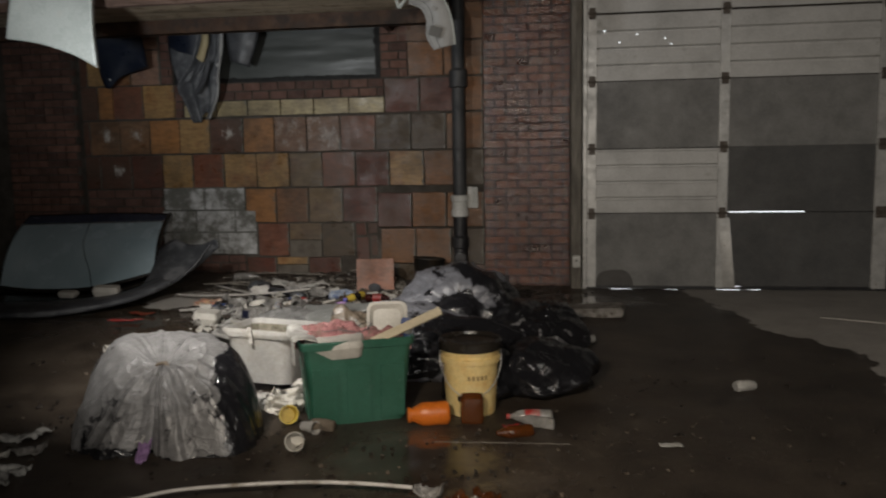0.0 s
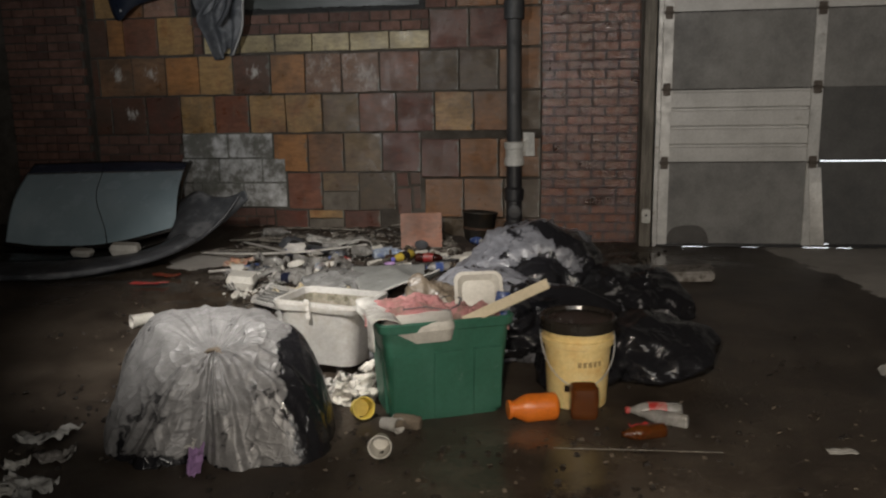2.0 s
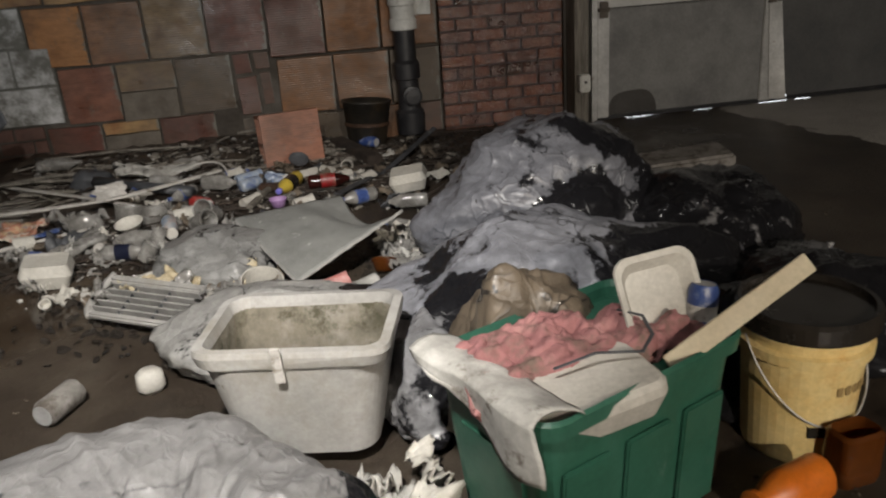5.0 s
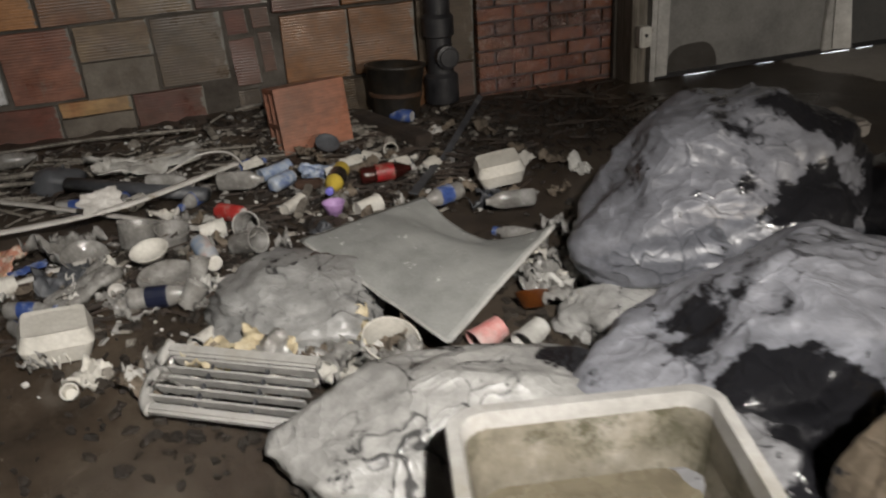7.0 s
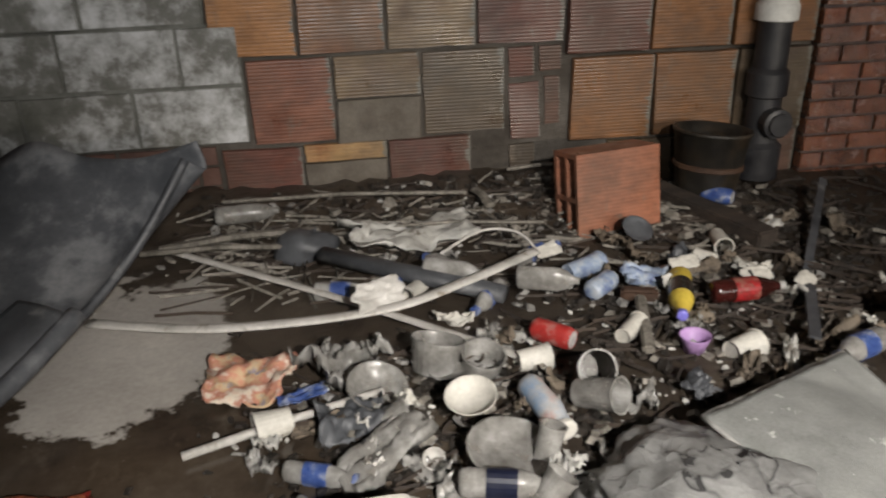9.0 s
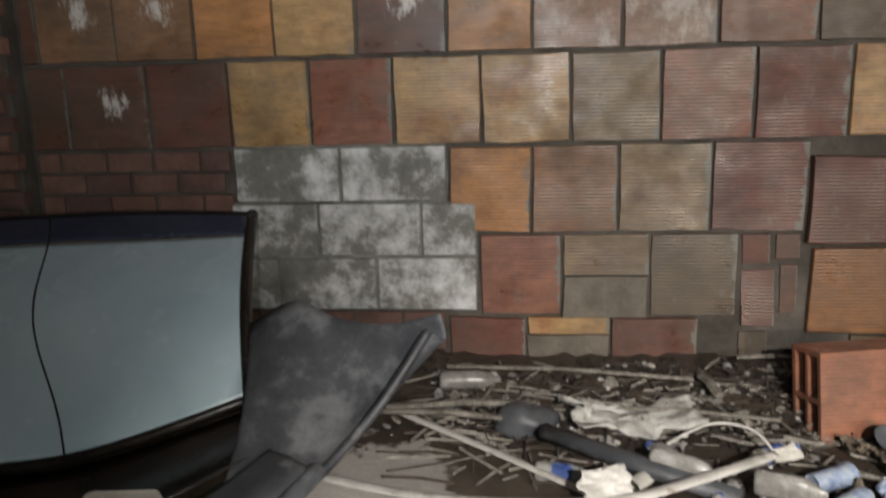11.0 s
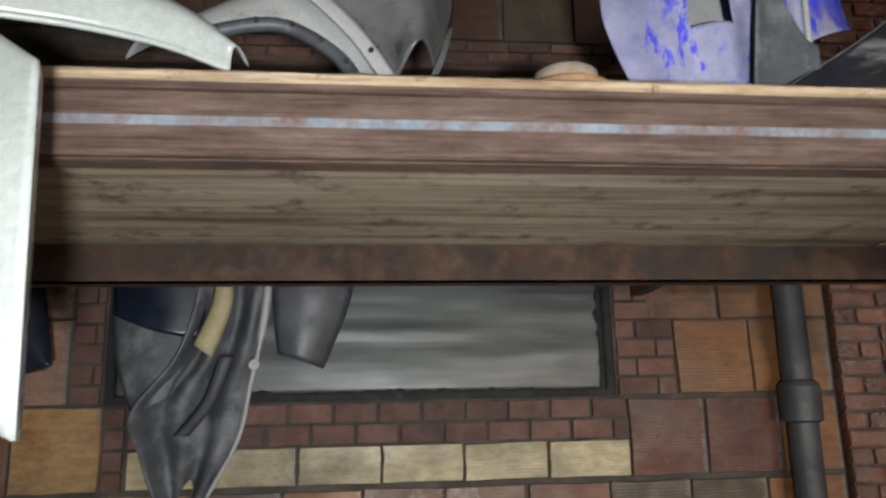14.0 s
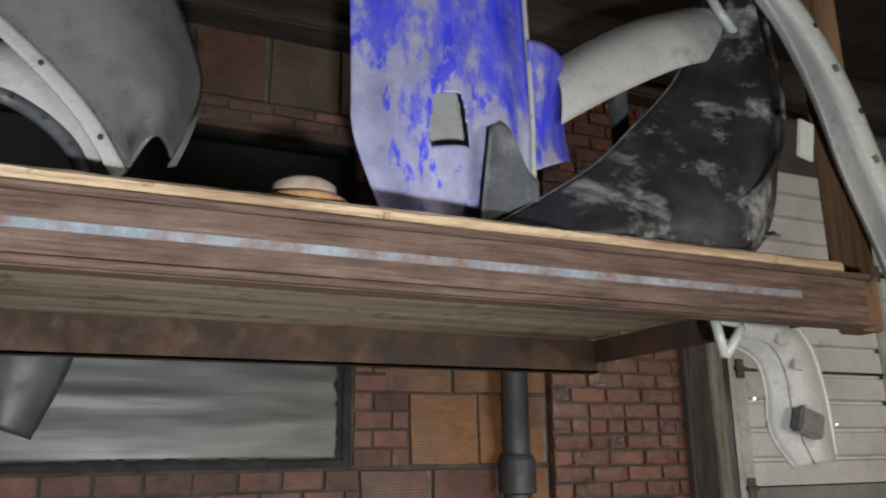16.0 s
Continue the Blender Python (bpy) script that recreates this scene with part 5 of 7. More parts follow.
# ---- strips, boards and rods ----
solo("trim_strip", tube(bmesh.new(), [along([(-3.42, 6.52, 0.03), (-3.03, 6.38, 0.05), (-2.58, 6.36, 0.07), (-2.3, 6.48, 0.08), (-2.06, 6.62, 0.09)], i / 30) for i in range(31)], 0.022, 8, 0.4), STRIP, pose(0, 0, 0), "long bent white car trim strip", "trim strip", "car trim strips", smooth=True)
solo("trim_strip", tube(bmesh.new(), [along([(-3.26, 6.98, 0.04), (-2.7, 6.52, 0.04), (-2.2, 6.08, 0.03)], i / 20) for i in range(21)], 0.016, 8, 0.4), STRIP, pose(0, 0, 0), "straight white trim strip under the bent one", "trim strip", "car trim strips", smooth=True)
solo("metal_rod", tube(bmesh.new(), [(-3.06, 5.87, 0.015), (-2.84, 5.95, 0.02), (-2.6, 6.02, 0.03)], 0.011, 8), STRIP, pose(0, 0, 0), "pale rusty rod in shallow water", "rod", smooth=True)
solo("grey_tube", tube(bmesh.new(), [(-2.74, 6.80, 0.06), (-2.2, 6.44, 0.04)], 0.034, 12, 0.8), DARK_PLASTIC, pose(0, 0, 0), "grey plastic tube half buried in dirt", "tube", smooth=True)
solo("loose_cable", tube(bmesh.new(), [along([(-2.35, 6.75, 0.05), (-2.2, 6.82, 0.09), (-2.08, 6.78, 0.09), (-2.03, 6.68, 0.05)], i / 16) for i in range(17)], 0.005, 6), STRIP, pose(0, 0, 0), "looped white cable in the litter", "cable", smooth=True)
for i, (a, b, w) in enumerate((((-3.1, 7.22, 0.12), (-2.2, 7.10, 0.13), 0.012), ((-3.3, 6.98, 0.05), (-2.75, 7.02, 0.06), 0.02), ((-2.6, 7.0, 0.06), (-1.95, 6.92, 0.06), 0.01), ((-3.35, 6.93, 0.06), (-2.8, 6.9, 0.05), 0.015), ((-2.15, 7.2, 0.1), (-2.12, 7.05, 0.09), 0.02), ((-2.0, 7.3, 0.14), (-1.72, 7.22, 0.16), 0.012))):
    solo("wood_stick", tube(bmesh.new(), [a, tuple((Vector(a) + Vector(b)) / 2 + Vector((0, 0.01, 0.01))), b], w, 6, 0.6), WOOD_GREY, pose(0, 0, 0), "broken weathered stick in wet dirt", "stick", "broken sticks")
solo("timber_offcut", boxed(-0.3, -0.045, -0.03, 0.3, 0.045, 0.03, bevel=0.006), WOOD_DARK, on(-1.32, 6.95, 0.035, 0, 0, -72), "dark wet timber offcut on the floor", "timber")
solo("flat_bar", boxed(-0.34, -0.014, -0.003, 0.34, 0.014, 0.003), DARK_PLASTIC, pose(-1.02, 6.73, 0.06, 20, -8, 55), "rusted flat bar lying in the litter", "bar")
solo("flat_bar", boxed(-0.24, -0.016, -0.003, 0.24, 0.016, 0.003), DARK_PLASTIC, pose(-1.36, 6.2, 0.05, 10, 4, 60), "rusted flat bar over wrappers", "bar")
ham = thing("old_hammer", on(-1.85, 6.22, 0.02, 0, 0, 0), "old hammer with a weathered wooden handle", "hammer")
part("handle", boxed(-0.016, -0.16, 0, 0.016, 0.15, 0.024, bevel=0.006, m=pose(0, 0, 0, 0, 0, -17)), WOOD_GREY, ham)
part("head", boxed(-0.055, -0.02, -0.002, 0.055, 0.02, 0.035, bevel=0.008, m=pose(0.045, 0.15, 0, 0, 0, -17)), RUST_DK, ham)

# ---- loose clay tile, black bucket by the pipe ----
lt = thing("loose_clay_tile", pose(-1.665, 6.90, -0.03, -9, 0, 12), "loose hollow clay tile standing on edge", "clay tile")
for nm, a in zip(("front_face", "rear_face", "end_face", "end_face", "web", "web", "web"), ((-0.17, 0.0, 0.0, 0.17, 0.018, 0.335), (-0.17, 0.15, 0.0, 0.17, 0.168, 0.335), (-0.17, 0.018, 0.0, 0.17, 0.15, 0.018), (-0.17, 0.018, 0.317, 0.17, 0.15, 0.335), (-0.17, 0.018, 0.158, 0.17, 0.15, 0.175), (-0.17, 0.075, 0.018, 0.17, 0.09, 0.158), (-0.17, 0.075, 0.175, 0.17, 0.09, 0.317))):
    part(nm, boxed(*a), CLAY["N"], lt)
bb = thing("black_bucket", pose(-1.225, 7.17, 0.01, -3, 4, 0), "old black rusty bucket at the drain pipe", "bucket")
part("body", lathe(bmesh.new(), [(0.11, 0.0), (0.115, 0.01), (0.145, 0.26), (0.152, 0.262), (0.152, 0.275), (0.14, 0.275), (0.105, 0.015), (0, 0.014)], 40), surface("black_rusty", [(0.01, 0.009, 0.008), (0.02, 0.017, 0.013), (0.045, 0.03, 0.017)], 7, (0.4, 0.7), 0.4), bb, smooth=True)
part("hoop", lathe(bmesh.new(), [(0.128, 0.12), (0.136, 0.125), (0.137, 0.14), (0.13, 0.145)], 30), RUST_DK, bb, "rusted hoop")
can(lying(-1.27, 7.10, -45, 0.03, 0, 0.03), BLUE, "crumpled blue drink can on the timber", crush=0.2)

# ---- the litter field ----
bottle(lying(-1.61, 6.31, 0, 0.038, 0, 0.02), surface("cola_bottle", [(0.02, 0.006, 0.005), (0.05, 0.01, 0.008)], 6, (0.08, 0.2), 0.1), GREY_FILM, "big red drink bottle among wrappers", 0.23, 0.035, surface("red_label", [(0.42, 0.02, 0.025), (0.2, 0.015, 0.015), (0.3, 0.2, 0.15)], 24, (0.3, 0.5), 0.1))
bottle(lying(-1.66, 6.42, -112, 0.034, 0, 0.03), YELLOW, surface("violet_cap", [(0.12, 0.12, 0.5), (0.2, 0.18, 0.6)], 9, (0.4, 0.6), 0.1), "squashed yellow drink bottle", 0.26, 0.036, LID_BLACK)
dish(on(-1.76, 6.09, 0.0, 0, 0, 0), PURPLE, "lilac plastic cup bottom up", 0.042, 0.05, name="plastic_cup")
PALE_BLUE = surface("pale_blue_print", [(0.06, 0.09, 0.26), (0.28, 0.34, 0.44), (0.46, 0.48, 0.5)], 24, (0.25, 0.5), 0.1, 60, 0.001, dirt=(0.3, 0.29, 0.27), dirt_at=(0.58, 0.72), dirt_scale=18)
cup(lying(-1.98, 6.53, 25, 0.03, 0, 0.02), PALE_BLUE, "blue and white paper cup on its side", 0.14, 0.035, 0.75)
can(lying(-1.95, 6.39, 40, 0.033, 0, 0.02), PALE_BLUE, "dented blue drink can", crush=0.2)
scrap("blue_carton", on(-1.75, 6.46, 0.05, 30, 10, -5), 0.14, 0.07, PALE_BLUE, "crushed blue and pink snack carton", "carton", 41, 0.03, 0.02)
scrap("white_card", on(-1.71, 6.36, 0.05, 60, 0, 8), 0.05, 0.09, PAPER, "white printed card in the litter", "card", 42, 0.004)
for i, (x, y, rz) in enumerate(((-1.60, 6.52, 8), (-1.42, 6.40, -6), (-1.30, 6.33, 40), (-2.0, 6.7, 20), (-0.95, 6.2, 30))):
    scrap("white_card", on(x, y, 0.05, 28, -6, rz), 0.09, 0.055, FOAM, "torn white card in the litter", "card", 50 + i, 0.01, 0.002, "white cards")
dish(on(-1.65, 6.80, 0.05, 30, 10, 0), DARK_PLASTIC, "dark round plastic lid by the loose tile", 0.055, 0.012, name="plastic_saucer")
dish(on(-2.40, 5.90, 0.05, 12, -6, 0), FOAM, "small white foam bowl", 0.062, 0.035)
dish(on(-2.35, 5.735, 0.03, 8, 5, 0), GREY_FILM, "wide clear plastic lid grey with dirt", 0.095, 0.03, name="plastic_saucer")
dish(on(-2.62, 6.02, 0.02, 20, 10, 0), GREY_FILM, "clear broken bowl in water", 0.075, 0.04)
bottle(lying(-2.25, 5.96, -78, 0.034, 0, 0.02), surface("pastel_wrap", [(0.2, 0.34, 0.55), (0.5, 0.5, 0.5), (0.55, 0.25, 0.2)], 13, (0.3, 0.5), 0.2), FOAM, "small pastel drink bottle with a white cap", 0.2, 0.033, None, 0.02)
can(lying(-2.17, 6.22, -45, 0.033, 0, 0.02), RED, "dirty red and white drink can", crush=0.15)
cup(on(-2.34, 6.11, 0.0, 12, 8, 0), GREY_FILM, "round clear plastic tub in the litter", 0.06, 0.058, 0.85, "plastic_tub")
cup(on(-2.46, 6.13, 0.0, -14, 12, 0), GREY_FILM, "square clear plastic tub in the litter", 0.09, 0.07, 0.8, "plastic_tub")
cup(on(-2.05, 6.03, 0.03, 60, 0, -20), GREY_FILM, "grey plastic cup on its side", 0.13, 0.045, 0.8)
cup(on(-2.13, 5.93, 0.03, 70, 0, 40), GREY_FILM, "crushed clear plastic cup", 0.12, 0.042, 0.8)
scrap("milk_carton", on(-2.62, 5.80, 0.03, 0, -8, 42), 0.24, 0.10, GREY_FILM, "flattened grey milk carton", "carton", 60, 0.03, 0.03, ragged=0.1)
scrap("food_tray", on(-2.68, 5.93, 0.02, 14, 4, 10), 0.17, 0.11, DARK_PLASTIC, "dark plastic food tray in water", "food tray", 61, 0.08, 0.004, ragged=0.1)
dish(on(-2.51, 5.77, 0.02, 50, 0, 0), STRIP, "small white ring in the litter", 0.025, 0.02, name="plastic_ring")
scrap("snack_packet", on(-2.93, 6.14, 0.03, 6, -4, -8), 0.22, 0.17, surface("snack_print", [(0.2, 0.2, 0.42), (0.62, 0.48, 0.3), (0.5, 0.2, 0.14), (0.66, 0.6, 0.5), (0.55, 0.3, 0.2)], 15, (0.2, 0.45), 0.2, 60, 0.002), "crumpled snack packet with orange and red print", "snack packet", 62, 0.05, 0.006, ragged=0.35)
scrap("blue_wrapper", on(-2.80, 6.04, 0.03, 0, -6, 12), 0.12, 0.05, BLUE, "blue strip of a snack packet", "wrapper", 63, 0.02)
scrap("clear_bag", on(-2.70, 6.13, 0.04, 0, 10, 30), 0.16, 0.13, GREY_FILM, "crumpled clear plastic bag in water", "plastic bag", 64, 0.1, 0.002, ragged=0.5)
scrap("red_packet", on(-3.33, 5.76, 0.02, 0, 0, -4), 0.2, 0.07, surface("red_orange_print", [(0.03, 0.01, 0.01), (0.16, 0.015, 0.012), (0.2, 0.06, 0.03), (0.03, 0.02, 0.015)], 30, (0.25, 0.5), 0.2), "red and orange snack packet at the water", "snack packet", 65, 0.02, 0.004)
clamshell(on(-2.66, 5.52, 0.01, 4, 6, 8), "dirty white foam food box on wet floor", 0.19, 0.16, 0.10)
clamshell(on(-1.13, 6.00, 0.06, 6, -8, -12), "closed white foam food box", 0.18, 0.14, 0.09)
clamshell(on(-3.85, 6.12, 0.08, 4, 3, 12), "pale foam block on the car bumper", 0.22, 0.12, 0.09)
clamshell(on(-4.15, 6.03, 0.09, 4, 3, 2), "small pale foam block on the car bumper", 0.16, 0.1, 0.05)
cup(on(-2.61, 5.30, 0.01, 40, 0, 0), FOAM, "tiny white plastic cap", 0.03, 0.02)
solo("foam_lump", tray(bmesh.new(), [(0.06, 0.05, 0.02, 0), (0.11, 0.09, 0.035, 0.03), (0.10, 0.08, 0.03, 0.08), (0.06, 0.05, 0.02, 0.1)]), FOAM, on(-2.145, 4.65, -0.005, 0, 0, 20) @ Matrix.Scale(0.8, 4), "white foam lump on the wet floor", "foam", smooth=True)
can(lying(-2.36, 4.66, 245, 0.045), STONE, "dirty tall spray can on the floor", 0.15, 0.042, 0.1)
cup(on(-1.82, 5.12, 0.02, 20, 10, 0), FOAM, "white plastic tub under the felt panel", 0.09, 0.075, 0.85, "plastic_tub")
cup(on(-1.50, 5.10, 0.06, 105, 0, -75), surface("pink_print", [(0.55, 0.13, 0.13), (0.55, 0.3, 0.28), (0.5, 0.45, 0.42)], 14, (0.3, 0.5), 0.1), "pink printed paper cup", 0.09, 0.04, 0.75)
cup(on(-1.40, 5.06, 0.06, 100, 0, -60), PAPER, "white and pink paper cup", 0.085, 0.036, 0.75)
dish(on(-1.36, 5.20, 0.02, -35, 10, 0), AMBER, "brown plastic bowl in the litter", 0.05, 0.045)
scrap("yellow_packet", on(-2.16, 5.20, 0.06, 10, -8, -20), 0.13, 0.08, YELLOW, "yellow and orange snack packet", "snack packet", 66, 0.04, 0.004)
for i in range(14):
    a = random.Random(60 + i)
    x, y = a.uniform(-1.32, -1.02), a.uniform(4.95, 5.62)
    scrap("torn_film", on(x, y, 0.04, a.uniform(-25, 25), a.uniform(-25, 25), a.uniform(0, 360)), a.uniform(0.09, 0.17), a.uniform(0.07, 0.12), (GREY_FILM, PAPER, GREY_FILM, FOAM)[i % 4], "crumpled torn film between bags and panel", "plastic film", 950 + i, 0.08, 0.002, "torn films", 0.4)
for i in range(22):
    x, y = -2.40 + 0.030 * i + 0.04 * math.sin(i * 5), 5.24 + 0.09 * math.sin(3.1 * i) - 0.006 * i
    scrap("food_wrapper", on(x, y, 0.03 + 0.02 * (i % 3), 20 * math.sin(i), 16 * math.cos(2 * i), 47 * i), 0.14, 0.11, (PAPER, CARD, GREY_FILM, CARD, FOAM, YELLOWED)[i % 6], "crumpled dirty food wrapper behind the grille", "wrapper", 70 + i, 0.07, 0.003, "food wrappers", 0.4)
bottle(lying(-2.47, 5.66, -14, 0.034, 0, 0.02), GREY_FILM, BLUE, "clear drink bottle with a dark blue label", 0.2, 0.034, surface("dark_blue_label", [(0.006, 0.008, 0.02), (0.012, 0.016, 0.04)], 9, (0.3, 0.5), 0.1), squash=0.8)
bottle(lying(-1.30, 5.98, 200, 0.034, 0, 0.03), GREY_FILM, BLUE, "clear bottle with a blue and red label", 0.18, 0.034, BLUE)
bottle(lying(-1.08, 5.80, 170, 0.034, 0, 0.03), GREY_FILM, None, "crushed clear water bottle", 0.19, 0.034, None, squash=0.7)
bottle(lying(-2.42, 6.62, -30, 0.04, 0, 0.03), GREY_FILM, None, "grey water bottle half buried in dirt", 0.22, 0.042, None, squash=0.7)
bottle(lying(-2.15, 6.50, -20, 0.04, 0, 0.03), GREY_FILM, None, "crushed grey bottle by the strip", 0.2, 0.04, None, squash=0.6)
bottle(lying(-3.12, 7.12, 5, 0.04, 0, 0.02), GREY_FILM, None, "long grey bottle at the wall", 0.24, 0.035)
scrap("white_tarp", on(-2.45, 6.93, 0.05, 4, 4, 10), 0.42, 0.2, PAPER, "torn white plastic sheet in the dirt", "plastic sheet", 90, 0.08, 0.003, ragged=0.6)
bag((-2.80, 6.93), (0.12, 0.08, 0.08), 14, DARK_PLASTIC, "small dark grey bag by the wall", (0.3, 0, 0.9), level=3)
scrap("plastic_shard", pose(-2.58, 6.40, 0.10, 40, 0, 20), 0.14, 0.09, STRIP, "pale broken plastic shard on the strip", "plastic shard", 91, 0.02, 0.004, ragged=0.5)
for i in range(15):
    a = random.Random(300 + i)
    x, y = a.uniform(-2.75, -1.95), a.uniform(5.45, 6.25)
    kind = i % 5
    if kind == 0:
        cup(on(x, y, 0.02, a.uniform(20, 90), 0, a.uniform(0, 360)), GREY_FILM, "dirty clear plastic cup in the litter", a.uniform(0.06, 0.09), a.uniform(0.025, 0.036), 0.8)
    elif kind == 1:
        dish(on(x, y, 0.01, a.uniform(-25, 25), a.uniform(-25, 25), 0), GREY_FILM, "dirty clear plastic lid in the litter", a.uniform(0.04, 0.075), 0.015, name="plastic_saucer")
    else:
        scrap("plastic_scrap", on(x, y, 0.025, a.uniform(-30, 30), a.uniform(-30, 30), a.uniform(0, 360)), a.uniform(0.04, 0.09), a.uniform(0.03, 0.07), (GREY_FILM, PAPER, CARD, GREY_FILM)[a.randrange(4)], "crumpled dirty plastic scrap in the litter", "plastic scrap", 200 + i, 0.07, 0.003, "plastic scraps", 0.45)
for i in range(26):
    a = random.Random(700 + i)
    x, y = a.uniform(-1.9, -0.6), a.uniform(5.7, 7.0)
    if math.hypot(x + 0.66, y - 5.28) < 0.62:
        continue
    scrap("plastic_scrap", on(x, y, 0.02, a.uniform(-30, 30), a.uniform(-30, 30), a.uniform(0, 360)), a.uniform(0.06, 0.15), a.uniform(0.04, 0.1), (GREY_FILM, PAPER, CARD, DARK_PLASTIC, CARD)[a.randrange(5)], "dirty torn scrap on wet dirt", "plastic scrap", 400 + i, 0.06, 0.003, "plastic scraps", 0.45)


for i in range(70):
    a = random.Random(1500 + i)
    x, y = a.uniform(-2.9, -1.0), a.uniform(5.35, 6.95)
    if math.hypot(x + 0.66, y - 5.28) < 0.55 or (x < -2.5 and 6.0 < y < 6.45) or (-1.95 < x < -1.2 and 4.9 < y < 5.9):
        continue
    k = i % 6
    if k == 0:
        bottle(lying(x, y, a.uniform(0, 360), 0.03), GREY_FILM, (BLUE, FOAM, None)[i % 3], "dirty clear drink bottle in the litter", a.uniform(0.15, 0.21), a.uniform(0.026, 0.034), (None, RED, BLUE, PAPER)[i % 4], squash=a.uniform(0.5, 0.9))
    elif k == 1:
        cup(lying(x, y, a.uniform(0, 360), 0.03), (GREY_FILM, FOAM, PAPER)[i % 3], "crushed dirty cup in the litter", a.uniform(0.07, 0.11), a.uniform(0.028, 0.04), 0.75)
    else:
        scrap("litter_scrap", on(x, y, 0.015, a.uniform(-25, 25), a.uniform(-25, 25), a.uniform(0, 360)), a.uniform(0.05, 0.13), a.uniform(0.03, 0.09), (GREY_FILM, PAPER, CARD, FOAM, CARD, GREY_FILM)[a.randrange(6)], "crumpled dirty scrap in the litter", "litter scrap", 1600 + i, 0.05, 0.003, "litter scraps", 0.45)


def crumbs(name, material, count, seed, zones, smin, smax, label):
    """Countless small chips, joined."""
    rnd = random.Random(seed)
    verts, faces = [], []
    for _ in range(count):
        cx, cy, rx, ry = zones[rnd.randrange(len(zones))]
        x, y = cx + rx * rnd.gauss(0, 0.5), cy + ry * rnd.gauss(0, 0.5)
        if y > 7.36 or (x < -3.3 and y > 5.6) or x < -5.5:
            continue
        s = rnd.uniform(smin, smax)
        m = pose(x, y, ground(x, y) + s * 0.1, rnd.uniform(-35, 35), rnd.uniform(-35, 35), rnd.uniform(0, 360))
        n = rnd.randrange(4, 7)
        base = len(verts)
        ring = [(s * rnd.uniform(0.35, 0.6) * math.cos(6.283 * i / n), s * rnd.uniform(0.2, 0.6) * math.sin(6.283 * i / n)) for i in range(n)]
        h = s * rnd.uniform(0.05, 0.35)
        verts += [tuple(m @ Vector((a, b, 0))) for a, b in ring] + [tuple(m @ Vector((a * 0.8, b * 0.8, h))) for a, b in ring]
        faces.append(tuple(range(base + n, base + 2 * n)))
        faces += [(base + i, base + (i + 1) % n, base + n + (i + 1) % n, base + n + i) for i in range(n)]
    me = bpy.data.meshes.new(name)
    me.from_pydata(verts, [], faces)
    me.materials.append(material)
    return tagged(new(name, me), label, "litter", kind="stuff")


FIELD = [(-2.4, 5.9, 0.5, 0.4), (-1.6, 6.3, 0.6, 0.4), (-2.2, 7.05, 1.0, 0.25), (-1.2, 6.9, 0.5, 0.4), (-0.6, 6.7, 0.7, 0.5), (-2.1, 5.2, 0.4, 0.3), (-1.2, 5.3, 0.4, 0.4)]
NEAR = [(-1.3, 3.4, 0.6, 0.3), (-0.2, 3.5, 0.5, 0.4), (-2.6, 3.6, 0.4, 0.8), (0.5, 4.2, 1.0, 1.2), (-1.0, 2.9, 1.0, 0.4), (-2.9, 4.9, 0.5, 0.5)]
crumbs("dirt_crumbs", DIRT, 5200, 1, FIELD + [(-1.8, 7.2, 1.5, 0.25)], 0.01, 0.05, "wet dark dirt crumbs and rubble")
crumbs("pale_chips", PAPER, 700, 2, FIELD[:3], 0.006, 0.028, "pale chips of plaster and glass")
crumbs("plastic_bits", GREY_FILM, 300, 3, FIELD[:3], 0.012, 0.05, "torn bits of dirty plastic")
crumbs("wood_splinters", WOOD_GREY, 300, 4, FIELD[:4], 0.015, 0.07, "weathered wood splinters")
crumbs("floor_grit", CARD, 420, 5, NEAR + [(1.6, 3.2, 1.3, 1.3), (0.5, 2.6, 1.0, 0.8)], 0.006, 0.024, "pale grit on the wet floor")
crumbs("floor_dirt", DIRT, 700, 6, NEAR + [(1.6, 3.2, 1.3, 1.3), (0.5, 2.6, 1.0, 0.8)], 0.008, 0.035, "dark dirt clods on the wet floor")

def twigs(name, material, count, seed, zones, label):
    """Countless thin sticks and straws, joined."""
    rnd = random.Random(seed)
    verts, faces = [], []
    for _ in range(count):
        cx, cy, rx, ry = zones[rnd.randrange(len(zones))]
        x, y = cx + rx * rnd.uniform(-1, 1), cy + ry * rnd.uniform(-1, 1)
        if y > 7.3 or x < -3.4:
            continue
        n, w = rnd.uniform(0.04, 0.24), rnd.uniform(0.0015, 0.005)
        m = pose(x, y, ground(x, y) + w + rnd.uniform(0.004, 0.02), 0, rnd.uniform(-7, 7), rnd.gauss(0, 50))
        bend = rnd.uniform(-0.08, 0.08) * n
        base = len(verts)
        for k, (px, py) in enumerate(((-n / 2, 0), (0, bend), (n / 2, 0))):
            verts += [tuple(m @ Vector((px, py + w * c, w * e))) for c, e in ((-1, -0.8), (1, -0.8), (0, 1))]
        for k in (0, 3):
            faces += [(base + k + i, base + k + (i + 1) % 3, base + k + 3 + (i + 1) % 3, base + k + 3 + i) for i in range(3)]
    me = bpy.data.meshes.new(name)
    me.from_pydata(verts, [], faces)
    me.materials.append(material)
    return tagged(new(name, me), label, "litter", kind="stuff")


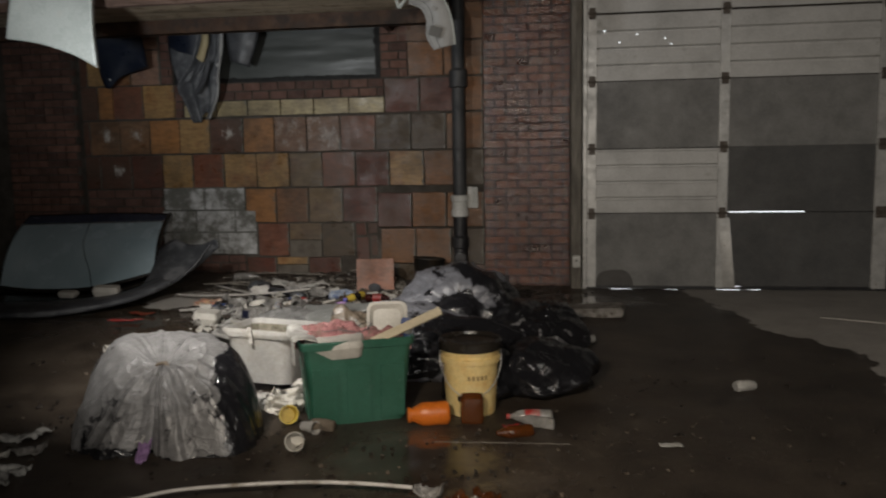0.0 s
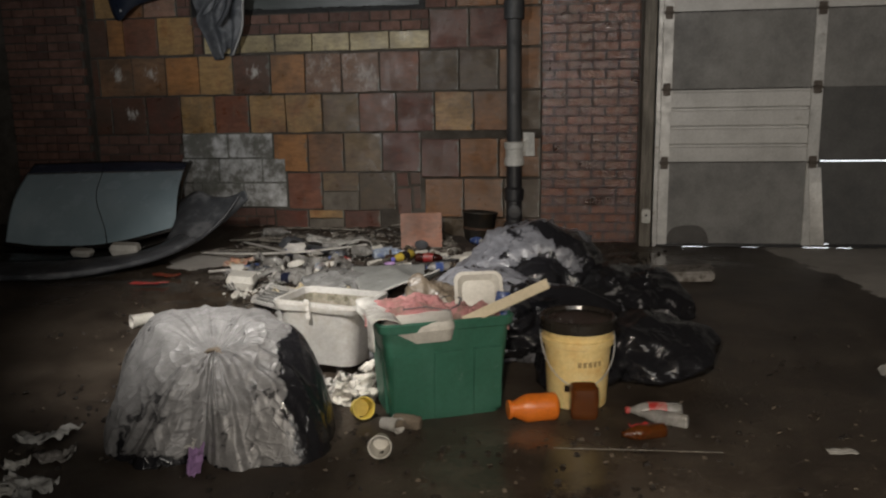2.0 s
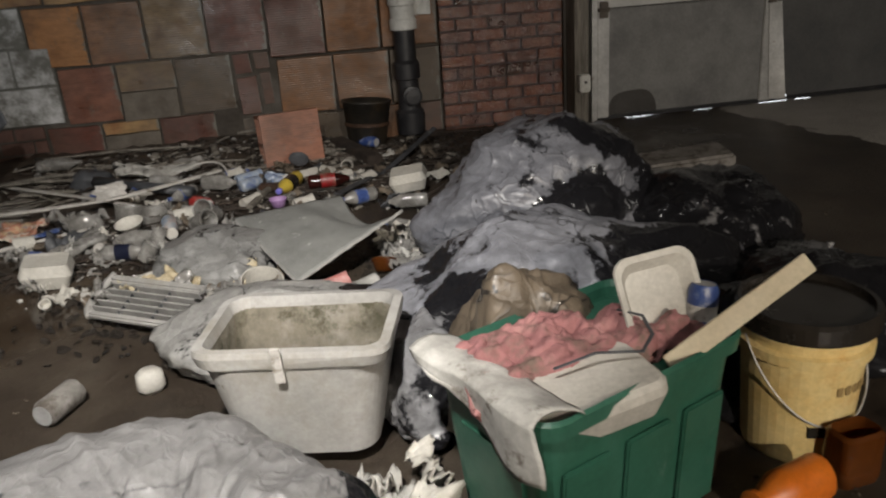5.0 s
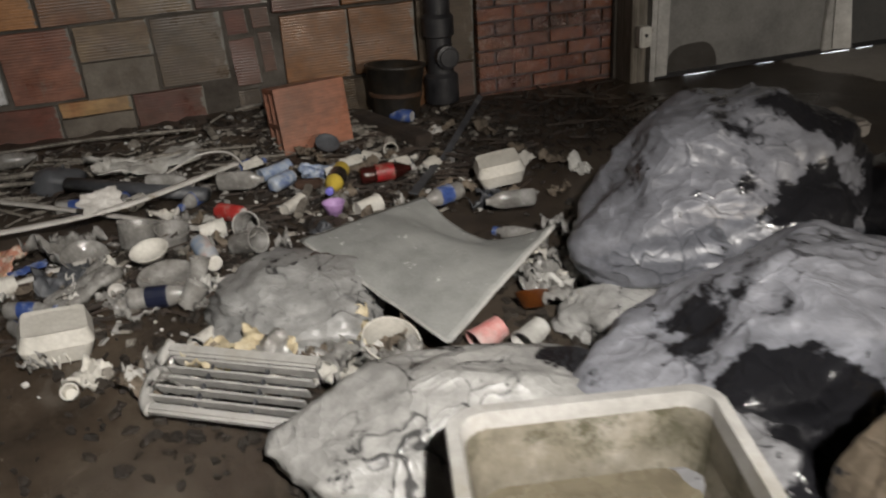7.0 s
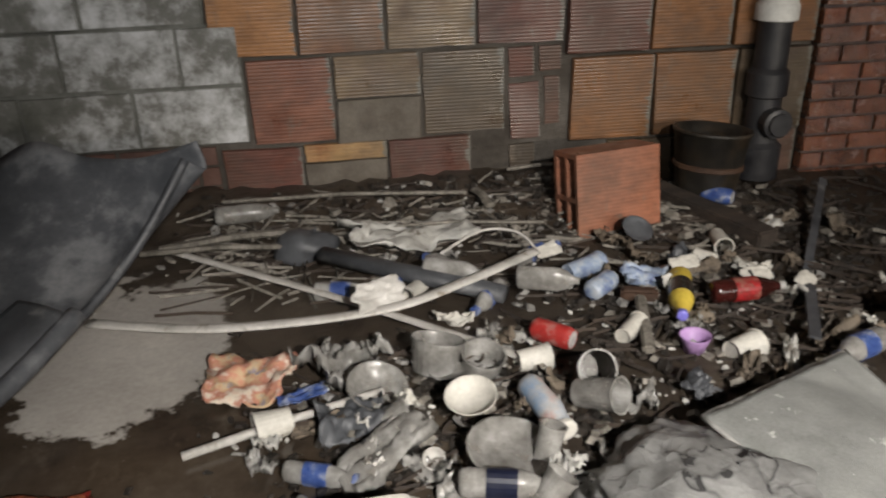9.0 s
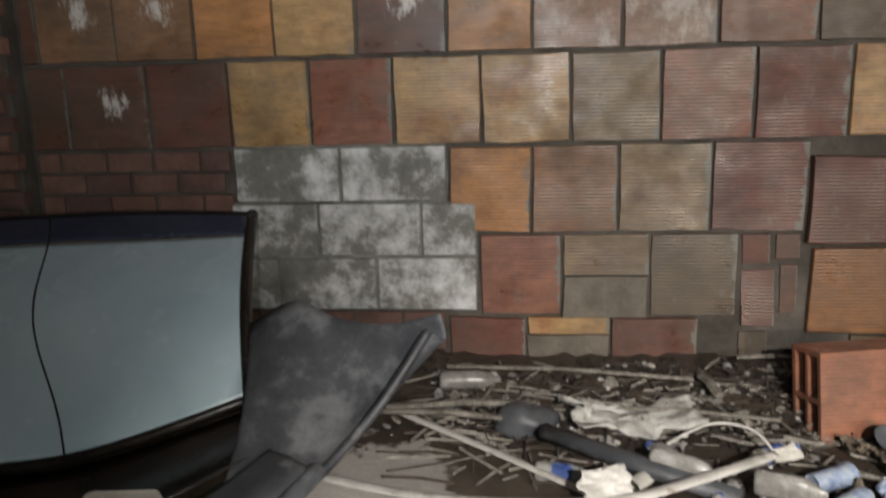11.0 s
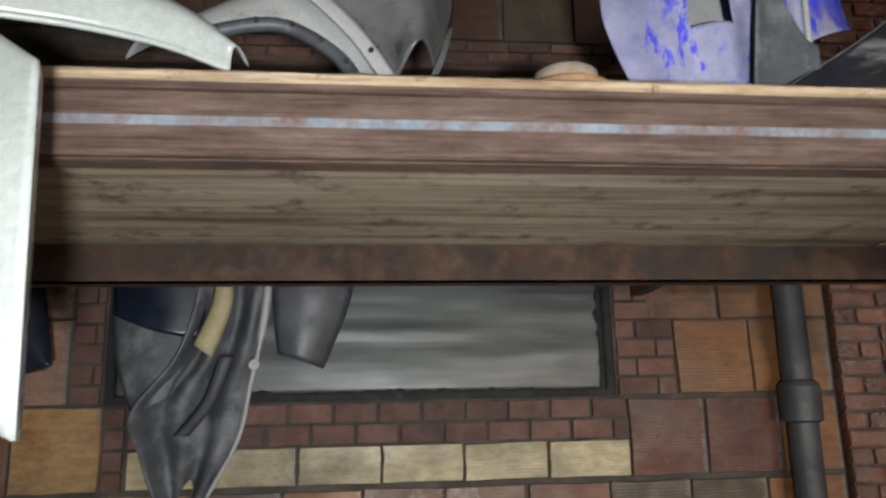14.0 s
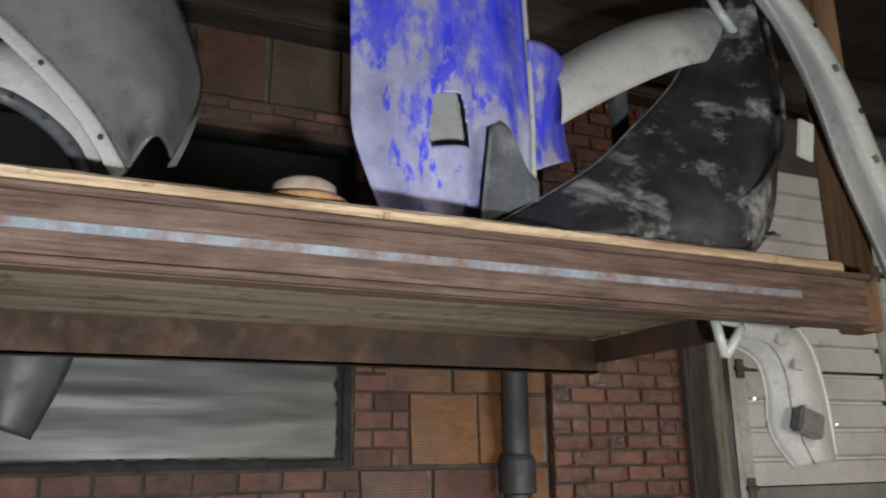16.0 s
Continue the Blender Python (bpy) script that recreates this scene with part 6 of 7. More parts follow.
BANK = [(-2.3, 7.1, 0.9, 0.25), (-2.2, 6.85, 1.0, 0.3), (-1.4, 6.7, 0.6, 0.5), (-0.7, 6.8, 0.7, 0.5)]
twigs("dry_straws", WOOD_GREY, 300, 21, BANK[:2], "pale straws and twigs on the dirt bank")
twigs("dark_twigs", WOOD_DARK, 640, 22, BANK + FIELD[:2], "dark wet twigs on the dirt bank")

# ---- car parts ----
def glass_material():
    m, nt, p = shader("dusty_windscreen")
    col = ramp(nt, noise_of(nt, 2.5, 7, 0.6, (1, 1, 0.5)), [(0.3, (0.36, 0.48, 0.54)), (0.6, (0.46, 0.58, 0.64)), (0.8, (0.56, 0.67, 0.72))])
    nt.links.new(col, p.inputs["Base Color"])
    nt.links.new(ramp(nt, noise_of(nt, 5, 6), [(0.3, grey(0.1)), (0.7, grey(0.35))]), p.inputs["Roughness"])
    p.inputs["Coat Weight"].default_value = 0.6
    return m


SCREEN = glass_material()
TINT = surface("tinted_band", [(0.03, 0.04, 0.07), (0.05, 0.065, 0.1)], 3, (0.1, 0.3), 0.05, 40, 0.001)
WHITE_PAINT = surface("white_car_paint", [(0.45, 0.48, 0.45), (0.5, 0.53, 0.5), (0.55, 0.58, 0.54)], 3, (0.2, 0.4), 0.05, 60, 0.001, dirt=(0.42, 0.41, 0.37), dirt_at=(0.62, 0.8), dirt_scale=6, coat=0.3)
NAVY = surface("navy_paint", [(0.007, 0.01, 0.02), (0.012, 0.017, 0.032), (0.03, 0.035, 0.046)], 4, (0.25, 0.5), 0.1, 60, 0.001, coat=0.2)
GREY_PAINT = surface("dusty_grey_paint", [(0.1, 0.1, 0.098), (0.17, 0.17, 0.163), (0.26, 0.255, 0.245)], 4, (0.2, 0.45), 0.3, 130, 0.0015, dirt=(0.035, 0.036, 0.04), dirt_at=(0.47, 0.66), dirt_scale=4, coat=0.25, dirt_rough=0.25)
PALE_PAINT = surface("pale_grey_paint", [(0.32, 0.32, 0.31), (0.42, 0.42, 0.41), (0.5, 0.5, 0.49)], 4, (0.35, 0.6), 0.3, 120, 0.0015, dirt=(0.2, 0.2, 0.19), dirt_at=(0.55, 0.72), dirt_scale=8)


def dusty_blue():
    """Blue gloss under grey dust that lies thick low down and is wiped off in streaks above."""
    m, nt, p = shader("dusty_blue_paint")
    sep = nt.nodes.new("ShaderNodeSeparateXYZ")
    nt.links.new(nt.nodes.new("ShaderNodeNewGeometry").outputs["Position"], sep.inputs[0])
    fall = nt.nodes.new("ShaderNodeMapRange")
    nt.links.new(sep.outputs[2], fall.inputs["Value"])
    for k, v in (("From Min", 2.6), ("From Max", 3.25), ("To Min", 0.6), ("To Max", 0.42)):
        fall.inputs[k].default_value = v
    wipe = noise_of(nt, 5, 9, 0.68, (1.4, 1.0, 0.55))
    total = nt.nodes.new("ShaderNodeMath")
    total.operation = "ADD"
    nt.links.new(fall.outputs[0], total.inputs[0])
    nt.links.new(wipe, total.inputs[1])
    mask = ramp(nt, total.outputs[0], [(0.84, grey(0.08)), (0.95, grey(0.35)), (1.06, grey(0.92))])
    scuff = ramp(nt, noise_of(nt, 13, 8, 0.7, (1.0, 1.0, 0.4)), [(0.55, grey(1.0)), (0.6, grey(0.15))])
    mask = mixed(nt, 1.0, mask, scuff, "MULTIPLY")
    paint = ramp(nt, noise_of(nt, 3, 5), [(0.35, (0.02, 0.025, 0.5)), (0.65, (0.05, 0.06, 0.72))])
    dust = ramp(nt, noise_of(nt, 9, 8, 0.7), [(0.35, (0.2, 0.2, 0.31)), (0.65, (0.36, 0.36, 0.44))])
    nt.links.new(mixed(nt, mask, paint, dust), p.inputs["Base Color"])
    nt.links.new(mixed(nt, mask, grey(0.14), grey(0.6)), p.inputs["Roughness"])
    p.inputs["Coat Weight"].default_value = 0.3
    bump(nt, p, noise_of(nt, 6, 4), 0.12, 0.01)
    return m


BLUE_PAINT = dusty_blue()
BLACK_LINER = surface("dusty_black_liner", [(0.012, 0.012, 0.013), (0.03, 0.03, 0.032), (0.06, 0.06, 0.062)], 5, (0.3, 0.55), 0.6, 110, 0.004, dirt=(0.28, 0.28, 0.275), dirt_at=(0.53, 0.66), dirt_scale=6)
LINER_GREY = surface("grey_black_liner", [(0.045, 0.048, 0.055), (0.085, 0.09, 0.1), (0.14, 0.145, 0.155)], 4, (0.4, 0.7), 0.4, 60, 0.003, dirt=(0.22, 0.225, 0.235), dirt_at=(0.5, 0.7), dirt_scale=4)


def between(a, b, bulge=(0, 0, 0), power=1.0):
    """A surface from curve a to curve b that bulges in the middle."""
    bv = Vector(bulge)
    return lambda u, v: along(a, u).lerp(along(b, u), v) + bv * math.sin(math.pi * v) ** power


def moved(f, o):
    o = Vector(o)
    return lambda u, v: f(u, v) - o


# windscreen leaning on the wall
TOP_E = [(-5.25, 7.10, 0.71), (-4.70, 7.26, 0.715), (-4.25, 7.33, 0.715), (-3.88, 7.36, 0.70)]
LOW_E = [(-5.15, 6.48, 0.09), (-4.70, 6.40, 0.075), (-4.20, 6.48, 0.09), (-3.70, 6.70, 0.20)]
ws = thing("windscreen", pose(-4.5, 6.9, 0.0), "dusty cracked car windscreen leaning at the wall", "windscreen")
wf = moved(between(LOW_E, TOP_E, (0.02, -0.10, 0.05)), (-4.5, 6.9, 0.0))
part("glass", sheet(lambda u, v: wf(u, v * 0.85), 40, 24), SCREEN, ws, smooth=True, thick=0.006)
part("tint_band", sheet(lambda u, v: wf(u, 0.85 + 0.15 * v), 40, 6), TINT, ws, "dark tinted band", smooth=True, thick=0.006)
part("rubber_seal", tube(bmesh.new(), [wf(1.0, i / 20) for i in range(21)], 0.022, 8), LID_BLACK, ws, smooth=True)
part("rubber_seal", tube(bmesh.new(), [wf(i / 30, 0.0) for i in range(31)], 0.018, 8), LID_BLACK, ws, smooth=True)
part("rubber_seal", tube(bmesh.new(), [wf(i / 30, 1.0) for i in range(31)], 0.008, 8), LID_BLACK, ws, smooth=True)
part("crack", tube(bmesh.new(), [wf(0.345 + 0.012 * math.sin(9 * i / 20) + 0.31 * (1 - i / 20), i / 20) - Vector((0, 0.006, 0)) for i in range(21)], 0.004, 5), LID_BLACK, ws, "dark crack line")

# bumper shell under the windscreen
bump_ob = thing("car_bumper", pose(-4.2, 6.1, 0.0), "dusty grey and black car bumper shell on the floor", "bumper")
O = (-4.2, 6.1, 0.0)
F_UP = [(-3.05, 6.60, 0.53), (-3.22, 6.68, 0.47), (-3.40, 6.76, 0.46), (-3.56, 6.82, 0.50), (-3.72, 6.82, 0.42)]
F_LO = [(-3.08, 6.56, 0.49), (-3.22, 6.46, 0.29), (-3.36, 6.30, 0.16), (-3.50, 6.10, 0.09), (-3.62, 5.95, 0.06)]
part("wing_flap", sheet(moved(between(F_UP, F_LO, (0.03, 0.02, -0.06)), O), 30, 18), LINER_GREY, bump_ob, "grey flared wing of the bumper", smooth=True, thick=0.006)
part("flap_edge", tube(bmesh.new(), [along(F_LO, i / 30) - Vector(O) for i in range(31)], 0.014, 8), DARK_PLASTIC, bump_ob, smooth=True)
B_UP = [(-3.52, 6.36, 0.20), (-3.72, 6.18, 0.11), (-4.1, 6.0, 0.07), (-4.6, 5.88, 0.06), (-5.6, 5.86, 0.06)]
B_LO = [(-3.36, 6.30, 0.155), (-3.55, 6.0, 0.06), (-3.95, 5.72, 0.0), (-4.4, 5.58, -0.01), (-5.6, 5.5, -0.01)]
part("skin", sheet(moved(between(B_UP, B_LO, (0.03, -0.05, 0.03)), O), 40, 14), DARK_PLASTIC, bump_ob, smooth=True, thick=0.006)
part("lip", tube(bmesh.new(), [along(B_LO, i / 30) + Vector((0, -0.01, 0.025)) - Vector(O) for i in range(31)], 0.026, 8), LINER_GREY, bump_ob, "scuffed grey lip", smooth=True)
C_UP = [(-3.68, 6.70, 0.17), (-4.2, 6.48, 0.06), (-4.7, 6.40, 0.05), (-5.6, 6.4, 0.05)]
C_LO = [(-3.56, 6.38, 0.18), (-4.0, 6.06, 0.07), (-4.6, 5.9, 0.055), (-5.6, 5.88, 0.055)]
part("cowl", sheet(moved(between(C_UP, C_LO, (0, 0, -0.04)), O), 30, 8), LID_BLACK, bump_ob, "black cowl", smooth=True, thick=0.006)
scrap("red_wrapper", on(-3.35, 5.55, 0.02, 0, 0, 4), 0.24, 0.05, RED, "red wrapper under the bumper", "wrapper", 101, 0.02)

# ---- on the shelf ----
DECK = 2.556
wfd = thing("white_fender", pose(-3.6, 5.5, DECK), "white car fender drooping over the shelf edge", "fender", "car parts on the shelf")
O = (-3.6, 5.5, DECK)
A_UP = [(-4.15, 5.30, 2.62), (-3.9, 5.50, 2.80), (-3.62, 5.68, 2.90), (-3.42, 5.74, 2.885), (-3.26, 5.76, 2.84), (-3.12, 5.76, 2.76), (-3.03, 5.74, 2.655)]
A_LO = [(-4.05, 5.25, 2.50), (-3.84, 5.40, 2.58), (-3.62, 5.52, 2.655), (-3.42, 5.60, 2.678), (-3.28, 5.64, 2.674), (-3.17, 5.66, 2.655), (-3.06, 5.68, 2.62)]
part("wheel_arch", sheet(moved(between(A_UP, A_LO, (0, -0.06, 0.02)), O), 36, 14), WHITE_PAINT, wfd, smooth=True, thick=0.005)
part("arch_flange", tube(bmesh.new(), [along(A_LO, i / 30) - Vector(O) for i in range(31)], 0.008, 6), WHITE_PAINT, wfd, smooth=True)
D_UP = [(-3.80, 5.22, 2.60), (-3.6, 5.28, 2.60), (-3.4, 5.29, 2.52), (-3.24, 5.20, 2.40)]
D_LO = [(-3.86, 5.12, 2.10), (-3.62, 5.13, 2.06), (-3.38, 5.14, 1.98), (-3.205, 5.15, 1.885)]
part("hanging_wing", sheet(moved(between(D_UP, D_LO, (0.02, -0.05, 0)), O), 26, 26), WHITE_PAINT, wfd, smooth=True, thick=0.005)
wing = between(D_UP, D_LO, (0.02, -0.05, 0))
part("wing_edge", sheet(lambda u, v: wing(1.0, u) + Vector((-0.02 * v, 0.07 * v, 0.0)) - Vector(O), 20, 4), WHITE_PAINT, wfd, smooth=True, thick=0.004)
part("bolt_hole", lathe(bmesh.new(), [(0.012, 0), (0.012, 0.003), (0, 0.003)], 12, pose(-3.5 + 3.6, 5.16 - 5.5, 2.27 - DECK, 90)), IRON_BLACK, wfd)
part("joining_skin", sheet(moved(between([(-4.15, 5.30, 2.62), (-3.9, 5.40, 2.66), (-3.62, 5.50, 2.70), (-3.42, 5.52, 2.69)], [(-3.95, 5.2, 2.56), (-3.78, 5.22, 2.60), (-3.6, 5.28, 2.60), (-3.4, 5.29, 2.52)], (0, -0.01, 0.02)), O), 18, 8), WHITE_PAINT, wfd, smooth=True, thick=0.005)

gf = thing("grey_inner_fender", pose(-2.95, 5.85, DECK), "dusty grey inner fender arch on the shelf", "fender", "car parts on the shelf")
O = (-2.95, 5.85, DECK)
A_UP = [(-3.34, 5.90, 2.74), (-3.14, 5.92, 2.88), (-3.0, 5.93, 2.975), (-2.86, 5.92, 2.95), (-2.76, 5.88, 2.82), (-2.72, 5.84, 2.66)]
A_LO = [(-3.22, 5.78, 2.72), (-3.09, 5.78, 2.765), (-2.98, 5.78, 2.78), (-2.90, 5.78, 2.75), (-2.83, 5.77, 2.69), (-2.79, 5.76, 2.62)]
part("skin", sheet(moved(between(A_UP, A_LO, (0, -0.03, 0.02)), O), 30, 12), PALE_PAINT, gf, smooth=True, thick=0.005)
part("flange", tube(bmesh.new(), [along(A_LO, i / 30) - Vector(O) for i in range(31)], 0.017, 8), DARK_PLASTIC, gf, "dark rubber flange", smooth=True)
for i in range(5):
    p = along(A_LO, 0.15 + 0.17 * i) - Vector(O)
    part("bolt_hole", lathe(bmesh.new(), [(0.007, 0), (0.007, 0.004), (0, 0.004)], 8, Matrix.Translation(p + Vector((0, -0.018, 0.002))) @ pose(0, 0, 0, 90)), IRON_BLACK, gf)

df = thing("dark_fender", pose(-2.7, 5.8, DECK), "big dusty dark grey fender leaning on the shelf", "fender", "car parts on the shelf")
O = (-2.7, 5.8, DECK)
A_UP = [(-3.45, 5.86, 3.34), (-3.15, 5.82, 3.10), (-2.95, 5.78, 2.93), (-2.80, 5.74, 2.77), (-2.71, 5.70, 2.62)]
A_LO = [(-3.02, 5.98, 3.62), (-2.70, 5.96, 3.30), (-2.575, 5.92, 3.02), (-2.565, 5.88, 2.88), (-2.62, 5.82, 2.70)]
part("skin", sheet(moved(between(A_UP, A_LO, (0.0, -0.12, 0.02)), O), 40, 24), GREY_PAINT, df, smooth=True, thick=0.006)
part("pale_flange", sheet(moved(between(A_UP, [tuple(Vector(p) + Vector((-0.025, -0.012, -0.03))) for p in A_UP]), O), 30, 3), PALE_PAINT, df, "pale bare metal flange", smooth=True, thick=0.005)
part("tail_lip", sheet(moved(between([(-2.565, 5.88, 2.84), (-2.585, 5.84, 2.76), (-2.61, 5.80, 2.68)], [(-2.58, 5.86, 2.83), (-2.60, 5.82, 2.75), (-2.63, 5.79, 2.67)]), O), 8, 3), GREY_PAINT, df, "torn grey lip", thick=0.004)
for i in range(3):
    p = along(A_UP, 0.35 + 0.25 * i) - Vector(O) + Vector((-0.012, -0.016, -0.015))
    part("bolt_hole", lathe(bmesh.new(), [(0.006, 0), (0.006, 0.004), (0, 0.004)], 8, Matrix.Translation(p) @ pose(0, 0, 0, 90)), IRON_BLACK, df)

rot = thing("brake_rotor", pose(-2.35, 5.67, DECK, 0, 0, 0) @ Matrix.Scale(0.85, 4), "rusty brake rotor lying on the shelf", "brake rotor", "car parts on the shelf")
part("disc", lathe(bmesh.new(), [(0.06, 0.0), (0.115, 0.0), (0.118, 0.006), (0.115, 0.012), (0.112, 0.016), (0.115, 0.02), (0.118, 0.026), (0.115, 0.032), (0.06, 0.033)], 36), surface("orange_rust", [(0.2, 0.1, 0.04), (0.34, 0.19, 0.08), (0.45, 0.3, 0.17)], 14, (0.6, 0.9), 0.5), rot, smooth=False)
part("hat", lathe(bmesh.new(), [(0.088, 0.03), (0.082, 0.075), (0.06, 0.09), (0.03, 0.092), (0.03, 0.07), (0, 0.07)], 30), surface("worn_hub", [(0.2, 0.13, 0.08), (0.34, 0.27, 0.2), (0.42, 0.37, 0.31)], 12, (0.5, 0.8), 0.4), rot, "pale worn hub", smooth=True)

bl = thing("blue_bumper", pose(-1.9, 5.85, DECK), "bright blue bumper cover standing on end, dusty", "bumper", "car parts on the shelf")
O = (-1.9, 5.85, DECK)


def blue_main(u, v):
    z = 2.545 + 1.25 * v
    taper = 0.10 * (1 - smooth01(v / 0.3))
    x0, x1 = -2.185 + taper * 1.1, -1.68 + 0.02 * v
    x = x0 + (x1 - x0) * u
    y = 5.80 + 0.16 * (1 - math.sin(math.pi * (0.12 + 0.60 * u))) - 0.02 * math.sin(6 * v) + 0.012 * math.sin(22 * u) * (1 - v)
    return Vector((x, y, z)) - Vector(O)


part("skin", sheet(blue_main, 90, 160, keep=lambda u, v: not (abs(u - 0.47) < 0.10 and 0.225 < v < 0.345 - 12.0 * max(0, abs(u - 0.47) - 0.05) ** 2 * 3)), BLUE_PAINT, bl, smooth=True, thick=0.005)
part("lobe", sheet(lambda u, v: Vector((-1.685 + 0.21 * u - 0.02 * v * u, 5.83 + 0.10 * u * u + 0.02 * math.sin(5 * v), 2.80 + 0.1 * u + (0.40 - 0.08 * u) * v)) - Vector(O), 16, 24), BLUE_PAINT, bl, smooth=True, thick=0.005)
part("ridge", tube(bmesh.new(), [blue_main(0.985, 0.18 + 0.8 * i / 20) + Vector((0, -0.012, 0)) for i in range(21)], 0.008, 8), PALE_PAINT, bl, "pale scuffed ridge", smooth=True)
part("inner_bar", boxed(-2.06 + 1.9, 5.93 - 5.85, 2.58 - DECK, -1.75 + 1.9, 5.96 - 5.85, 3.2 - DECK, bevel=0.01), PALE_PAINT, bl, "dusty grey inner bar")
part("vent", boxed(-1.93 + 1.9, 5.80 - 5.85, 2.66 - DECK, -1.83 + 1.9, 5.82 - 5.85, 2.71 - DECK, bevel=0.004), IRON_BLACK, bl)
sp = thing("torn_liner_piece", pose(-1.79, 5.72, DECK), "torn dusty dark plastic piece against the bumper", "plastic piece", "car parts on the shelf")
part("skin", sheet(lambda u, v: Vector((-0.11 + 0.17 * u + 0.04 * v * (1 - u), 0.02 * math.sin(4 * u), 0.0 + (0.34 - 0.1 * abs(u - 0.35) - 0.10 * smooth01((u - 0.5) / 0.4)) * v)), 12, 16), LINER_GREY, sp, smooth=True, thick=0.005)

gp = thing("grey_bumper_end", pose(-1.2, 6.0, DECK), "pale grey bumper end leaning over the liner", "bumper", "car parts on the shelf")
O = (-1.2, 6.0, DECK)
A_UP = [(-1.56, 5.98, 3.20), (-1.38, 5.98, 3.34), (-1.15, 5.98, 3.48), (-0.90, 5.96, 3.58), (-0.66, 5.94, 3.68)]
A_LO = [(-1.55, 5.86, 2.98), (-1.36, 5.84, 3.10), (-1.14, 5.82, 3.22), (-0.96, 5.82, 3.30), (-0.86, 5.84, 3.40)]
part("skin", sheet(moved(between(A_UP, A_LO, (0, -0.06, 0.03)), O), 30, 14), PALE_PAINT, gp, smooth=True, thick=0.006)
part("end_flange", tube(bmesh.new(), [Vector(p) - Vector(O) for p in ((-0.99, 5.80, 3.52), (-0.96, 5.79, 3.45), (-0.90, 5.79, 3.38))], 0.016, 8), WHITE_PAINT, gp, "white bent flange", smooth=True)
part("support", boxed(-1.25 + 1.2, 0.0, 0.0, -1.19 + 1.2, 0.03, 0.72, bevel=0.005), DARK_PLASTIC, gp)

lin = thing("black_wheel_liner", pose(-1.2, 5.75, DECK), "dusty black plastic wheel arch liner on the shelf", "wheel liner", "car parts on the shelf")
O = (-1.2, 5.75, DECK)
A_UP = [(-1.86, 5.70, 2.60), (-1.55, 5.74, 2.80), (-1.36, 5.78, 2.97), (-1.20, 5.82, 3.12), (-1.08, 5.86, 3.26), (-1.00, 5.88, 3.40), (-0.92, 5.90, 3.62)]
A_LO = [(-1.75, 5.62, 2.555), (-1.45, 5.60, 2.555), (-1.20, 5.60, 2.56), (-1.06, 5.62, 2.66), (-0.93, 5.68, 2.88), (-0.86, 5.74, 3.12), (-0.84, 5.82, 3.45)]
part("skin", sheet(moved(between(A_UP, A_LO, (0.04, -0.10, -0.04)), O), 50, 24), BLACK_LINER, lin, smooth=True, thick=0.006)
part("rim_fold", sheet(moved(between(A_LO, [tuple(Vector(p) + Vector((0.05, 0.03, -0.0))) for p in A_LO]), O), 40, 4), BLACK_LINER, lin, smooth=True, thick=0.008)
part("pale_edge", tube(bmesh.new(), [along(A_UP, i / 30) - Vector(O) + Vector((0, -0.004, 0)) for i in range(24)], 0.0035, 6), LINER_GREY, lin, "dusty grey edge", smooth=True)
part("crease", tube(bmesh.new(), [along([(-1.5, 5.62, 2.60), (-1.15, 5.58, 2.72), (-0.93, 5.62, 2.98), (-0.86, 5.70, 3.4)], i / 24) - Vector(O) for i in range(25)], 0.008, 6), BLACK_LINER, lin, smooth=True)
for i, (x, y, rz, w, d, mt) in enumerate(((-0.98, 5.72, -18, 0.22, 0.10, PALE_PAINT), (-0.92, 5.82, 12, 0.24, 0.12, GREY_PAINT), (-1.08, 5.66, -30, 0.16, 0.08, GREY_PAINT))):
    scrap("sheet_metal_scrap", pose(x, y, DECK + 0.03 + 0.03 * i, 24, 8, rz), w, d, mt, "bent scrap of pale sheet metal on the shelf", "metal scrap", 110 + i, 0.02, 0.004, "metal scraps", 0.1)

# white fender rail hanging past the post
wr = thing("white_fender_rail", pose(-0.5, 5.45, DECK), "white drilled fender rail leaning on the post", "fender", "car parts on the shelf")
O = (-0.5, 5.45, DECK)
A_UP = [(-1.06, 5.54, 3.42), (-0.95, 5.52, 3.28), (-0.85, 5.50, 3.07), (-0.775, 5.49, 2.84), (-0.70, 5.48, 2.62), (-0.67, 5.48, 2.50)]
A_LO = [tuple(Vector(p) + Vector((0.085, 0.01, 0.035))) for p in A_UP]
part("rail", sheet(moved(between(A_UP, A_LO, (0, -0.012, 0)), O), 40, 6), WHITE_PAINT, wr, smooth=True, thick=0.004)
part("rail_lip", sheet(moved(between(A_LO, [tuple(Vector(p) + Vector((0.02, 0.05, 0.01))) for p in A_LO]), O), 40, 3), PALE_PAINT, wr, smooth=True, thick=0.004)
W_LO = [(-1.055, 5.56, 3.41), (-0.955, 5.55, 3.26), (-0.875, 5.54, 3.05), (-0.82, 5.53, 2.82), (-0.745, 5.52, 2.62), (-0.71, 5.51, 2.50)]
part("inner_skin", sheet(moved(between(A_UP, W_LO, (0.01, 0.05, 0)), O), 40, 10), PALE_PAINT, wr, "dusty grey inner skin", smooth=True, thick=0.004)
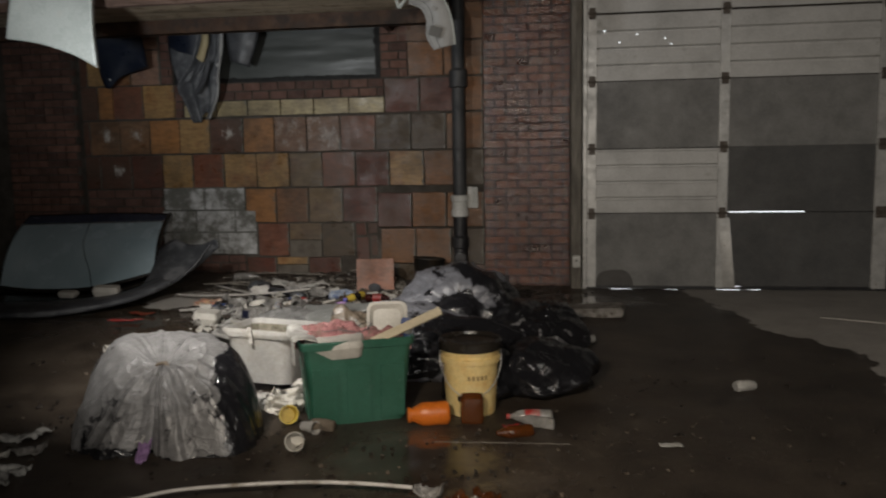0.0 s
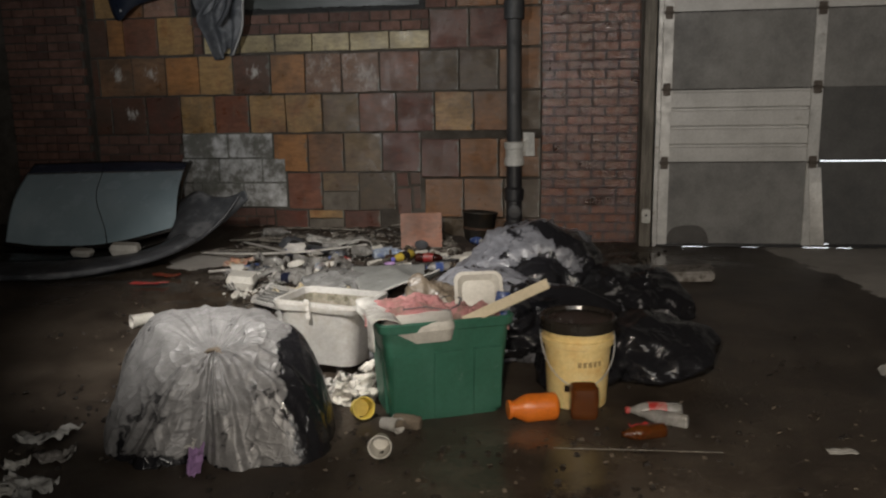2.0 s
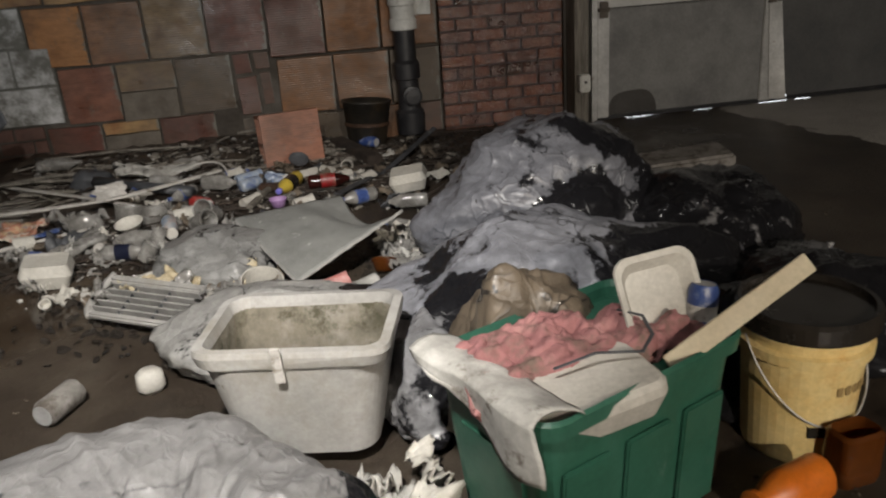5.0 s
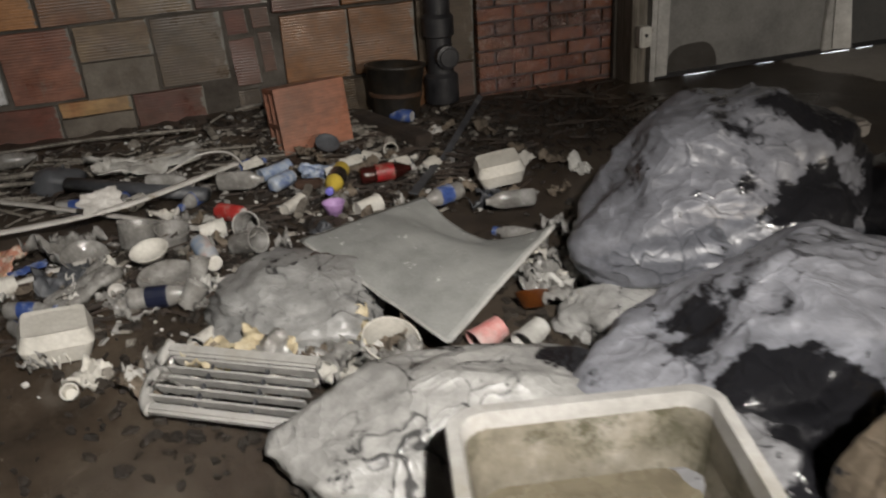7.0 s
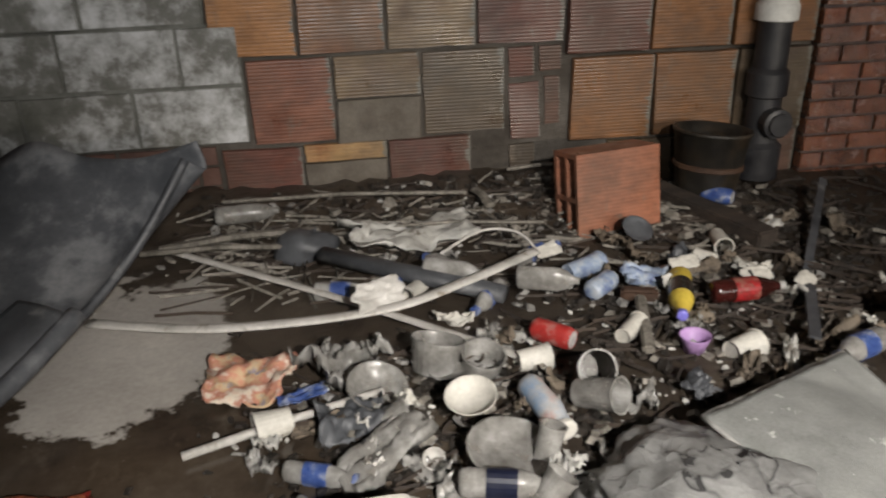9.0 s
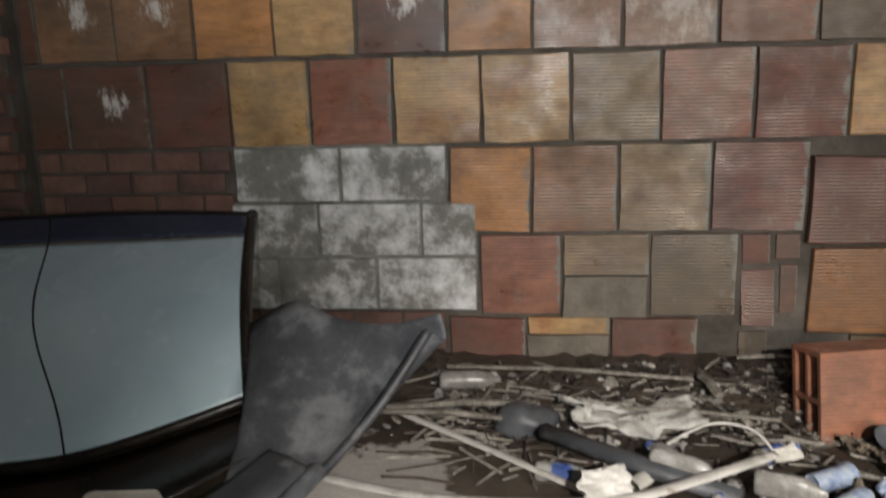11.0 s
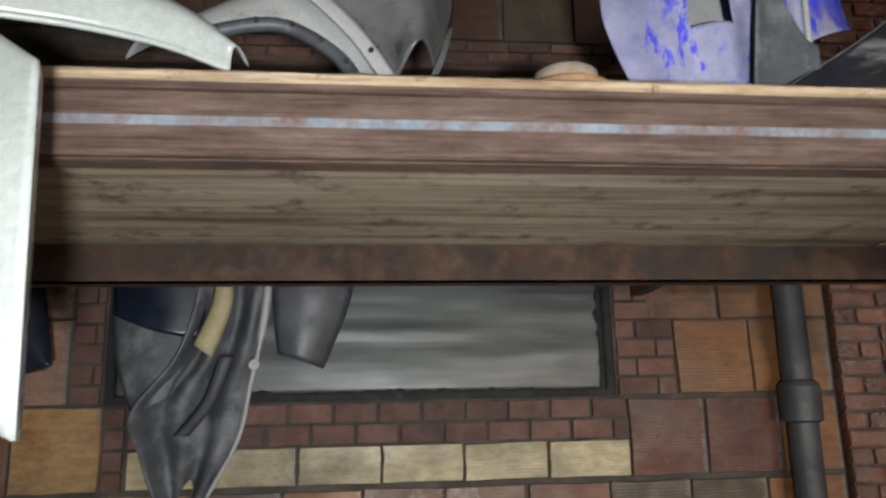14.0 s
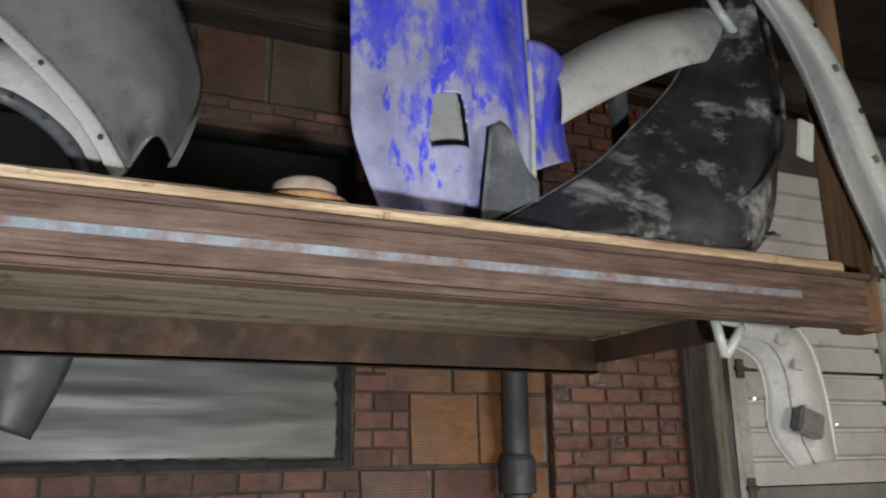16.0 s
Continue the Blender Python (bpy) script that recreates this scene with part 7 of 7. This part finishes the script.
for i in range(7):
    p = along(A_UP, 0.12 + 0.12 * i).lerp(along(A_LO, 0.12 + 0.12 * i), 0.4 + 0.2 * (i % 2)) - Vector(O) + Vector((0, -0.014, 0))
    if i % 2:
        part("bolt_hole", lathe(bmesh.new(), [(0.009, 0), (0.009, 0.003), (0, 0.003)], 10, Matrix.Translation(p) @ pose(0, 0, 0, 90)), IRON_BLACK, wr)
    else:
        part("clip_slot", boxed(-0.012, 0, -0.012, 0.012, 0.003, 0.012, m=Matrix.Translation(p) @ pose(0, 0, 0, 0, -25, 0)), GREY_PAINT, wr)
part("clip_tab", boxed(-0.03, 0, -0.06, 0.03, 0.01, 0.06, bevel=0.004, m=pose(-0.95 + 0.5, 0.08, 2.90 - DECK, 0, 12, 0)), WHITE_PAINT, wr)

# inner fender hung under the shelf end
hb = thing("hung_inner_fender", pose(-0.9, 5.74, 2.38), "pale grey inner fender hung under the shelf end", "fender", "hung car parts")
O = (-0.9, 5.74, 2.38)
A_UP = [(-1.10, 5.72, 2.415), (-0.93, 5.72, 2.425), (-0.82, 5.73, 2.35), (-0.765, 5.74, 2.2), (-0.745, 5.75, 2.03)]
A_LO = [(-1.08, 5.76, 2.34), (-0.99, 5.77, 2.30), (-0.955, 5.78, 2.22), (-0.955, 5.78, 2.10), (-0.90, 5.76, 2.0)]
part("skin", sheet(moved(between(A_UP, A_LO, (0.01, -0.035, 0)), O), 30, 10), PALE_PAINT, hb, smooth=True, thick=0.004)
part("outer_lip", tube(bmesh.new(), [along(A_UP, i / 30) - Vector(O) for i in range(31)], 0.009, 8), WHITE_PAINT, hb, smooth=True)
part("inner_lip", tube(bmesh.new(), [along(A_LO, i / 30) - Vector(O) for i in range(31)], 0.006, 8), PALE_PAINT, hb, smooth=True)
br = bmesh.new()
ring = [(-0.055, 0.05), (0.05, 0.04), (-0.03, -0.055)]
for (x0, z0), (x1, z1) in zip(ring, ring[1:] + ring[:1]):
    tube(br, [(x0, 0, z0), ((x0 + x1) / 2, 0, (z0 + z1) / 2), (x1, 0, z1)], 0.014, 8)
part("bracket", br, WHITE_PAINT, hb, "white three-cornered bracket", m=pose(-1.12 + 0.9, -0.02, 2.355 - 2.38), smooth=True)
part("channel", sheet(moved(between([tuple(Vector(p).lerp(Vector(q), 0.3) + Vector((0, -0.03, 0))) for p, q in zip(A_UP, A_LO)], [tuple(Vector(p).lerp(Vector(q), 0.7) + Vector((0, -0.03, 0))) for p, q in zip(A_UP, A_LO)], (0.0, 0.03, 0)), O), 24, 6), GREY_PAINT, hb, "dusty grey channel", smooth=True, thick=0.003)
for k in (0.28, 0.5, 0.74):
    p = along(A_UP, k).lerp(along(A_LO, k), 0.5) - Vector(O)
    part("clip_tab", boxed(-0.02, -0.012, -0.014, 0.02, 0.0, 0.014, bevel=0.003, m=Matrix.Translation(p + Vector((0, -0.035, 0))) @ pose(0, 0, 0, 0, 20 * k, 0)), PALE_PAINT, hb)
part("box_rib", boxed(-0.05, -0.03, -0.035, 0.04, 0.01, 0.035, bevel=0.006, m=pose(-0.875 + 0.9, -0.02, 2.12 - 2.38, 0, 18, 0)), GREY_PAINT, hb)

# ---- hung below the shelf by the window ----
nv = thing("navy_fender", pose(-4.2, 7.1, 2.35), "navy blue car panel hanging under the shelf", "car panel", "hung car parts")
O = (-4.2, 7.1, 2.35)
part("skin", sheet(moved(between([(-4.50, 7.02, 2.56), (-4.24, 7.06, 2.56), (-3.99, 7.08, 2.56), (-3.93, 7.1, 2.40), (-3.885, 7.1, 2.125)], [(-4.46, 7.06, 2.40), (-4.40, 7.10, 2.15), (-4.315, 7.10, 1.935), (-4.15, 7.10, 2.05), (-3.90, 7.1, 2.115)], (0.02, -0.05, 0)), O), 26, 18), NAVY, nv, smooth=True, thick=0.005)
for x, z in ((-4.26, 2.015), (-4.29, 2.214)):
    part("bolt_hole", lathe(bmesh.new(), [(0.010, 0), (0.010, 0.003), (0, 0.003)], 10, pose(x + 4.2, -0.035, z - 2.35, 90)), PALE_PAINT, nv, "pale bolt hole")
hl = thing("hanging_wheel_liner", pose(-3.4, 7.15, 2.3), "dusty grey wheel liner hanging by the window", "wheel liner", "hung car parts")
O = (-3.4, 7.15, 2.3)
L_E = [(-3.40, 7.16, 2.58), (-3.40, 7.16, 2.36), (-3.47, 7.17, 2.15), (-3.62, 7.18, 1.95), (-3.60, 7.26, 1.80), (-3.535, 7.30, 1.60)]
R_E = [(-3.13, 7.10, 2.58), (-3.135, 7.12, 2.40), (-3.16, 7.13, 2.20), (-3.19, 7.13, 2.05), (-3.24, 7.2, 1.85), (-3.36, 7.26, 1.635)]


def liner_at(u, v):
    p = along(L_E, u).lerp(along(R_E, u), v)
    p.y += 0.07 * math.sin(math.pi * v) - 0.03 * math.cos(5 * math.pi * v) * smooth01(u / 0.3)
    if u > 0.9:
        p.z += 0.10 * (u - 0.9) / 0.1 * max(0.0, 1 - abs(v - 0.55) / 0.25)
    return p - Vector(O)


part("skin", sheet(liner_at, 44, 24), LINER_GREY, hl, smooth=True, thick=0.006)
part("pale_rim", tube(bmesh.new(), [along(R_E, i / 30) - Vector(O) + Vector((0.004, -0.01, 0)) for i in range(31)], [0.016 if i < 12 else 0.009 for i in range(31)], 8), PALE_PAINT, hl, "pale metal rim", smooth=True)
part("ring_eye", lathe(bmesh.new(), [(0.010, 0), (0.02, 0), (0.02, 0.012), (0.010, 0.012), (0.010, 0)], 14, pose(-3.172 + 3.4, -0.045, 2.12 - 2.3, 90)), PALE_PAINT, hl)
part("yellow_band", sheet(lambda u, v: along([(-3.345, 7.14, 2.58), (-3.33, 7.14, 2.38), (-3.40, 7.15, 2.2)], u) + Vector((0.07 * v, -0.03 - 0.02 * math.sin(3 * v), -0.05 * v * u)) - Vector(O), 16, 5), surface("yellowed_foam", [(0.35, 0.28, 0.15), (0.5, 0.42, 0.25)], 6, (0.6, 0.85), 0.3), hl, "yellowed foam band", smooth=True, thick=0.006)
fold = sheet(lambda u, v: along([(-3.30, 7.12, 2.14), (-3.36, 7.14, 1.98), (-3.46, 7.18, 1.86)], u) + Vector((0.05 * v, -0.012 - 0.02 * math.sin(3 * v), 0.01)) - Vector(O), 12, 5)
part("moulded_rib", fold, LINER_GREY, hl, smooth=True, thick=0.006)
nb = thing("navy_fender_piece", pose(-3.55, 7.2, 2.4), "navy painted fender piece behind the liner", "car panel", "hung car parts")
O = (-3.55, 7.2, 2.4)
part("skin", sheet(moved(between([(-3.73, 7.2, 2.58), (-3.72, 7.2, 2.45), (-3.71, 7.2, 2.32)], [(-3.36, 7.18, 2.58), (-3.37, 7.18, 2.40), (-3.375, 7.18, 2.225)], (0, -0.04, -0.02)), O), 12, 14), NAVY, nb, smooth=True, thick=0.005)
part("grey_skirt", sheet(moved(between([(-3.73, 7.22, 2.36), (-3.70, 7.22, 2.15), (-3.63, 7.22, 1.95)], [(-3.40, 7.2, 2.30), (-3.42, 7.2, 2.18), (-3.5, 7.2, 2.0)], (0, -0.03, -0.01)), O), 12, 10), LINER_GREY, nb, smooth=True, thick=0.005)
dk = thing("dark_flap", pose(-2.98, 7.2, 2.4), "dark plastic flap hanging over the window film", "plastic flap", "hung car parts")
O = (-2.98, 7.2, 2.4)
part("skin", sheet(moved(between([(-3.12, 7.18, 2.58), (-3.12, 7.2, 2.35), (-3.10, 7.22, 2.17)], [(-2.80, 7.2, 2.58), (-2.82, 7.22, 2.38), (-2.925, 7.24, 2.11)], (0, -0.03, 0)), O), 14, 10), DARK_PLASTIC, dk, smooth=True, thick=0.005)

for ob, xs, top in ((nv, (-4.4, -4.1), 2.54), (hl, (-3.3, -3.18), 2.55), (nb, (-3.65, -3.45), 2.55), (dk, (-3.05, -2.88), 2.55)):
    o = ob.matrix_world.translation
    for x in xs:
        part("hanging_wire", tube(bmesh.new(), [Vector((x, 6.75, 2.525)) - o, Vector((x, 6.95, 2.56)) - o, Vector((x, 7.2, top)) - o], 0.004, 6), RUST_DK, ob, "rusted hanging wire")

# ---- wall pieces, each on shared meshes ----
def piece_mesh(name, material, chip, seed):
    """A unit block with uneven, chipped edges: 1 x 1 face in x, z, depth 1 behind y = 0."""
    rnd = random.Random(seed)
    bm = bmesh.new()
    n = 3
    ring_f, ring_b = [], []
    pts = [(-0.5 + i / n, -0.5) for i in range(n)] + [(0.5, -0.5 + i / n) for i in range(n)] + [(0.5 - i / n, 0.5) for i in range(n)] + [(-0.5, 0.5 - i / n) for i in range(n)]
    for x, z in pts:
        k = 1 - chip * rnd.random()
        ring_f.append(bm.verts.new((x * (k - 0.015), 0.0, z * (k - 0.015))))
        ring_b.append(bm.verts.new((x * k, 0.06 + 0.1 * rnd.random(), z * k)))
    deep = [bm.verts.new((v.co.x, 1.0, v.co.z)) for v in ring_b]
    bm.faces.new(ring_f)
    m = len(pts)
    for i in range(m):
        j = (i + 1) % m
        bm.faces.new((ring_f[j], ring_f[i], ring_b[i], ring_b[j]))
        bm.faces.new((ring_b[j], ring_b[i], deep[i], deep[j]))
    bm.normal_update()
    me = bpy.data.meshes.new(name)
    bm.to_mesh(me)
    bm.free()
    me.materials.append(material)
    return me


DAMP_CEMENT = surface("damp_cement", [(0.075, 0.06, 0.045), (0.12, 0.1, 0.078), (0.17, 0.145, 0.115)], 9, (0.4, 0.8), 0.7, 60, 0.006)
TILE_MESH = {k: [piece_mesh("clay_tile", v, 0.04, 11 * i + ord(k)) for i in range(3)] for k, v in CLAY.items()}
BRICK_MESH = [piece_mesh("brick", BRICK, 0.05, i) for i in range(4)]
OLD_MESH = [piece_mesh("brick", BRICK_OLD, 0.05, 40 + i) for i in range(4)]
BLOCK_MESH = [piece_mesh("concrete_block", BLOCK, 0.015, 80 + i) for i in range(3)]
prng = random.Random(5)


def lay(name, meshes, parent, x0, x1, z0, z1, y, deep=0.06, joint=0.009, tilt=0.6):
    me = prng.choice(meshes)
    ob = new(name, me)
    ob.parent = parent
    ob.matrix_world = (pose((x0 + x1) / 2, y + prng.uniform(-0.004, 0.004), (z0 + z1) / 2, prng.uniform(-tilt, tilt), prng.uniform(-tilt, tilt), prng.uniform(-tilt, tilt))
                       @ Matrix.Diagonal((x1 - x0 - joint, deep, z1 - z0 - joint, 1)))
    return ob


def tile_row(z0, z1, first, cells, y=WALL):
    x = first
    for x1, kind in cells:
        if kind != "-":
            lay("clay_tile", TILE_MESH[kind], wall_north, x, x1, z0, z1, y + prng.uniform(-0.008, 0.004), joint=0.005, tilt=0.9)
        x = x1


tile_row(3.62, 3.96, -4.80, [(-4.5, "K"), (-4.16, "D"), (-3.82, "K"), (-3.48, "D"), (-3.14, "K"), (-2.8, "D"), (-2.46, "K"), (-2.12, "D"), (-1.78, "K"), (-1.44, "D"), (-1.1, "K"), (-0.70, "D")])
for k in range(4):
    z = 1.99 + 0.345 * k if k else 1.99
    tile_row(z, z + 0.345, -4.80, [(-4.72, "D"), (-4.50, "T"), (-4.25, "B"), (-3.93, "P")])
tile_row(1.99, 2.315, -1.42, [(-1.075, "Q"), (-0.70, "Q")])
tile_row(2.315, 2.66, -1.54, [(-1.205, "B"), (-0.87, "Q"), (-0.70, "Q")])
tile_row(2.66, 3.0, -1.42, [(-1.075, "B"), (-0.70, "R")])
tile_row(3.0, 3.34, -1.54, [(-1.205, "R"), (-0.87, "B"), (-0.70, "B")])
tile_row(3.34, 3.62, -1.42, [(-1.075, "B"), (-0.70, "R")])
tile_row(1.655, 1.99, -4.80, [(-4.62, "D"), (-4.46, "O"), (-4.13, "R"), (-3.79, "T")])
tile_row(1.655, 1.98, -1.652, [(-1.31, "M"), (-0.97, "M"), (-0.70, "Q")])
tile_row(1.660, 1.812, -3.70, [(-3.361, "C"), (-3.032, "C"), (-2.694, "C"), (-2.358, "C"), (-2.005, "C"), (-1.652, "C")], WALL - 0.004)
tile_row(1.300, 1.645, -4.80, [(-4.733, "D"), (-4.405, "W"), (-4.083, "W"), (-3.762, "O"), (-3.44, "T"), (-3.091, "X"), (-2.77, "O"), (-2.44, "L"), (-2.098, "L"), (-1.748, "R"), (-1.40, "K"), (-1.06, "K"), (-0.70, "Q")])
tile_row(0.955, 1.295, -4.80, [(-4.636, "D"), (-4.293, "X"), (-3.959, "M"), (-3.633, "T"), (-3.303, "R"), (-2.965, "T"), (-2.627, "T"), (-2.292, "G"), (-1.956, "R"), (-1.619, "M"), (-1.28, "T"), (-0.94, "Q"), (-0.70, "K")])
tile_row(0.605, 0.950, -3.098, [(-2.774, "O"), (-2.442, "B"), (-2.095, "G"), (-1.744, "M")])
tile_row(0.555, 0.894, -1.744, [(-1.40, "M"), (-1.06, "Q"), (-0.70, "Q")], WALL - 0.03)
tile_row(0.265, 0.600, -2.981, [(-2.656, "R"), (-2.315, "-"), (-1.98, "K")])
tile_row(0.43, 0.600, -2.656, [(-2.315, "G")])
lay("cement_patch", [piece_mesh("cement_patch", DAMP_CEMENT, 0.06, 91)], wall_north, -2.66, -2.312, 0.25, 0.435, WALL - 0.004)
tile_row(0.20, 0.545, -1.72, [(-1.37, "Q"), (-1.02, "Q"), (-0.70, "K")], WALL - 0.02)
tile_row(-0.07, 0.260, -3.11, [(-2.794, "M"), (-2.459, "-"), (-2.12, "M")])
tile_row(0.185, 0.260, -2.794, [(-2.459, "T")])
lay("cement_patch", [piece_mesh("cement_patch", DAMP_CEMENT, 0.06, 92)], wall_north, -2.80, -2.455, -0.07, 0.19, WALL - 0.004)
for x0, x1, z0, z1, kind in ((-1.975, -1.86, 0.47, 0.60, "M"), (-1.85, -1.75, 0.49, 0.60, "D"), (-1.97, -1.835, 0.22, 0.46, "M"), (-1.825, -1.75, 0.27, 0.48, "D"), (-1.97, -1.85, 0.08, 0.21, "K")):
    lay("tile_fragment", TILE_MESH[kind], wall_north, x0, x1, z0, z1, WALL + 0.004, 0.05, 0.012, 5)
tile_row(-0.14, 0.195, -1.55, [(-1.2, "K"), (-0.86, "Q"), (-0.70, "D")])

BLOCK_JOINT = surface("smeared_cement", [(0.1, 0.1, 0.085), (0.17, 0.17, 0.15), (0.26, 0.26, 0.235)], 7, (0.7, 0.95), 0.8, 60, 0.008)
for k, (x0, x1, z0, z1) in enumerate(((-3.97, -3.10, 0.73, 0.965), (-4.0, -2.985, 0.28, 0.738))):
    lay("cement_joint", [piece_mesh("cement_joint", BLOCK_JOINT, 0.03, 95 + k)], wall_north, x0, x1, z0, z1, WALL + 0.004, 0.05, 0.0, 0.0)
for z0, z1, cells in ((0.735, 0.955, (-3.964, -3.53, -3.105)), (0.512, 0.73, (-3.99, -3.63, -3.21, -2.99)), (0.285, 0.507, (-3.99, -3.80, -3.40, -2.99))):
    for a, b in zip(cells, cells[1:]):
        lay("concrete_block", BLOCK_MESH, wall_north, a, b, z0, z1, WALL - 0.006)


def brick_field(meshes, parent, x0, x1, z0, z1, y, course=0.0755, long=0.212, deep=0.05):
    rows = max(1, round((z1 - z0) / course))
    h = (z1 - z0) / rows
    for r in range(rows):
        x = x0 - (long / 2 if r % 2 else 0)
        header = r % 6 == 5
        step = long / 2 if header else long
        while x < x1 - 0.02:
            a, b = max(x, x0), min(x + step, x1)
            if b - a > 0.03:
                lay("brick", meshes, parent, a, b, z0 + r * h, z0 + (r + 1) * h, y, deep, 0.011, 0.5)
            x += step


# brick fill round the window and in the broken parts
brick_field(OLD_MESH, wall_north, -3.70, -1.652, 1.815, 1.985, WALL, 0.085, 0.18)
brick_field(OLD_MESH, wall_north, -1.685, -1.42, 1.99, 3.45, WALL, 0.08, 0.18)
brick_field(OLD_MESH, wall_north, -3.93, -3.805, 1.99, 3.45, WALL, 0.08, 0.18)
brick_field(OLD_MESH, wall_north, -3.79, -3.705, 1.655, 1.98, WALL, 0.08, 0.18)
brick_field(OLD_MESH, wall_north, -3.8, -1.45, 3.515, 3.615, WALL, 0.05, 0.2)
brick_field(OLD_MESH, wall_north, -4.80, -3.97, 0.60, 0.95, WALL, 0.085, 0.2)
brick_field(OLD_MESH, wall_north, -4.80, -4.0, 0.0, 0.6, WALL + 0.003, 0.085, 0.2)
brick_field(OLD_MESH, wall_north, -4.0, -3.12, -0.05, 0.28, WALL + 0.004, 0.085, 0.2)

pier_r = tagged(link("brick_pier", boxed(-0.69, 7.386, -0.15, 0.11, WALL + 0.28, TOP - 0.02), surface("red_mortar", [(0.03, 0.019, 0.014), (0.052, 0.034, 0.026), (0.08, 0.055, 0.044)], 7, (0.5, 0.9), 0.7, 60, 0.006)), "wet red brick pier beside the overhead door", "pier", kind="structure")
brick_field(BRICK_MESH, pier_r, -0.70, 0.12, -0.06, 3.94, 7.37)
pier_l = tagged(link("brick_pier", boxed(-5.57, 7.345, -0.15, -4.82, WALL + 0.28, TOP - 0.02), MORTAR), "dusty red brick pier in the tile wall", "pier", kind="structure")
brick_field(OLD_MESH, pier_l, -5.58, -4.81, -0.02, 3.98, 7.32)
